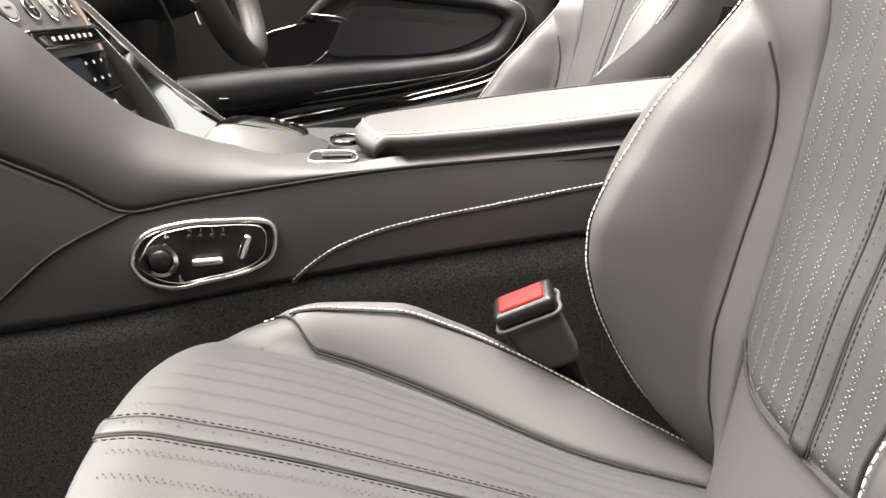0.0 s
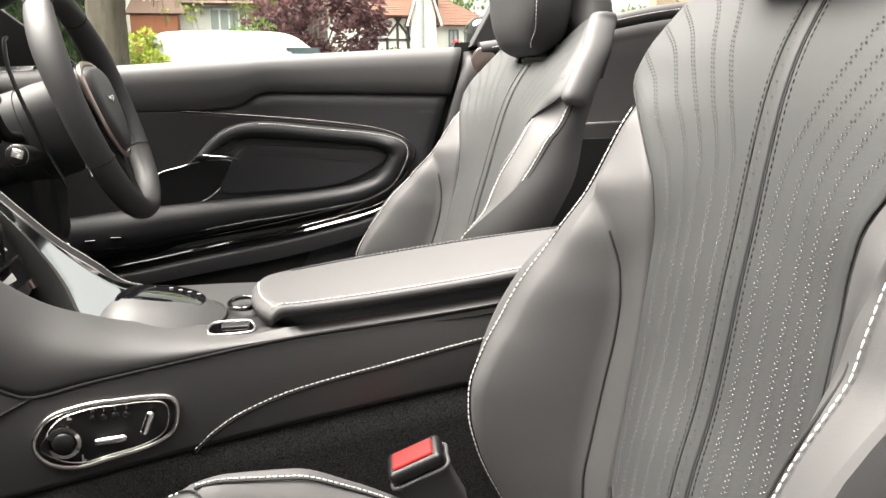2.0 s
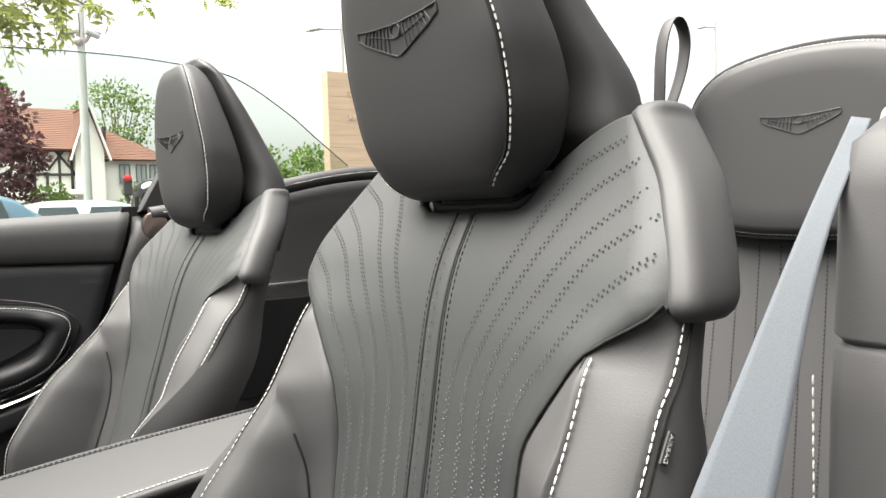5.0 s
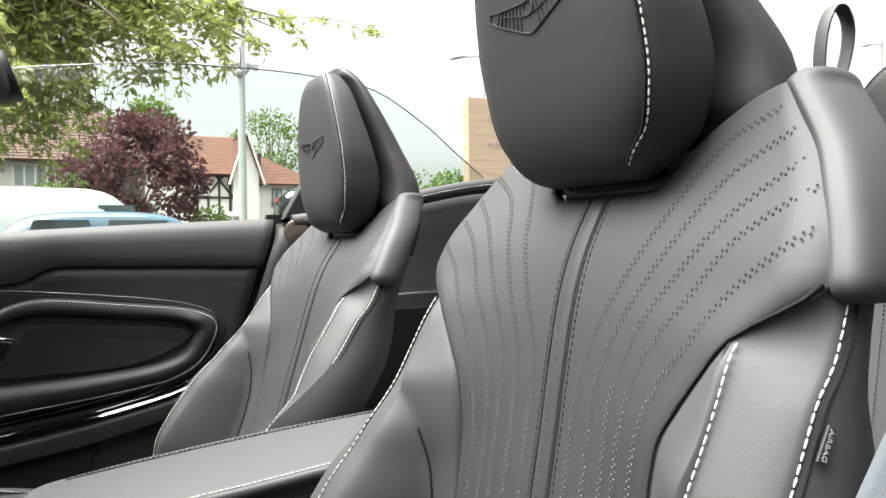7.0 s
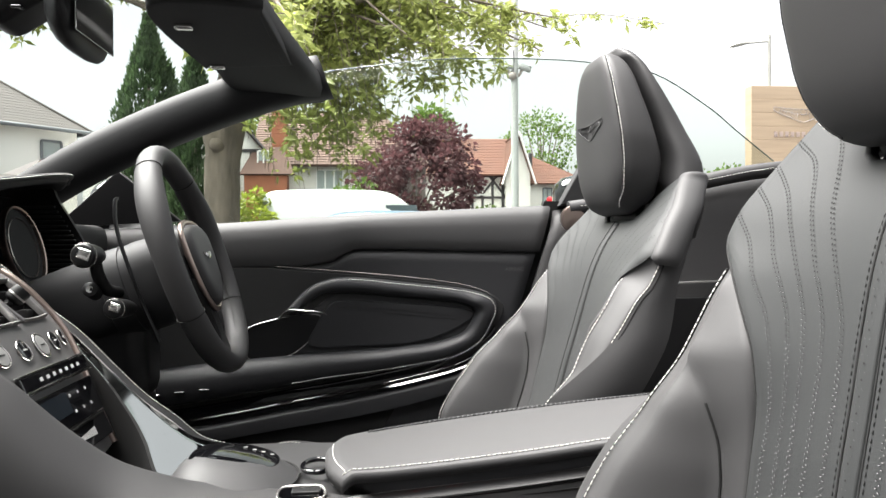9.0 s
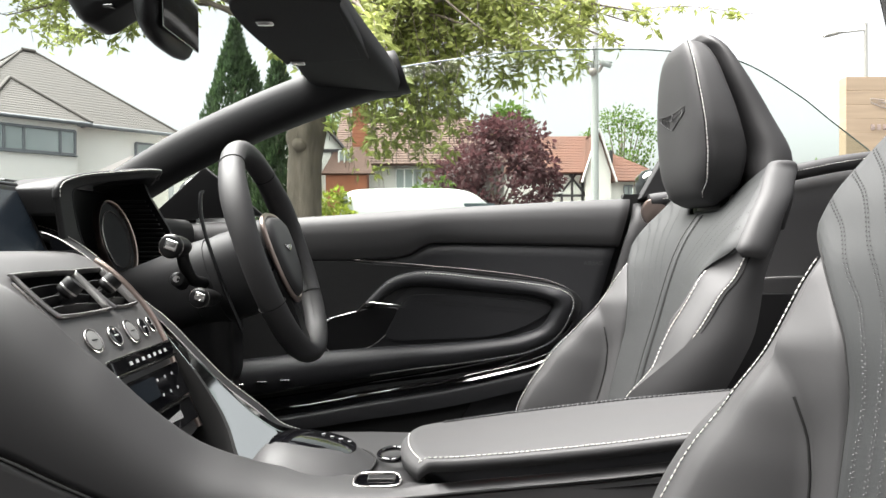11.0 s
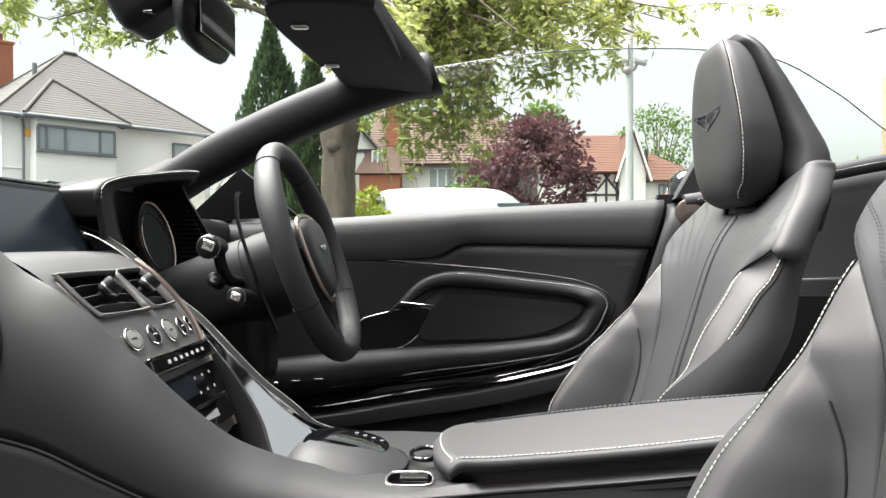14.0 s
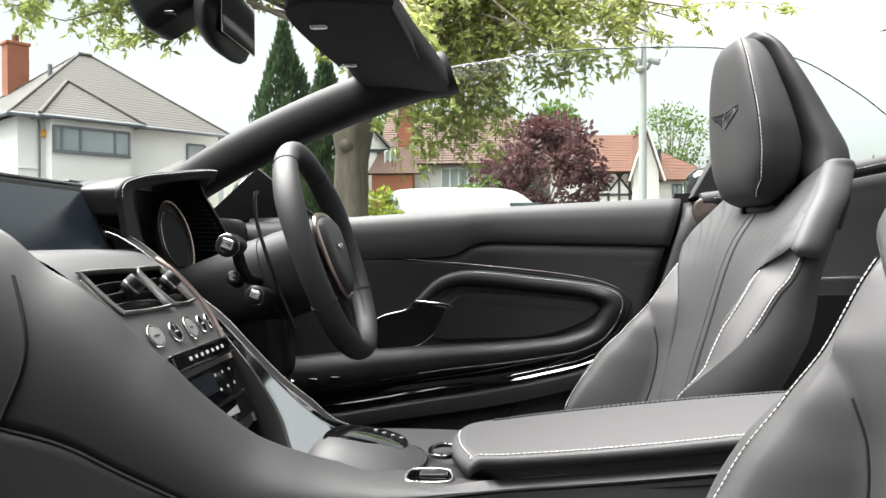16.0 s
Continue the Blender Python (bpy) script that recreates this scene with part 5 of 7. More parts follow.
part("chrome_line", tube([p for p in ch1[14:50]], 0.0010, 6), SATIN, door, "thin chrome line")
loop_in = spl([(0.062, 0.752), (0.091, 0.779), (0.119, 0.792), (0.174, 0.793), (0.285, 0.782), (0.370, 0.773), (0.398, 0.765), (0.408, 0.755), (0.405, 0.742), (0.396, 0.726), (0.380, 0.712), (0.351, 0.702), (0.320, 0.695), (0.229, 0.686), (0.119, 0.680), (0.058, 0.676), (-0.05, 0.668), (-0.20, 0.652), (-0.40, 0.630)], 110)
loop_out = spl([(0.040, 0.760), (0.081, 0.802), (0.120, 0.820), (0.175, 0.825), (0.284, 0.813), (0.393, 0.800), (0.441, 0.785), (0.455, 0.765), (0.450, 0.742), (0.434, 0.710), (0.411, 0.685), (0.373, 0.666), (0.338, 0.657), (0.229, 0.640), (0.119, 0.626), (0.058, 0.616), (-0.05, 0.600), (-0.20, 0.578), (-0.40, 0.555)], 110)
# gloss surround behind the arm loop
o2 = spl([(-0.50, 0.83), (-0.058, 0.845), (0.065, 0.838), (0.231, 0.824), (0.36, 0.809), (0.430, 0.795), (0.468, 0.768), (0.462, 0.735), (0.440, 0.700), (0.395, 0.668), (0.30, 0.635), (0.18, 0.612), (0.05, 0.592), (-0.12, 0.565), (-0.50, 0.53)], 90, True)
part("dark_surround", plate(o2, -0.014, 1, 1.652, 0.003), BLACK_L, door, "satin black surround")
# padded arm loop
ring = []
for a, b in zip(loop_in, loop_out):
    g = 0.6 + 0.4 * sm(0.028, 0.048, float(np.linalg.norm(b - a)))
    ring.append([(a[0] + (b[0] - a[0]) * u, 1.642 - g * h, a[1] + (b[1] - a[1]) * u) for u, h in ((0, 0), (0.02, 0.012), (0.10, 0.022), (0.30, 0.032), (0.45, 0.034), (0.70, 0.031), (0.87, 0.027), (0.97, 0.020), (1.01, 0.008), (1.02, 0))])
lp = part("arm_loop", rings(ring), DOOR, door, "padded black leather arm loop")
part("stitching", stitches([(r[6][0], r[6][1] - 0.0008, r[6][2]) for r in ring[17:92]], 0.0044, 0.0014, 0.0009), THREAD, lp, "white stitching")
part("seam", tube([(r[0][0], 1.6345, r[0][2]) for r in ring[6:100]], 0.0012, 6), HOLE, lp)
inset = spl([(0.030, 0.700), (0.075, 0.745), (0.112, 0.779), (0.160, 0.797), (0.33, 0.788), (0.420, 0.771), (0.432, 0.755), (0.415, 0.722), (0.37, 0.698), (0.28, 0.676), (0.16, 0.668), (0.05, 0.664)], 70, True)
ip = part("inset_panel", plate(inset, -0.010, 1, 1.646, 0.006), DOOR, door, "black leather inset")
inner = spl([(0.100, 0.735), (0.118, 0.765), (0.155, 0.779), (0.30, 0.771), (0.405, 0.757), (0.385, 0.728), (0.30, 0.697), (0.16, 0.690), (0.085, 0.692)], 60, True)
part("inner_pad", plate(inner, -0.006, 1, 1.637, 0.004), DOOR, ip)
for k in (0.0, 0.007):
    part("stitching", stitches([(x, 1.6300, 0.769 - k - 0.105 * max(0.0, x - 0.174)) for x in np.linspace(0.135, 0.375, 40)], 0.0034, 0.0016, 0.0007), DTHREAD, ip)
hole = spl([(-0.045, 0.700), (-0.030, 0.728), (0.030, 0.748), (0.105, 0.752), (0.098, 0.720), (0.078, 0.695), (0.045, 0.674), (-0.02, 0.664)], 50, True)
part("pull_pocket", plate(hole, -0.004, 1, 1.637, 0.002), VENT, door, "dark pull pocket")
part("pocket_edge", tube([(p[0], 1.6325, p[1]) for p in [*hole[17:50]]], 0.0007, 6), RING, door, "thin satin pocket edge")
part("pull_handle", tube(spl([(0.028, 1.626, 0.745), (0.047, 1.612, 0.764), (0.080, 1.606, 0.763), (0.108, 1.608, 0.760), (0.119, 1.616, 0.755)], 24), 0.0034, 8, flat=0.6), CHROME, door, "slim chrome pull handle")
part("chrome_line", tube([(x, 1.632, z) for x, z in spl([(-0.045, 0.703), (-0.028, 0.730), (0.03, 0.747)], 16)], 0.0016, 6), SATIN, door)
ch2 = spl([(-0.40, 0.520), (-0.114, 0.555), (0.054, 0.583), (0.186, 0.604), (0.30, 0.627), (0.380, 0.648), (0.431, 0.676), (0.45, 0.70)], 70)
ring = []
for i, p in enumerate(ch2):
    w = 0.0009 + 0.0052 * sm(28, 35, i) * sm(70, 60, i)
    ring.append([(p[0], 1.636, p[1] + w), (p[0], 1.6325, p[1] + w), (p[0], 1.6285 - w * 0.7, p[1] - w * 0.8), (p[0], 1.6285 - w * 0.5, p[1] - w), (p[0], 1.636, p[1] - w)])
part("chrome_blade", rings(ring), CHROME, door, "polished chrome blade")
ring = []
for i, p in enumerate(ch2):
    ring.append([(p[0], 1.650, p[1] + 0.030), (p[0], 1.632, p[1] + 0.024), (p[0], 1.630, p[1] + 0.010), (p[0], 1.636, p[1] - 0.004), (p[0], 1.650, p[1] - 0.006)])
part("gloss_strip", rings(ring), GLOSS, door)
ring = []
for i, p in enumerate(ch2):
    d = 0.040 + 0.008 * math.sin(i * 0.05)
    ring.append([(p[0], 1.655, p[1] - 0.012), (p[0], 1.628, p[1] - 0.014), (p[0], 1.622, p[1] - 0.022), (p[0], 1.625, p[1] - d), (p[0], 1.655, p[1] - d - 0.006)])
part("lower_bolster", rings(ring), DOOR, door)
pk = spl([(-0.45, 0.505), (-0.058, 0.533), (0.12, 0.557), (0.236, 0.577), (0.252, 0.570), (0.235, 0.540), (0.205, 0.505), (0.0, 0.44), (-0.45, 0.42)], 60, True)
# flat near-black plate in place of the pocket's shaded inside
part("map_pocket_shade", plate(pk, -0.005, 1, 1.640, 0.002), HOLE, door, "map pocket opening, its shade drawn as a near-black plate")
for k in range(3):
    part("switch", block((0.020, 0.012, 0.005), (-0.20 + 0.045 * k, 1.612, 0.607 + 0.004 * k), 0.002), CHROME if k == 0 else GLOSS, door)
letters("AIRBAG", 0.011, pose(0.492, 1.6385, 0.838, 90, 0, -90 + 90), LEATHER, door)
# side window
win = thing("window_1", "lowered-frame door glass with green tint", "window", kind="structure")
gt = spl([(-0.42, 0.955), (-0.30, 1.035), (-0.16, 1.115), (-0.02, 1.185), (0.096, 1.222), (0.233, 1.242), (0.346, 1.254), (0.491, 1.258), (0.634, 1.254), (0.776, 1.235), (0.895, 1.172), (0.968, 1.119), (1.05, 1.060)], 70)
rows = []
for x, z in gt:
    zb = 0.93 + 0.11 * sm(0.45, 1.0, x)
    rows.append([(x, 1.690 - 0.05 * (zb + (z - zb) * f - 0.94) / 0.3, zb + (z - zb) * f) for f in np.linspace(0, 1, 6)])
pane = part("pane", slab(rows, 0.004), TINT, win)
pane.visible_shadow = False
part("glass_edge", tube([r[-1] for r in rows[16:]], 0.0014, 6), material("green_glass_edge", (0.10, 0.13, 0.115), 0.25, vary=0.05), win)

# ---- rear quarter ----
qt = thing("wall_rear_quarter", "charcoal leather rear quarter trim", "car trim", kind="structure")
qtop = fn([0.575, 0.70, 0.84, 0.994, 1.078, 1.5], [0.966, 0.985, 1.017, 1.045, 1.052, 1.06])
rows = [[(x + (0.066 * (z - 0.966) / 0.216 if x < 0.6 else 0) * 1, 1.635 - 0.03 * sm(0.6, 0.9, x) + 0.04 * max(0, f - 0.93) / 0.07, z) for f in np.linspace(0, 1, 24) for z in [0.30 + (qtop(x) - 0.30) * f]] for x in np.linspace(0.579, 1.5, 50)]
part("panel", slab(rows, 0.012, (0, -1, 0)), LEATHER_B, qt)
# near-black sheet behind the door gap, standing for the shade in it
part("shut_line_shade", slab([[(0.490 + 0.066 * (z - 0.75) / 0.216 + k, 1.666, z) for k in (0, 0.14)] for z in np.linspace(0.30, 0.975, 12)], 0.02, (0, -1, 0)), HOLE, qt)
part("top_pad", tube([(x, 1.628 - 0.03 * sm(0.6, 0.9, x), qtop(x) - 0.012) for x in np.linspace(0.60, 1.5, 30)], 0.016, 10), LEATHER_B, qt)
part("stitching", stitches([(x, 1.612 - 0.03 * sm(0.6, 0.9, x), qtop(x) - 0.010) for x in np.linspace(0.62, 1.3, 50)], 0.0045, 0.0015, 0.0007), THREAD, qt, "white stitching")
part("chrome_line", tube([(x, 1.600, 0.806 + 0.03 * (x - 0.7)) for x in np.linspace(0.66, 1.2, 20)], 0.002, 6), CHROME, qt)
part("speaker_grille", block((0.30, 0.006, 0.20), (0.88, 1.603, 0.68), 0.003), PLASTIC, qt)
part("belt_guide", placed(turned([(0.026, -0.01), (0.026, 0.002), (0.022, 0.004), (0, 0.005)], 28), Matrix.Translation((0.606, 1.618, 0.938)) @ Euler((radians(90), 0, 0)).to_matrix().to_4x4() @ Matrix.Diagonal((0.9, 1.0, 1, 1))), BRONZE, qt, "bronze belt guide")
# ---- windscreen frame ----
frm = thing("windscreen_frame", "black windscreen pillar and header trim", "windscreen frame", kind="structure")
path = spl([(-0.62, 1.60, 0.86), (-0.45, 1.575, 0.955), (-0.30, 1.556, 1.040), (-0.16, 1.545, 1.105), (-0.04, 1.535, 1.150), (0.05, 1.530, 1.178), (0.125, 1.528, 1.192)], 40)
sec = []
for i, p in enumerate(path):
    f = i / 39
    w = 0.040 + 0.010 * f
    ring = []
    for a in np.linspace(0, 6.2832, 24, False):
        c, s = math.cos(a), math.sin(a)
        ring.append((p[0] + 0.030 * s * -0.5, p[1] + w * math.copysign(abs(c) ** 0.8, c), p[2] + 0.037 * math.copysign(abs(s) ** 0.8, s)))
    sec.append(ring)
part("pillar", rings(sec), TRIMB, frm, "black windscreen pillar trim")
rows = []
for y in np.linspace(-0.10, 1.56, 40):
    k = 0.012 * ((y - 0.73) / 0.83) ** 2
    b = 0.080 + 0.045 * sm(1.0, 1.56, y)
    rows.append([(-0.075 + 0.02 * sm(0.9, 1.4, y), y, 1.196 - k), (-0.060 + 0.02 * sm(0.9, 1.4, y), y, 1.178 - k), (-0.02, y, 1.168 - k), (b - 0.03, y, 1.162 - k), (b - 0.006, y, 1.164 - k), (b, y, 1.175 - k), (b - 0.004, y, 1.196 - k), (b - 0.03, y, 1.204 - k), (-0.04, y, 1.212 - k)])
part("header", rings(rows), SUEDE, frm, "black lined header")
vis = thing("sun_visor", "black folded sun visor with chrome clips", "sun visor")
o = spl([(-0.045, 0.995), (0.075, 0.985), (0.083, 1.02), (0.089, 1.255), (0.082, 1.272), (-0.005, 1.296), (-0.035, 1.298), (-0.043, 1.28)], 60, True)
part("board", plate(o, -0.011, 2, 1.166, 0.004), SUEDE, vis)
part("stitching", stitches([(0.078, y, 1.1545) for y in np.linspace(1.0, 1.25, 30)], 0.004, 0.002, 0.0005), DTHREAD, vis)
for y in (1.060, 1.275):
    part("clip", block((0.022, 0.012, 0.009), (-0.018, y, 1.153), 0.003), CHROME, vis, "chrome clip")
mir = thing("rear_view_mirror", "black frameless rear-view mirror", "mirror")
sec = []
for k in np.linspace(-1, 1, 17):
    q = (1 - abs(k) ** 4) ** 0.5 * 0.98 + 0.02
    sec.append([(-0.108 + 0.024 * q * math.cos(a) * (1 if math.cos(a) < 0 else 0.5) + 0.0 * k, 0.985 + 0.075 * k, 1.140 + 0.044 * q * math.sin(a)) for a in np.linspace(0, 6.2832, 20, False)])
part("housing", rings(sec), PLASTIC, mir)
part("glass", placed(block((0.002, 0.118, 0.058), (0, 0, 0), 0.0008), Matrix.Translation((-0.0955, 0.985, 1.140))), CHROME, mir, "mirror glass")
part("arm", tube([(-0.12, 0.97, 1.16), (-0.16, 0.97, 1.175), (-0.19, 0.97, 1.19)], 0.010, 10), PLASTIC, mir)
sens = thing("sensor_housing", "black plastic sensor housing on the windscreen", "sensor housing")
part("body", block((0.075, 0.075, 0.055), (-0.172, 0.975, 1.158), 0.016, turn=Euler((0, radians(-32), 0)).to_matrix()), PLASTIC, sens)
part("button", block((0.012, 0.012, 0.004), (-0.160, 0.945, 1.138), 0.003), GLOSS, sens)
ws = thing("window_2", "clear raked windscreen", "window", kind="structure")
rows = [[(-0.80 + 0.745 * f + 0.12 * (abs(y - 0.8) / 0.8) ** 2.2 * (1 - f), y, 0.93 + 0.275 * f - 0.012 * ((y - 0.73) / 0.83) ** 2) for f in np.linspace(0, 1, 8)] for y in np.linspace(0.0, 1.56, 20)]
pane = part("pane", slab(rows, 0.005), CLEAR, ws)
pane.visible_shadow = False
# outer mirror
om = thing("door_mirror", "black door mirror on a short arm", "car mirror")
sec = []
for k in np.linspace(-1, 1, 13):
    q = (1 - abs(k) ** 3.5) ** 0.5 * 0.97 + 0.03
    sec.append([(-0.335 + 0.055 * q * math.cos(a), 1.86 + 0.095 * k, 0.975 + 0.060 * q * math.sin(a)) for a in np.linspace(0, 6.2832, 20, False)])
part("shell", rings(sec), GLOSS, om)
part("arm", tube([(-0.32, 1.68, 0.93), (-0.33, 1.78, 0.945)], 0.018, 10), PLASTIC, om)
sail = thing("mirror_sail", "black triangular door corner trim", "car trim", kind="structure")
part("plate", plate([(-0.40, 0.925), (-0.16, 0.935), (-0.28, 1.035)], -0.012, 1, 1.672, 0.004), PLASTIC, sail)

# ---- belt buckle ----
bu = thing("belt_buckle", "black seat belt buckle with red release button", "belt buckle")
up = Vector((-0.28, -0.16, 0.9)).normalized()
q = Vector((0, 0, 1)).rotation_difference(up).to_matrix().to_4x4()
B = Matrix.Translation((0.311, 0.765, 0.521)) @ q @ Euler((0, radians(-10), radians(-8))).to_matrix().to_4x4()
part("body", placed(block((0.052, 0.032, 0.066), (0, 0, -0.028), 0.009), B), LEATHER_B, bu, "black stitched sleeve")
ring = spl([(-0.027, -0.017), (0.0, -0.0185), (0.027, -0.017), (0.029, 0.0), (0.027, 0.017), (0.0, 0.0185), (-0.027, 0.017), (-0.029, 0.0)], 40, True)
part("piping", placed(tube([(p[0], p[1], 0.0015) for p in ring], 0.0022, 8, closed=True), B), LEATHER_B, bu, "rolled leather edge")
part("head", placed(block((0.057, 0.037, 0.016), (0, 0, 0.010), 0.006), B), PLASTIC, bu)
part("button", placed(block((0.042, 0.023, 0.007), (0, -0.001, 0.0172), 0.0025), B), RED, bu, "red release button")
part("stalk", placed(block((0.036, 0.014, 0.22), (0.0, 0, -0.16), 0.004), B), PLASTIC, bu)

# ---- rear seats ----
def bench_seat(y):
    T = thing("bench_seat", "charcoal leather rear seat with raised embossed headrest", "rear seat", "rear seats", at=(0, y, 0))
    rows = [[(1.04 - 0.10 * (0.92 - z) - 0.03 * abs(u) ** 2 * sm(0.9, 0.6, z), 0.19 * u, z) for u in np.linspace(-1, 1, 24)] for z in np.linspace(0.45, 0.93, 20)]
    b = part("backrest", slab(rows, 0.05 if normals(rows)[8][10][0] < 0 else -0.05), LEATHER, T)
    for k in range(10):
        y0 = -0.125 + 0.0278 * k
        part("perforation", stitches([(1.04 - 0.10 * (0.92 - z) - 0.0305 * abs(y0 / 0.19) ** 2 * sm(0.9, 0.6, z) - 0.001, y0, z) for z in np.linspace(0.5, 0.90, 30)], 0.002, 0.003, 0.0008), HOLE, b)
    part("cushion", block((0.40, 0.38, 0.12), (0.82, 0, 0.42), 0.04), LEATHER, T)
    o = spl([(-0.145, 0.955), (-0.150, 1.02), (-0.146, 1.07), (-0.10, 1.106), (0, 1.118), (0.10, 1.106), (0.146, 1.07), (0.150, 1.02), (0.145, 0.955), (0.11, 0.915), (0, 0.906), (-0.11, 0.915)], 72, True)
    h = part("headrest", plate(o, -0.055, 0, 1.06, 0.020), LEATHER_B, T, "raised headrest")
    part("piping", tube([(1.018, p[0] * 0.985, 1.01 + (p[1] - 1.01) * 0.985) for p in o], 0.0028, 6, closed=True), LEATHER_B, h)
    part("stitching", stitches([(1.012, p[0] * 0.955, 1.01 + (p[1] - 1.01) * 0.955) for p in [*o, o[0]]], 0.004, 0.0012, 0.0008), THREAD, h, "white stitching")
    bm = bmesh.new()
    wings(bm, lambda u, v: (np.array((1.0045, u, 1.035 + v)), np.array((-1.0, 0, 0))), 0.046)
    part("emblem", bm, LEATHER_B, h, "embossed wings", kind="stuff")
    return T


rs = bench_seat(0.555)
copy_thing(rs, pose(0, 1.30, 0))
deck_r = thing("rear_deck", "charcoal leather covered deck behind the rear seats", "car deck", kind="structure")
part("cover", block((1.0, 1.7, 0.10), (1.62, 0.95, 0.985), 0.03), LEATHER_B, deck_r)
part("wall", block((0.06, 1.66, 0.75), (1.15, 0.95, 0.62), 0.02), LEATHER_B, deck_r)
strap = thing("release_strap", "black fabric pull strap loop", "strap")
lp = spl([(1.02, 0.735, 0.92), (0.972, 0.715, 1.02), (0.960, 0.705, 1.09), (0.962, 0.702, 1.14), (0.974, 0.700, 1.168), (0.991, 0.700, 1.170), (1.004, 0.702, 1.148), (1.000, 0.705, 1.11), (0.984, 0.712, 1.06), (0.975, 0.718, 1.02), (1.025, 0.735, 0.92)], 60)
ring = []
for p in lp:
    ring.append([(p[0] + 0.0035 * math.cos(a) + 0.002 * math.sin(a), p[1] + 0.010 * math.sin(a), p[2]) for a in np.linspace(0, 6.2832, 10, False)])
part("webbing", rings(ring), LEATHER_B, strap)

# ---- near-side quarter trim and seat belt ----
nq = thing("near_quarter_trim", "charcoal leather belt pillar trim with stitched edge", "car trim", kind="structure")
rows = []
for z, w, d in ((0.30, 0.040, 0.09), (0.60, 0.038, 0.09), (0.845, 0.034, 0.085), (0.872, 0.033, 0.082), (0.876, 0.029, 0.078), (0.880, 0.033, 0.082), (0.95, 0.032, 0.078), (0.975, 0.028, 0.070), (0.988, 0.018, 0.05)):
    rows.append([(0.655 + d * math.copysign(abs(math.cos(a)) ** 0.6, math.cos(a)), 0.262 + w * math.copysign(abs(math.sin(a)) ** 0.6, math.sin(a)), z) for a in np.linspace(0, 6.2832, 28, False)])
part("pillar_trim", rings(rows), LEATHER, nq)
part("cap", block((0.10, 0.05, 0.02), (0.66, 0.255, 0.985), 0.008), BEIGE, nq, "beige belt guide")
part("stitching", stitches([(0.565, 0.287, z) for z in np.linspace(0.55, 0.86, 30)], 0.0046, 0.0014, 0.0006), THREAD, nq, "white stitching")
sb = thing("seat_belt", "grey woven seat belt across the seat side", "seat belt")
left = spl([(0.604, 0.288, 0.988), (0.550, 0.290, 0.919), (0.485, 0.303, 0.804), (0.440, 0.311, 0.720), (0.385, 0.316, 0.610), (0.33, 0.318, 0.50)], 60)
right = spl([(0.606, 0.279, 0.986), (0.556, 0.277, 0.919), (0.502, 0.272, 0.801), (0.462, 0.277, 0.716), (0.408, 0.282, 0.606), (0.352, 0.285, 0.50)], 60)
part("webbing", slab([[a + (b - a) * u for u in np.linspace(0, 1, 8)] for a, b in zip(left, right)], 0.0014), BELT, sb)
tg = part("tongue", tube(spl([(0.4615, 0.2985, 0.812), (0.464, 0.296, 0.804), (0.474, 0.285, 0.792), (0.485, 0.275, 0.781), (0.496, 0.264, 0.771)], 16), [0.005, 0.0075] + [0.0085] * 11 + [0.008, 0.007, 0.005], 12, flat=0.75), PLASTIC, sb, "black plastic tongue")
bm = tube([(0.466, 0.286, 0.797), (0.470, 0.283, 0.783), (0.459, 0.284, 0.768), (0.448, 0.285, 0.752)], 0.0019, 6)
tube([(0.482, 0.269, 0.783), (0.468, 0.270, 0.780), (0.459, 0.271, 0.766), (0.449, 0.272, 0.750)], 0.0019, 6, bm)
tube([(0.470, 0.283, 0.783), (0.468, 0.270, 0.780)], 0.0022, 6, bm)
part("latch_plate", bm, CHROME, tg, "chrome latch plate")

# ---- car body that closes the cabin ----
body = thing("wall_car_body", "dark painted car body round the cabin", "car body", kind="structure")
part("bulkhead", block((0.05, 1.70, 0.72), (-0.98, 0.90, 0.55), 0.01), SUEDE, body)
part("kick_panel", block((0.52, 0.03, 0.66), (-0.71, 0.085, 0.56), 0.01), SUEDE, body)
part("sill", block((1.6, 0.13, 0.20), (0.20, 0.03, 0.30), 0.03), PLASTIC, body)
part("bonnet", block((1.3, 1.75, 0.06), (-1.62, 0.90, 0.86), 0.03), GLOSS, body)
part("outer_door", block((1.25, 0.05, 0.62), (0.0, 1.755, 0.60), 0.02), GLOSS, body)
part("rear_wing", block((1.4, 0.10, 0.75), (1.30, 1.76, 0.66), 0.04), GLOSS, body)
part("rear_wing", block((1.2, 0.10, 0.70), (1.35, 0.13, 0.60), 0.04), GLOSS, body)
part("underbody", block((3.0, 1.75, 0.04), (0.1, 0.90, 0.17), 0.01), PLASTIC, body)
for x in (-1.45, 1.55):
    for y in (0.18, 1.66):
        part("tyre", turned([(0.10, -0.11), (0.32, -0.11), (0.335, -0.08), (0.335, 0.08), (0.32, 0.11), (0.10, 0.11)], 40, (0, 1, 0), (x, y, 0.335)), PLASTIC, body)

# the near door stands wide open beside the camera
d2 = thing("door_2", "open black passenger door", "car door", kind="structure")
part("shell", block((1.15, 0.09, 0.62), (0, 0, 0), 0.03), GLOSS, d2)
part("trim_panel", block((1.08, 0.02, 0.55), (0, 0.052, 0), 0.02), DOOR, d2)
d2.matrix_basis = pose(-0.33, -0.47, 0.62, 0, 0, -60)
part("rear_seal", plate([(0.585, 0.965), (0.640, 1.062), (0.700, 1.10), (0.76, 1.06), (0.76, 0.965)], -0.03, 1, 1.676, 0.006), SUEDE, body, "black roof seal")
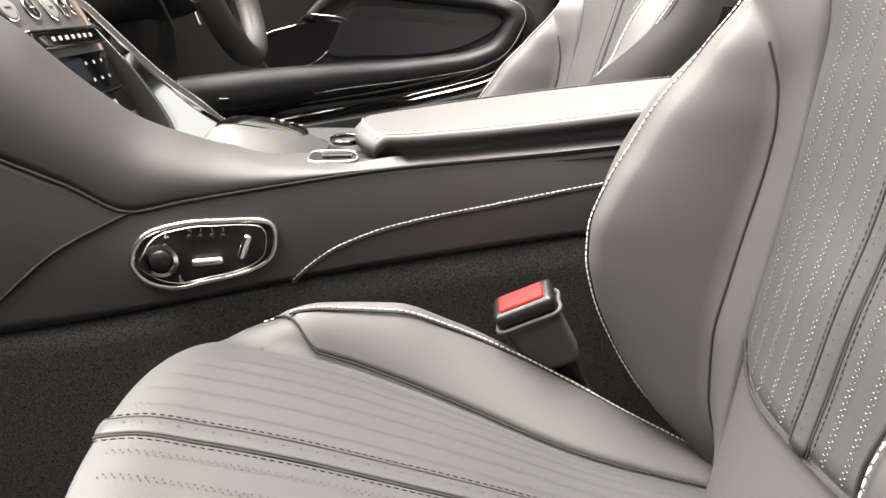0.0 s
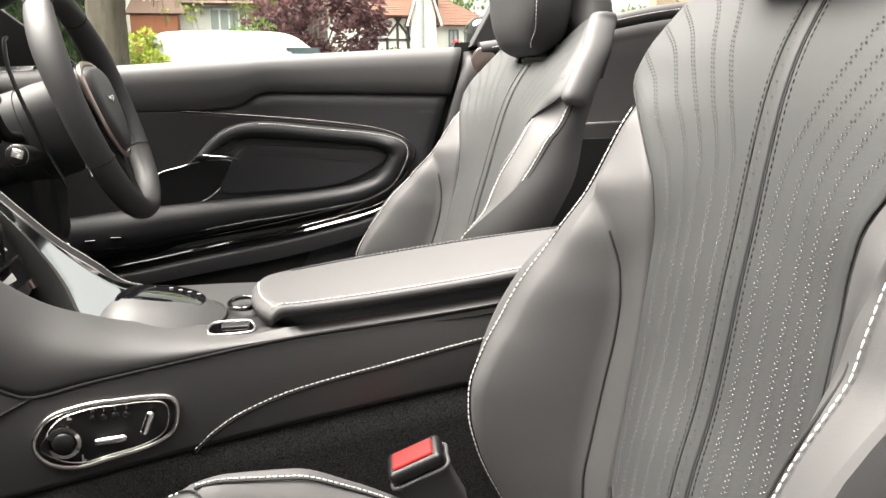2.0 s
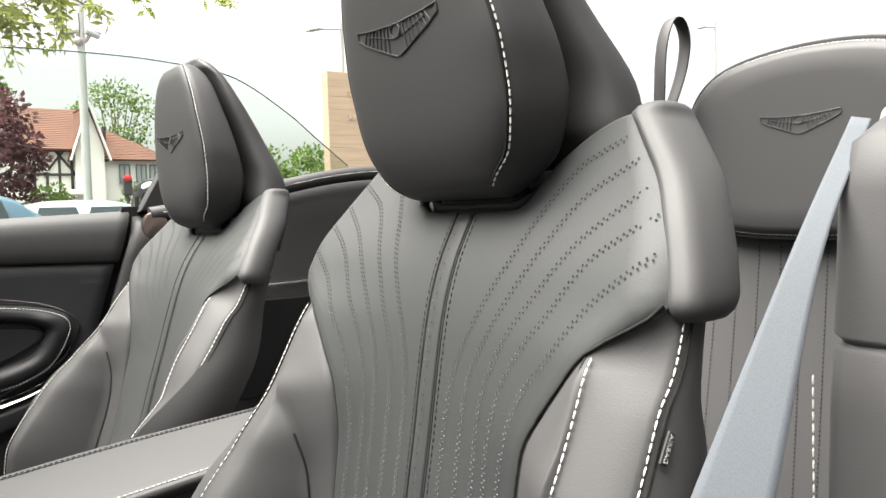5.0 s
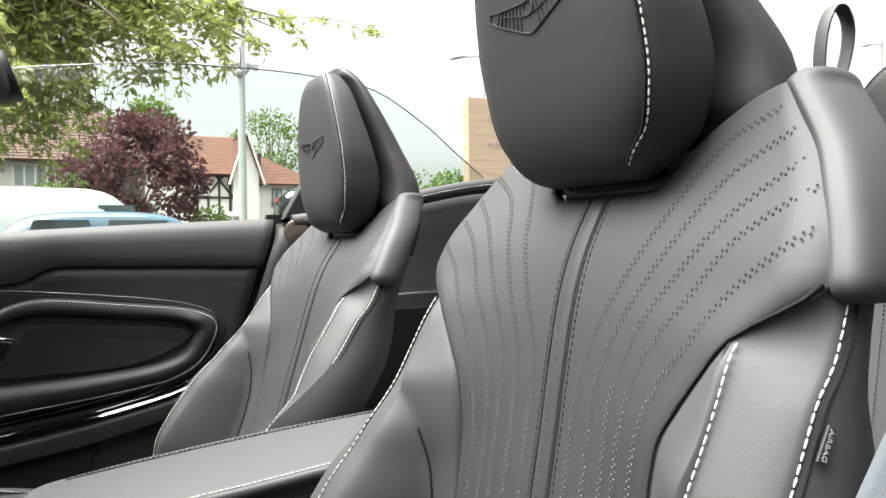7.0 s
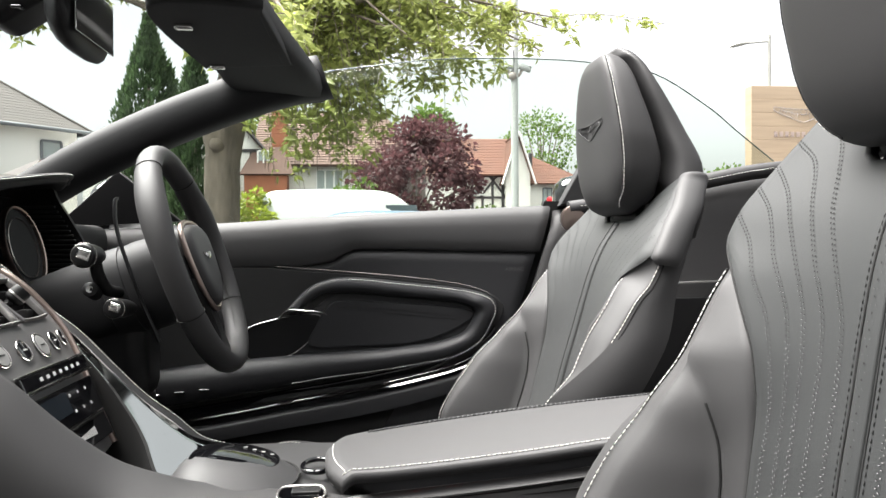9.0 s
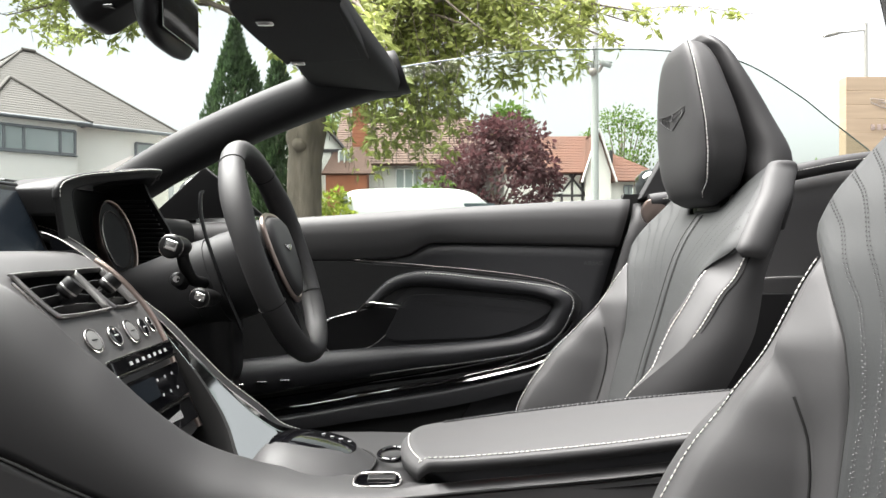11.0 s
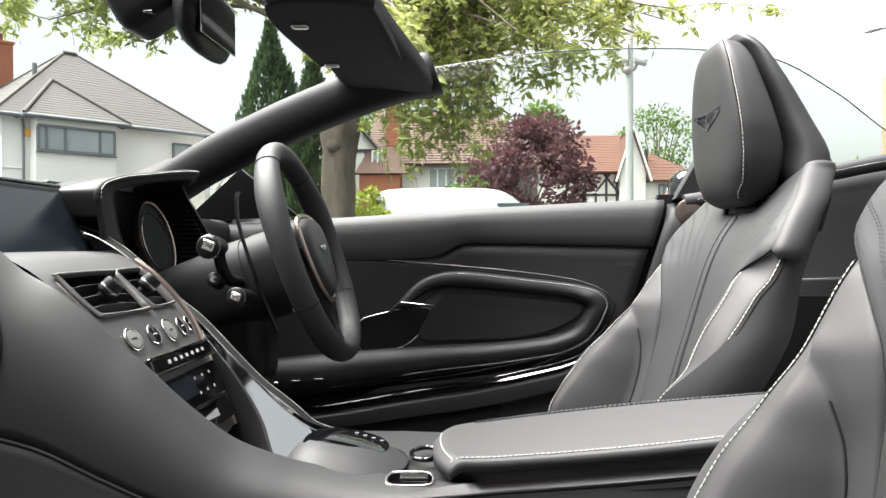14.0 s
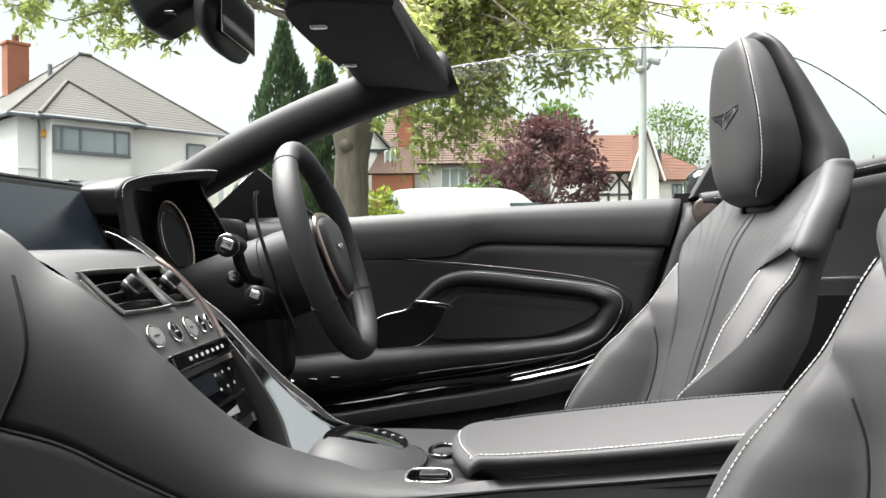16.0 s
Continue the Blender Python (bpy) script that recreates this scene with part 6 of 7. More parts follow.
# unseen wall, added to cut the light from behind the camera
wb = thing("wall_light_blocker", "plain dull grey wall added out of view to block light", "wall", kind="structure")
part("face", block((30.0, 0.3, 6.4), (0.0, -3.8, 3.2), 0.02, 1), material("dull_render", (0.10, 0.10, 0.10), 0.9, grain=14, bump=0.4, vary=0.3, coarse=3), wb, smooth=False)
# ---- outside ----
ASPHALT = material("asphalt", (0.055, 0.055, 0.056), 0.9, grain=60, bump=0.4, vary=0.25, coarse=0.4)
RENDER = material("white_render", (0.74, 0.73, 0.69), 0.9, grain=40, bump=0.15, vary=0.10, coarse=0.6)
SLATE = material("grey_roof_tile", (0.078, 0.069, 0.062), 0.85, grain=9, bump=0.5, vary=0.22, coarse=1.3)
REDTILE = material("red_roof_tile", (0.125, 0.054, 0.036), 0.85, grain=9, bump=0.5, vary=0.28, coarse=0.8)
BROWNTILE = material("brown_roof_tile", (0.098, 0.056, 0.043), 0.85, grain=9, bump=0.5, vary=0.25, coarse=0.8)
BRICK = material("red_brick", (0.30, 0.115, 0.065), 0.9, grain=12, bump=0.4, vary=0.3, coarse=3)
TIMBER = material("dark_timber", (0.045, 0.042, 0.045), 0.8, vary=0.2, coarse=3)
FRAME = material("grey_window_frame", (0.13, 0.14, 0.15), 0.5, vary=0.05)
WFRAME = material("white_window_frame", (0.75, 0.75, 0.74), 0.5, vary=0.05)
PANE = material("window_pane", (0.30, 0.34, 0.34), 0.08, vary=0.25, coarse=1.5)
BARK = material("bark", (0.145, 0.122, 0.098), 0.95, grain=26, bump=1.0, vary=0.7, coarse=9, stretch=(1, 1, 0.35))
POLE = material("white_pole_paint", (0.37, 0.38, 0.37), 0.5, vary=0.08, coarse=3)
VANWHITE = material("white_van_paint", (0.34, 0.36, 0.35), 0.4, vary=0.08)
BLUEPAINT = material("blue_grey_car_paint", (0.10, 0.17, 0.24), 0.2, vary=0.05, coat=0.5)
SILVER = material("silver_car_paint", (0.36, 0.40, 0.42), 0.25, vary=0.05, coat=0.5)
CARGLASS = material("dark_car_glass", (0.05, 0.07, 0.08), 0.05, vary=0.05)
WOOD = material("pale_wood", (0.33, 0.25, 0.17), 0.6, vary=0.30, coarse=1.2, stretch=(0.5, 1, 9))
LIGHTRED = material("red_lamp", (0.7, 0.02, 0.03), 0.3, vary=0)


def foliage(name, dark, light, scale):
    """Leaf green that differs from clump to clump and leaf to leaf."""
    m = material(name, dark, 0.55, vary=0)
    N, L = m.node_tree.nodes, m.node_tree.links
    b = N["Principled BSDF"]
    geo, co, tx = N.new("ShaderNodeNewGeometry"), N.new("ShaderNodeTexCoord"), N.new("ShaderNodeTexNoise")
    tx.inputs["Scale"].default_value = scale
    L.new(co.outputs["Object"], tx.inputs["Vector"])
    add = N.new("ShaderNodeMath")
    add.operation = "MULTIPLY_ADD"
    add.inputs[1].default_value = 0.55
    L.new(geo.outputs["Random Per Island"], add.inputs[0])
    sub = N.new("ShaderNodeMath")
    sub.operation = "MULTIPLY"
    sub.inputs[1].default_value = 0.6
    L.new(tx.outputs["Fac"], sub.inputs[0])
    L.new(sub.outputs[0], add.inputs[2])
    mx = N.new("ShaderNodeMix")
    mx.data_type = "RGBA"
    mx.inputs[6].default_value, mx.inputs[7].default_value = (*dark, 1), (*light, 1)
    L.new(add.outputs[0], mx.inputs[0])
    L.new(mx.outputs[2], b.inputs["Base Color"])
    tr, ms = N.new("ShaderNodeBsdfTranslucent"), N.new("ShaderNodeMixShader")
    ms.inputs[0].default_value = 0.5
    L.new(mx.outputs[2], tr.inputs[0])
    L.new(b.outputs[0], ms.inputs[1])
    L.new(tr.outputs[0], ms.inputs[2])
    L.new(ms.outputs[0], N["Material Output"].inputs[0])
    return m


LEAF = foliage("cherry_leaf", (0.10, 0.135, 0.030), (0.40, 0.44, 0.135), 0.9)
LEAF2 = foliage("hedge_leaf", (0.035, 0.070, 0.014), (0.15, 0.23, 0.05), 0.8)
YELLOW = foliage("yellow_green_leaf", (0.12, 0.16, 0.02), (0.35, 0.40, 0.06), 0.8)
PURPLE = foliage("purple_leaf", (0.036, 0.016, 0.019), (0.150, 0.066, 0.072), 0.7)
CYPRESS = foliage("cypress_green", (0.018, 0.038, 0.016), (0.070, 0.110, 0.045), 1.2)

ground = thing("ground", "grey asphalt forecourt and road", "ground", kind="structure")
bm = bmesh.new()
bmesh.ops.create_grid(bm, x_segments=8, y_segments=8, size=900)
part("surface", bm, ASPHALT, ground, smooth=False)


def leaves(name, spots, long, wide, mat, parent, label, droop=0.5):
    """Many single leaves, each a folded blade, at the given places with directions."""
    rng = np.random.default_rng(len(spots))
    n = len(spots)
    P = np.array([s[0] for s in spots])
    D = np.array([s[1] for s in spots]) + rng.normal(0, 0.35, (n, 3)) + np.array((0, 0, -droop))
    D /= np.linalg.norm(D, axis=1, keepdims=True)
    S = np.cross(D, rng.normal(0, 1, (n, 3)))
    S /= np.linalg.norm(S, axis=1, keepdims=True) + 1e-9
    U = np.cross(S, D)
    k = rng.uniform(0.65, 1.25, (n, 1))
    a, m1, t = P, P + D * long * 0.45 * k, P + D * long * k
    l, r = m1 + S * wide * k + U * wide * 0.35, m1 - S * wide * k + U * wide * 0.35
    V = np.stack([a, l, t, r, m1], 1).reshape(-1, 3)
    F = [(5 * i, 5 * i + 1, 5 * i + 4) for i in range(n)] + [(5 * i + 1, 5 * i + 2, 5 * i + 4) for i in range(n)] + [(5 * i + 4, 5 * i + 2, 5 * i + 3) for i in range(n)] + [(5 * i, 5 * i + 4, 5 * i + 3) for i in range(n)]
    me = bpy.data.meshes.new(name)
    me.from_pydata(V.tolist(), [], F)
    me.materials.append(mat)
    ob = new(name, me)
    ob.parent = parent
    return tagged(ob, label, kind="stuff")


def bushy(name, label, at, size, mat, count, long, seed, trunk=True, base=0.25, cat="tree", thin=1.0):
    """A tree or bush: tapered trunk, limbs, and a crown of leaves gathered in uneven clumps."""
    rng = np.random.default_rng(seed)
    T = thing(name, label, cat, at=at)
    w, d, h = size
    if trunk:
        part("trunk", tube(spl([(0, 0, 0), (0.02 * w, 0, h * 0.25), (-0.03 * w, 0.02, h * 0.55), (0, 0, h * 0.8)], 12), np.linspace(0.05, 0.012, 12) * h * 0.6, 10), BARK, T)
    spots = []
    lumps = 46 if trunk else 26
    for i in range(lumps):
        a, u = rng.uniform(0, 2 * math.pi), rng.uniform(-1, 1)
        r = rng.uniform(0.55, 1.0)
        prof = math.sqrt(max(0.0, 1 - abs(u) ** 2.2))
        c = np.array((math.cos(a) * r * prof * w / 2 * thin, math.sin(a) * r * prof * d / 2, h * (base + (1 - base) * (u + 1) / 2 * 0.97)))
        if trunk and i < 12:
            part("limb", tube([(0, 0, h * 0.35), c * 0.5 + np.array((0, 0, h * 0.2)), c], [0.020 * h * 0.5, 0.012 * h * 0.5, 0.004 * h * 0.5], 6), BARK, T)
        s = rng.uniform(0.10, 0.22) * min(w, h)
        for k in range(count // lumps):
            v = rng.normal(0, 1, 3)
            v /= np.linalg.norm(v)
            spots.append((c + v * s * rng.uniform(0.55, 1.0) * (1, 1, 0.8), v))
    leaves("crown", spots, long, long * 0.33, mat, T, "dense leafy crown", 0.2)
    return T


bushy("purple_tree", "rounded purple-leaved tree in front of a house", (1.95, 28.5, 0), (4.4, 4.4, 5.05), PURPLE, 9000, 0.20, 3, base=0.1)
bushy("garden_tree", "green leafy tree behind the houses", (4.2, 46, 0), (4.6, 4.0, 8.6), LEAF2, 4200, 0.30, 4)
bushy("slender_tree", "open green tree with thin crown beyond the roofs", (11.3, 50, 0), (4.6, 4.0, 9.1), LEAF2, 1900, 0.22, 5, base=0.55)
bushy("garden_tree", "distant green tree group at the road", (18.5, 46, 0), (5.5, 4.0, 5.5), LEAF2, 3000, 0.30, 6)
bushy("garden_tree", "distant green tree beyond the roadside", (23.0, 48, 0), (5.0, 4.0, 5.2), LEAF2, 2400, 0.30, 16)
bushy("garden_tree", "green tree rising behind the half-timbered gable", (-5.2, 34, 0), (3.4, 3.0, 6.2), LEAF2, 2400, 0.26, 26)
bushy("hedge_bush", "bright yellow-green garden bush beside a van", (-2.75, 19.5, 0), (1.5, 1.4, 2.25), YELLOW, 2400, 0.12, 7, trunk=False, base=0.05, cat="bush")
bushy("hedge_bush", "clipped green hedge in front of a house", (8.6, 35, 0), (1.4, 1.2, 2.5), LEAF2, 1500, 0.14, 8, trunk=False, base=0.05, cat="bush")
bushy("hedge_bush", "green hedge below the house windows", (10.6, 35, 0), (2.4, 1.2, 2.3), LEAF2, 1900, 0.14, 9, trunk=False, base=0.05, cat="bush")
bushy("hedge_bush", "green shrub at the foot of the purple tree", (4.6, 30, 0), (1.6, 1.4, 2.3), LEAF2, 1600, 0.14, 10, trunk=False, base=0.05, cat="bush")
bushy("hedge_bush", "green shrubs in the front garden", (-0.4, 27, 0), (3.6, 1.6, 2.9), LEAF2, 3600, 0.16, 11, trunk=False, base=0.05, cat="bush")


def cypress(at, r, h, seed):
    rng = np.random.default_rng(seed)
    T = thing("cypress_tree", "tall dark green columnar cypress", "conifer", "cypresses", at=at)
    part("trunk", tube([(0, 0, 0), (0, 0, h * 0.5), (0, 0, h * 0.93)], [0.16, 0.10, 0.02], 8), BARK, T)
    spots = []
    for i in range(int(11000 * h / 8)):
        z = h * rng.uniform(0.04, 1.0) ** 0.9
        f = z / h
        w = r * min(1.0, 0.6 + 1.6 * f) * (1 - sm(0.55, 1.02, f) ** 1.3 * 0.93)
        a = rng.uniform(0, 6.2832)
        lob = 1 + 0.16 * math.sin(3 * a + 9 * f) + 0.12 * math.sin(7 * a - 23 * f)
        q = w * lob * rng.uniform(0.72, 1.0)
        spots.append((np.array((q * math.cos(a), q * math.sin(a), z)), np.array((0.35 * math.cos(a), 0.35 * math.sin(a), 1.3))))
    leaves("crown", spots, 0.24, 0.045, CYPRESS, T, "upright feathery sprays", 0.0)


cypress((-7.30, 28, 0), 1.05, 8.7, 1)
cypress((-5.35, 26, 0), 0.72, 7.2, 2)

# ---- big street tree with hanging branches ----
tree = thing("street_tree", "large cherry tree with rough trunk and drooping leafy branches", "tree", at=(-1.79, 11.0, 0))
rng = np.random.default_rng(12)
path = spl([(0.02, 0, 0), (0.0, 0, 1.2), (0.02, 0, 2.0), (0.06, 0, 2.5), (0.14, 0.05, 3.1), (0.3, 0.1, 4.0)], 40)
ring = []
for i, p in enumerate(path):
    f = i / 39
    r = 0.25 - 0.03 * sm(0, 0.4, f) + 0.045 * math.exp(-((f - 0.56) / 0.07) ** 2) - 0.08 * sm(0.6, 1, f) + 0.10 * sm(0.12, 0, f)
    ring.append([p + r * (1 + 0.07 * math.sin(5 * a + 4 * f) + 0.05 * math.sin(11 * a + 17 * f) + rng.uniform(-0.02, 0.02)) * np.array((math.cos(a), math.sin(a), 0)) for a in np.linspace(0, 6.2832, 28, False)])
part("trunk", rings(ring), BARK, tree)
part("burr", turned([(0.02, -0.10), (0.09, -0.07), (0.115, 0.0), (0.08, 0.06), (0.02, 0.09)], 14, (0.3, -1, 0.2), (0.0, -0.20, 2.22)), BARK, tree)
z_low = fn([-8.0, -6.6, -5.2, -4.0, -3.0, -2.2, -1.35, -1.0, -0.3, 0.35, 1.0, 1.7, 2.8, 4.0], [4.1, 3.85, 3.45, 3.75, 3.95, 3.5, 2.0, 1.45, 1.5, 1.7, 2.2, 2.8, 3.2, 3.7])
spots, limbs = [], []
for i in range(56):
    x = rng.choice([rng.uniform(-7.4, -2.4), rng.normal(-0.5, 0.75), rng.uniform(-1.4, 3.0)], p=[0.33, 0.33, 0.34])
    y = 11 + rng.normal(0, 0.9)
    z0 = max(z_low(x) + 0.4, rng.uniform(3.2, 6.2))
    tip = np.array((x, y, z0))
    root = np.array((-1.5, 11.1, rng.uniform(3.3, 4.4)))
    mid = (root + tip) / 2 + np.array((0, 0, 0.55))
    limb = spl([root, mid, tip], 14)
    limbs.append((limb, 0.03))
    for k in range(11):
        j = rng.integers(5, 14)
        o = limb[j]
        side = rng.normal(0, 0.5, 3)
        d = np.array((side[0] * 1.2 + 0.25 * np.sign(x + 1), side[1], -0.35))
        ln = rng.uniform(0.45, 1.25)
        end = o + d * ln
        low = z_low(end[0]) + abs(rng.normal(0, 0.35))
        if rng.uniform() < 0.55:
            end[2] = o[2] - rng.uniform(0.3, 1.6)
        if -1.4 < end[0] < 0.6 and rng.uniform() < 0.5:
            end[2] = low + rng.uniform(0, 0.9)
        end[2] = max(end[2], low)
        if o[2] < z_low(o[0]):
            continue
        tw = spl([o, (o + end) / 2 + np.array((0, 0, 0.12)), end], 12)
        limbs.append((tw, 0.007))
        m = int(14 + 40 * ln)
        for q in range(m):
            t = rng.uniform(0.12, 1.0) * 11
            a = tw[int(t)] + rng.normal(0, 0.035, 3)
            spots.append((a, np.array((rng.normal(0, 0.7), rng.normal(0, 0.7), -0.25))))
shift = np.array((-1.79, 11.0, 0))
for limb, r in limbs:
    if r > 0.01:
        part("limb", tube(limb - shift, np.linspace(r * 1.6, 0.008, len(limb)), 7), BARK, tree)
bm = bmesh.new()
for limb, r in limbs:
    if r < 0.01:
        tube(limb - shift, np.linspace(r, 0.003, len(limb)), 4, bm)
part("branchwork", bm, BARK, tree, "thin drooping twigs", kind="stuff")
leaves("foliage", [(a - shift, d) for a, d in spots], 0.150, 0.027, LEAF, tree, "lance-shaped green leaves", 0.15)


# ---- houses ----
def house_frame(a, b):
    """Local x along the front from a to b, y inwards, z up."""
    a, b = np.array(a, float), np.array(b, float)
    u = (b - a) / np.linalg.norm(b - a)
    return Matrix(((u[0], -u[1], 0, a[0]), (u[1], u[0], 0, a[1]), (0, 0, 1, 0), (0, 0, 0, 1))), float(np.linalg.norm(b - a))


def poly(bm, pts):
    return bm.faces.new([bm.verts.new(p) for p in pts])


def thick(bm, t):
    """Gives sheets a thickness, all on the same side."""
    bm.normal_update()
    for f in bm.faces:
        if (f.normal.z if abs(f.normal.z) > 0.1 else -f.normal.y) < 0:
            f.normal_flip()
    bmesh.ops.solidify(bm, geom=bm.faces[:], thickness=t)
    return bm


def window(parent, x0, x1, z0, z1, y=0.0, frame=None, lights=(0.33, 0.66), bar=0.06):
    frame = frame or WFRAME
    bm = bmesh.new()
    for cx, cz, w, h in ((x0, (z0 + z1) / 2, bar, z1 - z0), (x1, (z0 + z1) / 2, bar, z1 - z0), ((x0 + x1) / 2, z0, x1 - x0, bar), ((x0 + x1) / 2, z1, x1 - x0, bar), *[(x0 + (x1 - x0) * f, (z0 + z1) / 2, bar, z1 - z0) for f in lights]):
        block((w, 0.10, h), (cx, y - 0.03, cz), 0.008, 1, bm)
    wn_ = part("window", bm, frame, parent, smooth=False)
    edges = [0, *lights, 1]
    for a, b in zip(edges, edges[1:]):
        part("pane", block(((x1 - x0) * (b - a) - bar, 0.03, z1 - z0 - bar), (x0 + (x1 - x0) * (a + b) / 2, y, (z0 + z1) / 2), 0), PANE, wn_, smooth=False)
    part("sill", block((x1 - x0 + 0.16, 0.16, 0.06), ((x0 + x1) / 2, y - 0.06, z0 - 0.06), 0.01), frame, wn_)


def hip_roof(T, w, d, z0, z1, mat, over=0.45, ridge=0.0):
    """A hipped roof with courses of tiles, ridge along x."""
    c = [(-over, -over), (w + over, -over), (w + over, d + over), (-over, d + over)]
    ra, rb = (w / 2 - ridge / 2, d / 2), (w / 2 + ridge / 2, d / 2)
    bm = bmesh.new()
    n = 26
    for (p, q, r, s) in ((c[0], c[1], rb, ra), (c[1], c[2], rb, rb), (c[2], c[3], ra, rb), (c[3], c[0], ra, ra)):
        p, q, r, s = [np.array(v, float) for v in (p, q, r, s)]
        for i in range(n):
            f, g = i / n, (i + 1) / n
            z_a, z_b = z0 + (z1 - z0) * f, z0 + (z1 - z0) * g
            k0, k1, k2, k3 = p + (s - p) * f, q + (r - q) * f, q + (r - q) * g, p + (s - p) * g
            lift = 0.016
            poly(bm, [(*k0, z_a + lift), (*k1, z_a + lift), (*k2, z_b + 0.004), (*k3, z_b + 0.004)])
            poly(bm, [(*k0, z_a), (*k1, z_a), (*k1, z_a + lift), (*k0, z_a + lift)])
    roof = part("roof", bm, mat, T, "tiled hipped roof", smooth=False)
    for p, q in ((c[0], ra), (c[1], rb), (c[2], rb), (c[3], ra)):
        part("hip_tiles", tube([(*p, z0 + 0.02), (*q, z1 + 0.02)], 0.06, 8), mat, roof)
    if ridge:
        part("ridge_tiles", tube([(*ra, z1 + 0.05), (*rb, z1 + 0.05)], 0.10, 8), mat, roof)
    part("gutter", tube([(*c[3], z0 - 0.02), (*c[0], z0 - 0.02), (*c[1], z0 - 0.02), (*c[2], z0 - 0.02)], 0.085, 8), FRAME, roof, "dark grey gutter")
    return roof


def chimney(T, x, y, w, z0, z1, pots=1):
    ch = part("chimney", block((w, w * 0.8, z1 - z0), (x, y, (z0 + z1) / 2), 0.01), BRICK, T, "red brick chimney")
    n = int((z1 - z0) / 0.30)
    for i in range(min(n, 14)):
        part("brick_course", block((w + 0.014, w * 0.8 + 0.014, 0.055), (x, y, z1 - 0.12 - 0.15 * i), 0.004, 1), BRICK, ch)
    part("cap", block((w + 0.14, w * 0.8 + 0.14, 0.14), (x, y, z1), 0.02), BRICK, ch)
    for k in range(pots):
        part("pot", turned([(0.16, 0), (0.15, 0.35), (0.18, 0.38), (0.14, 0.40), (0.12, 0.1)], 16, at=(x + (k - (pots - 1) / 2) * 0.4, y, z1 + 0.06)), REDTILE, ch)


m, L = house_frame((-18.5, 30.0), (-12.85, 36.9))
H1 = thing("white_house", "white rendered two-storey house with grey hipped roof", "house")
H1.matrix_world = m
D1 = 8.6
part("walls", block((L, D1, 5.95), (L / 2, D1 / 2, 2.975), 0.02, 1), RENDER, H1, "white rendered walls", smooth=False)
hip_roof(H1, L, D1, 5.95, 9.75, SLATE, 0.5, 0.6)
bay0, bay1 = 1.05, 4.35
part("bay", block((bay1 - bay0, 0.9, 5.9), ((bay0 + bay1) / 2, -0.15, 2.95), 0.02, 1), RENDER, H1, "white rendered bay", smooth=False)
bm = bmesh.new()
n = 16
pa, pb, pt = np.array((bay0 - 0.5, -0.85, 5.98)), np.array((bay1 + 0.5, -0.85, 5.98)), np.array(((bay0 + bay1) / 2, 1.9, 7.95))
for i in range(n):
    f, g = i / n, (i + 1) / n
    poly(bm, [pa + (pt - pa) * f + (0, 0, 0.012), pb + (pt - pb) * f + (0, 0, 0.012), pb + (pt - pb) * g, pa + (pt - pa) * g])
for e in (pa, pb):
    back = np.array((pt[0], 2.4, 7.9))
    poly(bm, [e, pt, np.array((e[0], 0.6, 6.2))])
part("bay_roof", thick(bm, 0.05), SLATE, H1, "tiled bay roof", smooth=False)
for e in (pa, pb):
    part("hip_tiles", tube([e + (0, 0, 0.04), pt + (0, 0, 0.04)], 0.08, 8), SLATE, H1)
part("gutter", tube([(bay0 - 0.5, 0.1, 5.93), (bay0 - 0.5, -0.85, 5.93), (bay1 + 0.5, -0.85, 5.93), (bay1 + 0.5, 0.1, 5.93)], 0.08, 8), FRAME, H1)
window(H1, bay0 + 0.08, bay1 - 0.12, 4.62, 5.60, -0.62, FRAME, (0.10, 0.34, 0.80), 0.10)
window(H1, L * 0.815, L * 0.915, 4.65, 5.45, -0.02, FRAME, (), 0.10)
part("drainpipe", tube([(0.75, -0.10, 5.85), (0.80, -0.12, 5.6), (0.80, -0.08, 5.3), (0.80, -0.08, 0)], 0.05, 8), FRAME, H1, "grey drainpipe")
part("alarm_box", turned([(0.17, 0), (0.17, 0.06), (0.10, 0.09), (0, 0.09)], 20, (0, -1, 0), (0.98, -0.04, 5.32)), material("orange_plastic", (0.65, 0.33, 0.04), 0.5), H1, "orange alarm box")
part("string_course", block((L + 0.04, 0.06, 0.07), (L / 2, -0.02, 3.9), 0.01), RENDER, H1)
inv = m.inverted() @ Vector((-22.3, 36.0, 0))
chimney(H1, inv.x, inv.y, 0.95, 5.0, 10.3)
part("vent_pipe", tube([(2.2, 2.5, 7.6), (2.2, 2.5, 8.7)], 0.10, 8), FRAME, H1)


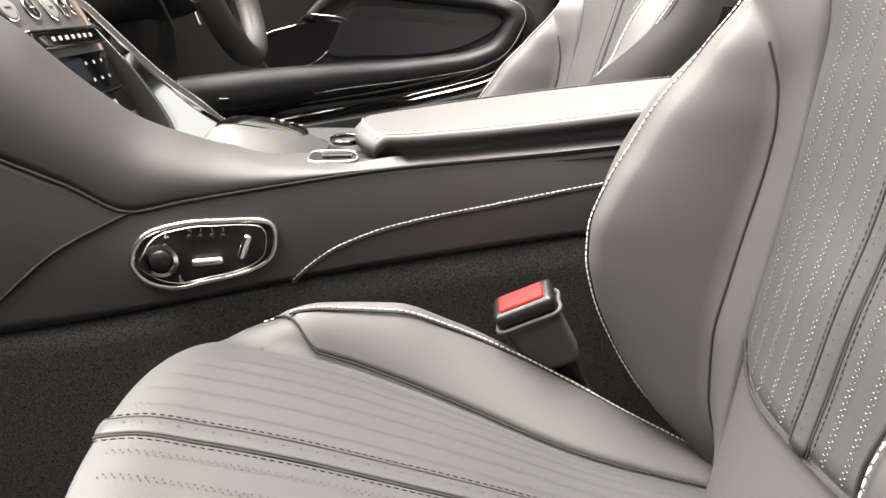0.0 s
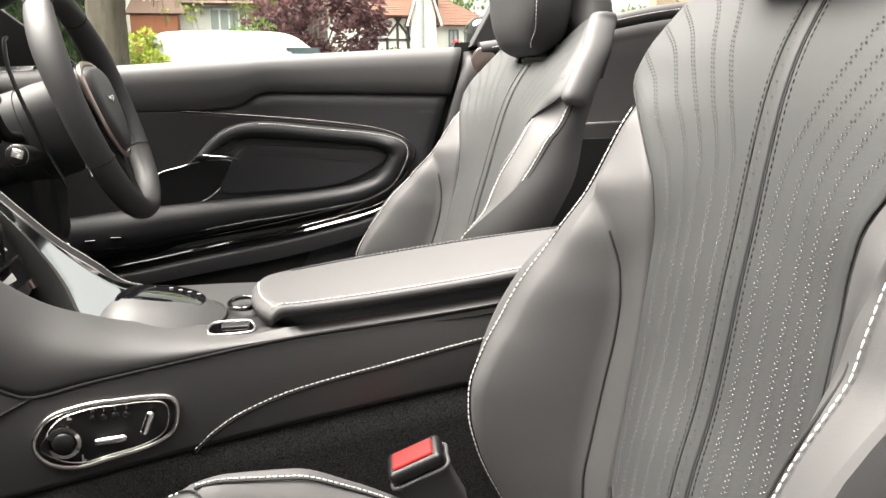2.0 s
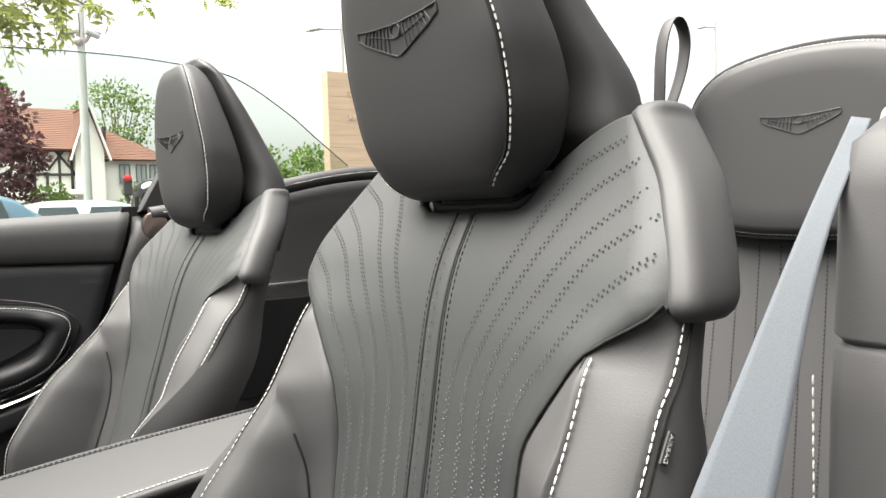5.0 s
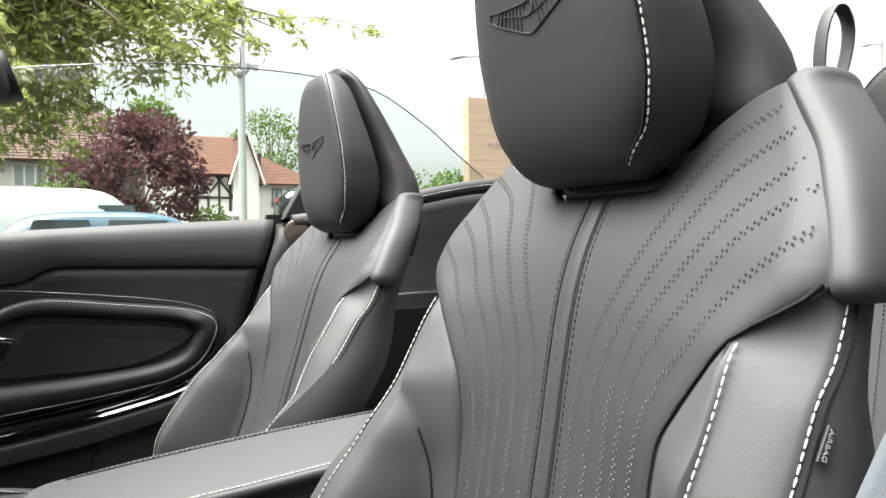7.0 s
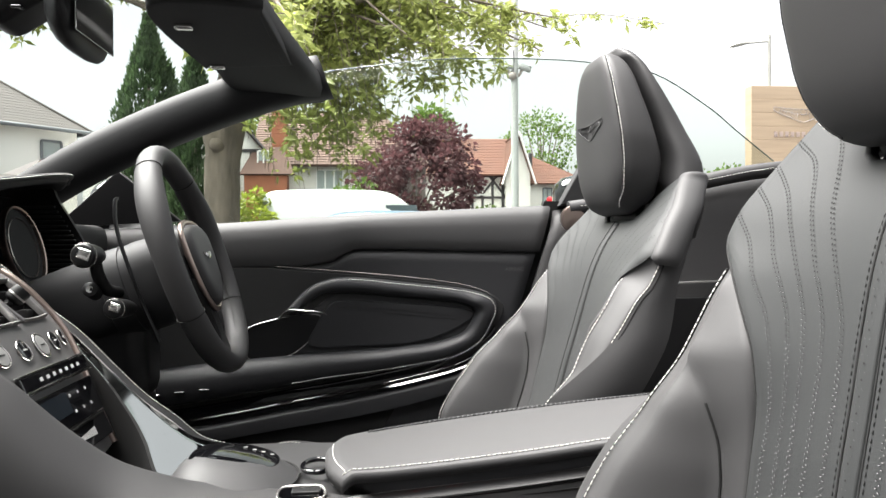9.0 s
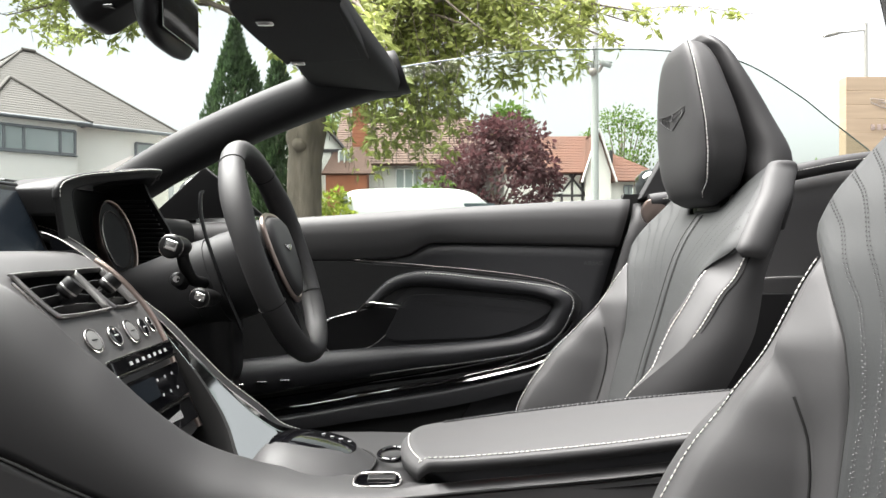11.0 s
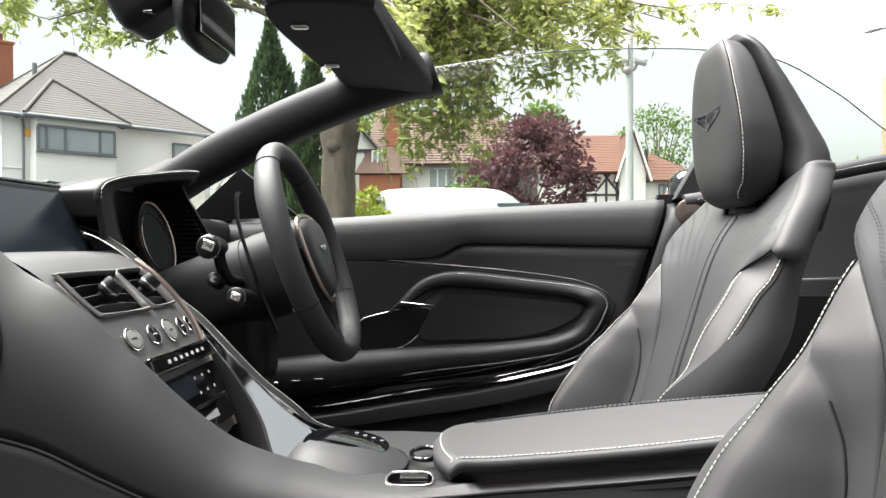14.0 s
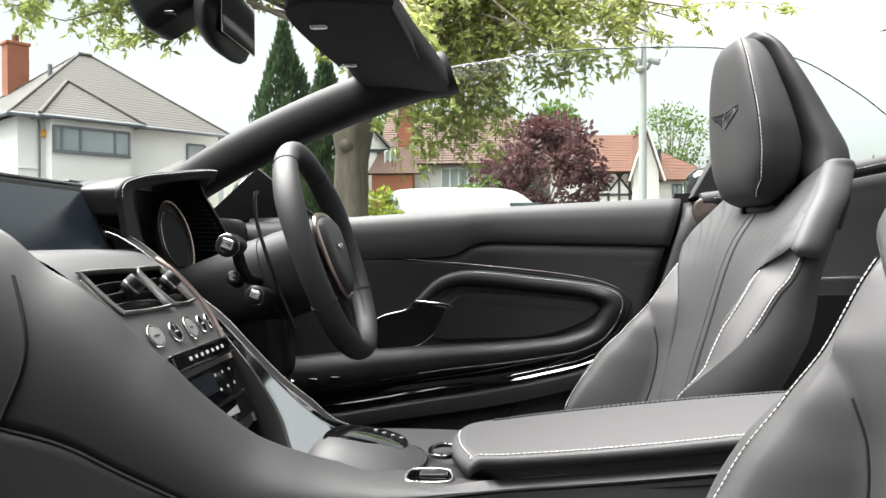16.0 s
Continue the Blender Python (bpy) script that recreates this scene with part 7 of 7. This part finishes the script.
def gable(T, x0, x1, y, z_eave, z_top, mat, depth, timber=True):
    """A gabled wing that faces the road, with bargeboards and timber framing."""
    xm = (x0 + x1) / 2
    bm = bmesh.new()
    poly(bm, [(x0, y, 0), (x1, y, 0), (x1, y, z_eave), (xm, y, z_top), (x0, y, z_eave)])
    g = part("gable_wall", thick(bm, 0.25), RENDER, T, "white gable", smooth=False)
    bm = bmesh.new()
    for a, b in ((x0 - 0.25, xm), (x1 + 0.25, xm)):
        za = z_eave - 0.25 * (z_top - z_eave) / (xm - x0)
        for i in range(18):
            f, h = i / 18, (i + 1) / 18
            poly(bm, [(a + (b - a) * f, y - 0.3, za + (z_top - za) * f + 0.03), (a + (b - a) * f, y + depth, za + (z_top - za) * f + 0.03), (a + (b - a) * h, y + depth, za + (z_top - za) * h), (a + (b - a) * h, y - 0.3, za + (z_top - za) * h)])
    part("roof", thick(bm, 0.08), mat, T, "tiled gable roof", smooth=False)
    for a in (x0 - 0.25, x1 + 0.25):
        za = z_eave - 0.25 * (z_top - z_eave) / (xm - x0)
        part("bargeboard", tube([(a, y - 0.32, za), (xm, y - 0.32, z_top)], 0.055, 4), WFRAME if timber != 1 else TIMBER, T)
    if timber:
        w = 0.11
        for k in range(1, 6):
            xx = x0 + (x1 - x0) * k / 6
            part("timber", block((w, 0.08, z_eave - 2.4 if k != 3 else z_top - 2.6), (xx, y - 0.02, (z_eave + 2.4) / 2 if k != 3 else (z_top + 2.2) / 2), 0.005, 1), TIMBER, g)
        for z in (2.45, z_eave - 0.05):
            part("timber", block((x1 - x0, 0.08, w), (xm, y - 0.025, z), 0.005, 1), TIMBER, g)
    return g


# middle house behind the tree
H2 = thing("brown_roof_house", "white house with brown roof, brick chimney and timbered gable", "house")
part("walls", block((6.0, 6.0, 4.0), (-0.6, 33.2, 2.0), 0.02, 1), RENDER, H2, smooth=False)
bm = bmesh.new()
for i in range(22):
    f, g = i / 22, (i + 1) / 22
    poly(bm, [(-4.2, 29.7 + 3.5 * f, 3.85 + 2.5 * f + 0.02), (2.6 - 1.8 * f, 29.7 + 3.5 * f, 3.85 + 2.5 * f + 0.02), (2.6 - 1.8 * g, 29.7 + 3.5 * g, 3.85 + 2.5 * g), (-4.2, 29.7 + 3.5 * g, 3.85 + 2.5 * g)])
part("roof", thick(bm, 0.1), BROWNTILE, H2, "brown tiled roof", smooth=False)
gable(H2, -6.4, -3.55, 29.2, 4.35, 6.0, BROWNTILE, 4.0, 1)
chimney(H2, -3.05, 29.6, 0.54, 0.0, 6.0)
part("brick_bay", block((1.5, 0.8, 3.4), (-3.45, 29.0, 1.7), 0.01), BRICK, H2, "red brick bay")
bm = bmesh.new()
poly(bm, [(-4.35, 28.5, 3.4), (-2.4, 28.5, 3.4), (-2.9, 29.3, 4.45), (-3.9, 29.3, 4.45)])
part("bay_roof", thick(bm, 0.08), BROWNTILE, H2, smooth=False)
window(H2, -3.75, -3.35, 3.45, 4.25, 28.9, WFRAME, (0.5,), 0.05)
window(H2, -1.75, -0.75, 2.95, 3.70, 30.1, WFRAME, (0.33, 0.66), 0.06)
window(H2, -0.2, 0.6, 3.05, 3.75, 30.1, WFRAME, (0.5,), 0.06)
# roof peeping out left of the cypress
H4 = thing("red_roof_house", "red-brown roofed house behind the cypress", "house")
part("walls", block((6.0, 6.0, 4.6), (-8.6, 37.0, 2.3), 0.02, 1), RENDER, H4, smooth=False)
bm = bmesh.new()
for i in range(20):
    f, g = i / 20, (i + 1) / 20
    poly(bm, [(-13.2 + 3.6 * f, 33.6 + 3.4 * f, 4.3 + 2.9 * f + 0.02), (-5.2, 33.6 + 3.4 * f, 4.3 + 2.9 * f + 0.02), (-5.2, 33.6 + 3.4 * g, 4.3 + 2.9 * g), (-13.2 + 3.6 * g, 33.6 + 3.4 * g, 4.3 + 2.9 * g)])
part("roof", thick(bm, 0.1), REDTILE, H4, "red tiled roof", smooth=False)
# half-timbered house across the road
H3 = thing("half_timbered_house", "half-timbered white house with red tiled roof", "house")
part("walls", block((7.0, 6.0, 4.7), (4.6, 45.0, 2.35), 0.02, 1), RENDER, H3, smooth=False)
bm = bmesh.new()
for i in range(22):
    f, g = i / 22, (i + 1) / 22
    poly(bm, [(0.6 + 1.0 * f, 41.5 + 3.5 * f, 4.55 + 2.35 * f + 0.02), (8.2, 41.5 + 3.5 * f, 4.55 + 2.35 * f + 0.02), (8.2, 41.5 + 3.5 * g, 4.55 + 2.35 * g), (0.6 + 1.0 * g, 41.5 + 3.5 * g, 4.55 + 2.35 * g)])
part("roof", thick(bm, 0.1), REDTILE, H3, "red tiled roof", smooth=False)
for k, x in enumerate((5.2, 5.75, 6.3, 6.85, 7.4)):
    part("timber", block((0.12, 0.1, 2.1), (x, 41.96, 3.55), 0.005, 1), TIMBER, H3)
for z in (3.35, 4.5):
    part("timber", block((2.6, 0.1, 0.12), (6.3, 41.95, z), 0.005, 1), TIMBER, H3)
for x, a in ((6.6, 38), (7.15, -38)):
    part("timber", block((0.11, 0.1, 1.5), (x, 41.95, 3.9), 0.005, 1, turn=Euler((0, radians(a), 0)).to_matrix()), TIMBER, H3)
window(H3, 5.85, 6.30, 3.55, 4.30, 41.95, WFRAME, (0.5,), 0.05)
gable(H3, 7.45, 8.75, 41.2, 4.75, 6.75, REDTILE, 4.0, 0)
part("porch", block((1.6, 1.0, 0.25), (7.0, 41.0, 2.45), 0.02), RENDER, H3)
window(H3, 6.5, 7.3, 1.2, 2.2, 41.9, FRAME, (0.5,), 0.06)
H5 = thing("hipped_house", "white house wing with red hipped roof", "house")
part("walls", block((4.4, 5.0, 4.35), (10.4, 46.5, 2.18), 0.02, 1), RENDER, H5, smooth=False)
bm = bmesh.new()
for i in range(20):
    f, g = i / 20, (i + 1) / 20
    poly(bm, [(8.3, 43.6 + 2.6 * f, 4.25 + 1.9 * f + 0.02), (12.9 - 3.3 * f, 43.6 + 2.6 * f, 4.25 + 1.9 * f + 0.02), (12.9 - 3.3 * g, 43.6 + 2.6 * g, 4.25 + 1.9 * g), (8.3, 43.6 + 2.6 * g, 4.25 + 1.9 * g)])
poly(bm, [(12.9, 43.6, 4.25), (12.9, 49.0, 4.25), (9.6, 46.2, 6.15)])
part("roof", thick(bm, 0.1), REDTILE, H5, "red tiled hipped roof", smooth=False)
for x in (10.05, 10.9, 11.6):
    window(H5, x, x + 0.5, 3.1, 4.0, 43.95, FRAME, (0.5,), 0.06)
part("flue", tube([(9.6, 45.2, 5.4), (9.6, 45.2, 6.1)], 0.11, 8), TIMBER, H5)
gw = thing("garden_wall", "low red brick garden wall along the road", "wall")
part("wall", block((16.0, 0.3, 1.35), (11.0, 33.5, 0.675), 0.02, 1), BRICK, gw)
for x in (8.2, 9.9, 12.5):
    part("pier", block((0.42, 0.42, 1.75), (x, 33.4, 0.875), 0.03), BRICK, gw)

# ---- street furniture ----
cp = thing("camera_pole", "tall white painted pole with two security cameras", "pole")
part("post", turned([(0.15, 0), (0.15, 0.9), (0.105, 1.0), (0.100, 9.5), (0.0, 9.55)], 24, at=(4.322, 22, 0)), POLE, cp)
part("cable", tube([(4.27, 21.89, 6.3), (4.29, 21.88, 6.0), (4.26, 21.89, 5.6)], 0.012, 5), TIMBER, cp)
for s in (-1, 1):
    c = np.array((4.322 + 0.24 * s, 21.95, 5.83))
    head = part("security_camera", tube([c - (0.14 * s, 0.05, -0.03), c, c + (0.20 * s, 0.1, -0.04)], [0.07, 0.085, 0.08], 12), POLE, cp, "white security camera")
    part("hood", tube([c - (0.12 * s, 0.05, -0.075), c + (0.24 * s, 0.1, 0.04)], 0.06, 10, flat=0.4), POLE, head)
    part("bracket", tube([(4.322, 22, 5.55), (4.322 + 0.12 * s, 21.97, 5.62), c], 0.045, 8), BEIGE, head)
part("joint", turned([(0.0, -0.13), (0.10, -0.08), (0.13, 0), (0.10, 0.08), (0, 0.12)], 16, at=(4.25, 21.9, 5.58)), BEIGE, cp)
LAMPGREY = material("galvanised_steel", (0.32, 0.32, 0.29), 0.5, metal=0.4, vary=0.1)


def street_lamp(x, y, h):
    T = thing("street_lamp", "grey steel street lamp with single arm", "street lamp", "street lamps", at=(x, y, 0))
    part("post", tube([(0, 0, 0), (0, 0, h * 0.5), (0, 0, h)], [0.10, 0.085, 0.06], 12), LAMPGREY, T)
    part("arm", tube([(0, 0, h - 0.25), (-0.5, 0, h - 0.30), (-1.05, 0, h - 0.36)], 0.035, 8), LAMPGREY, T)
    part("head", tube([(-0.85, 0, h - 0.32), (-1.1, 0, h - 0.36), (-1.45, 0, h - 0.44), (-1.62, 0, h - 0.50)], [0.04, 0.11, 0.12, 0.05], 12, flat=0.7), LAMPGREY, T)


street_lamp(16.08, 30.0, 9.1)
street_lamp(41.5, 30.0, 12.0)
sg = thing("forecourt_sign", "tall pale wood forecourt sign with winged emblem", "sign")
part("slab", block((2.9, 0.35, 5.02), (11.74, 20.2, 2.51), 0.01), WOOD, sg)
for i in range(14):
    part("board", block((2.91, 0.36, 0.345), (11.74, 20.198, 0.20 + 0.357 * i), 0.004, 1), WOOD, sg, smooth=False)
bm = bmesh.new()
wings(bm, lambda u, v: (np.array((11.72 + u, 20.0, 4.32 + v)), np.array((0, -1.0, 0))), 0.82)
part("emblem", bm, SATIN, sg, "silver winged emblem", kind="stuff")
for k in range(11):
    part("letter_bar", block((0.10, 0.02, 0.14), (10.95 + 0.155 * k, 20.01, 3.74), 0.005, 1), BRONZE, sg)
tl = thing("traffic_light", "traffic light showing red on a dark post", "traffic light")
part("post", tube([(7.16, 30, 0), (7.16, 30, 2.0)], 0.06, 8), TIMBER, tl)
part("case", block((0.30, 0.22, 0.62), (7.16, 30, 2.25), 0.03), TIMBER, tl)
part("red_lamp", turned([(0.12, 0), (0.12, 0.05), (0.06, 0.08), (0, 0.08)], 16, (-0.2, -1, 0), (7.16, 29.89, 2.55)), LIGHTRED, tl, "red lens")


# ---- vehicles ----
def vehicle(name, label, at, yaw, prof, width, paint, glassband, group=""):
    """A parked vehicle from its side profile: list of (x, roof z), with glazed band, wheels and lamps."""
    T = thing(name, label, "vehicle", group, at=at)
    T.rotation_euler = (0, 0, radians(yaw))
    P = spl(prof, 40)
    ring = []
    for x, z in P:
        row = []
        for u in np.linspace(-1, 1, 15):
            k = 1 - 0.16 * sm(0.75, 1.6, z)
            row.append((x, u * width / 2 * (k if abs(u) > 0.9 else k), z - 0.10 * abs(u) ** 6))
        ring.append([(x, -width / 2, 0.32), (x, -width / 2 * 1.02, 0.62), *row, (x, width / 2 * 1.02, 0.62), (x, width / 2, 0.32)])
    part("body", rings(ring), paint, T)
    for s in (-1, 1):
        for x0, x1, z0, z1 in glassband:
            o = [(x0, z0), (x1, z0), (x1 - 0.12, z1), (x0 + 0.12, z1)]
            bm = bmesh.new()
            poly(bm, [(x, s * width / 2 * (1.0 - 0.14 * sm(0.75, 1.6, z)) + s * 0.012, z) for x, z in o])
            part("side_window", thick(bm, 0.02), CARGLASS, T, smooth=False)
        for x in (P[0][0] + 0.85, P[-1][0] - 0.85):
            wh = part("wheel", turned([(0.05, -0.1), (0.31, -0.1), (0.33, -0.06), (0.33, 0.06), (0.31, 0.1), (0.05, 0.1)], 28, (0, 1, 0), (x, s * (width / 2 - 0.08), 0.33)), PLASTIC, T)
            part("rim", turned([(0.2, 0), (0.21, 0.11), (0.05, 0.12), (0, 0.1)], 20, (0, s, 0), (x, s * (width / 2 - 0.08), 0.33)), SATIN, wh)
        part("tail_lamp", block((0.10, 0.24, 0.16), (P[0][0] + 0.05, s * (width / 2 - 0.16), 0.98), 0.03), LIGHTRED, T)
    return T


vehicle("white_van", "white panel van parked behind the tree", (0.10, 20.4, 0), 4, [(-2.6, 0.7), (-2.58, 1.7), (-2.45, 2.13), (-1.9, 2.24), (-0.6, 2.25), (0.5, 2.20), (1.1, 1.85), (1.6, 1.30), (2.4, 1.10), (2.5, 0.7)], 1.95, VANWHITE, [(0.35, 1.35, 1.25, 1.85)])
vehicle("blue_estate_car", "blue-grey estate car parked at the roadside", (1.15, 14.2, 0), 2, [(-2.1, 0.6), (-2.1, 1.05), (-1.6, 1.40), (-0.6, 1.47), (0.4, 1.40), (1.0, 1.05), (1.9, 0.90), (2.1, 0.6)], 1.8, BLUEPAINT, [(-1.7, -0.7, 0.95, 1.32), (-0.65, 0.45, 0.95, 1.32)])
vehicle("silver_car", "silver car waiting on the road", (3.9, 18.0, 0), 0, [(-2.1, 0.6), (-2.1, 0.95), (-1.5, 1.36), (-0.6, 1.43), (0.3, 1.36), (1.0, 1.0), (1.9, 0.88), (2.1, 0.6)], 1.8, SILVER, [(-1.5, -0.6, 0.95, 1.28), (-0.55, 0.45, 0.95, 1.28)])
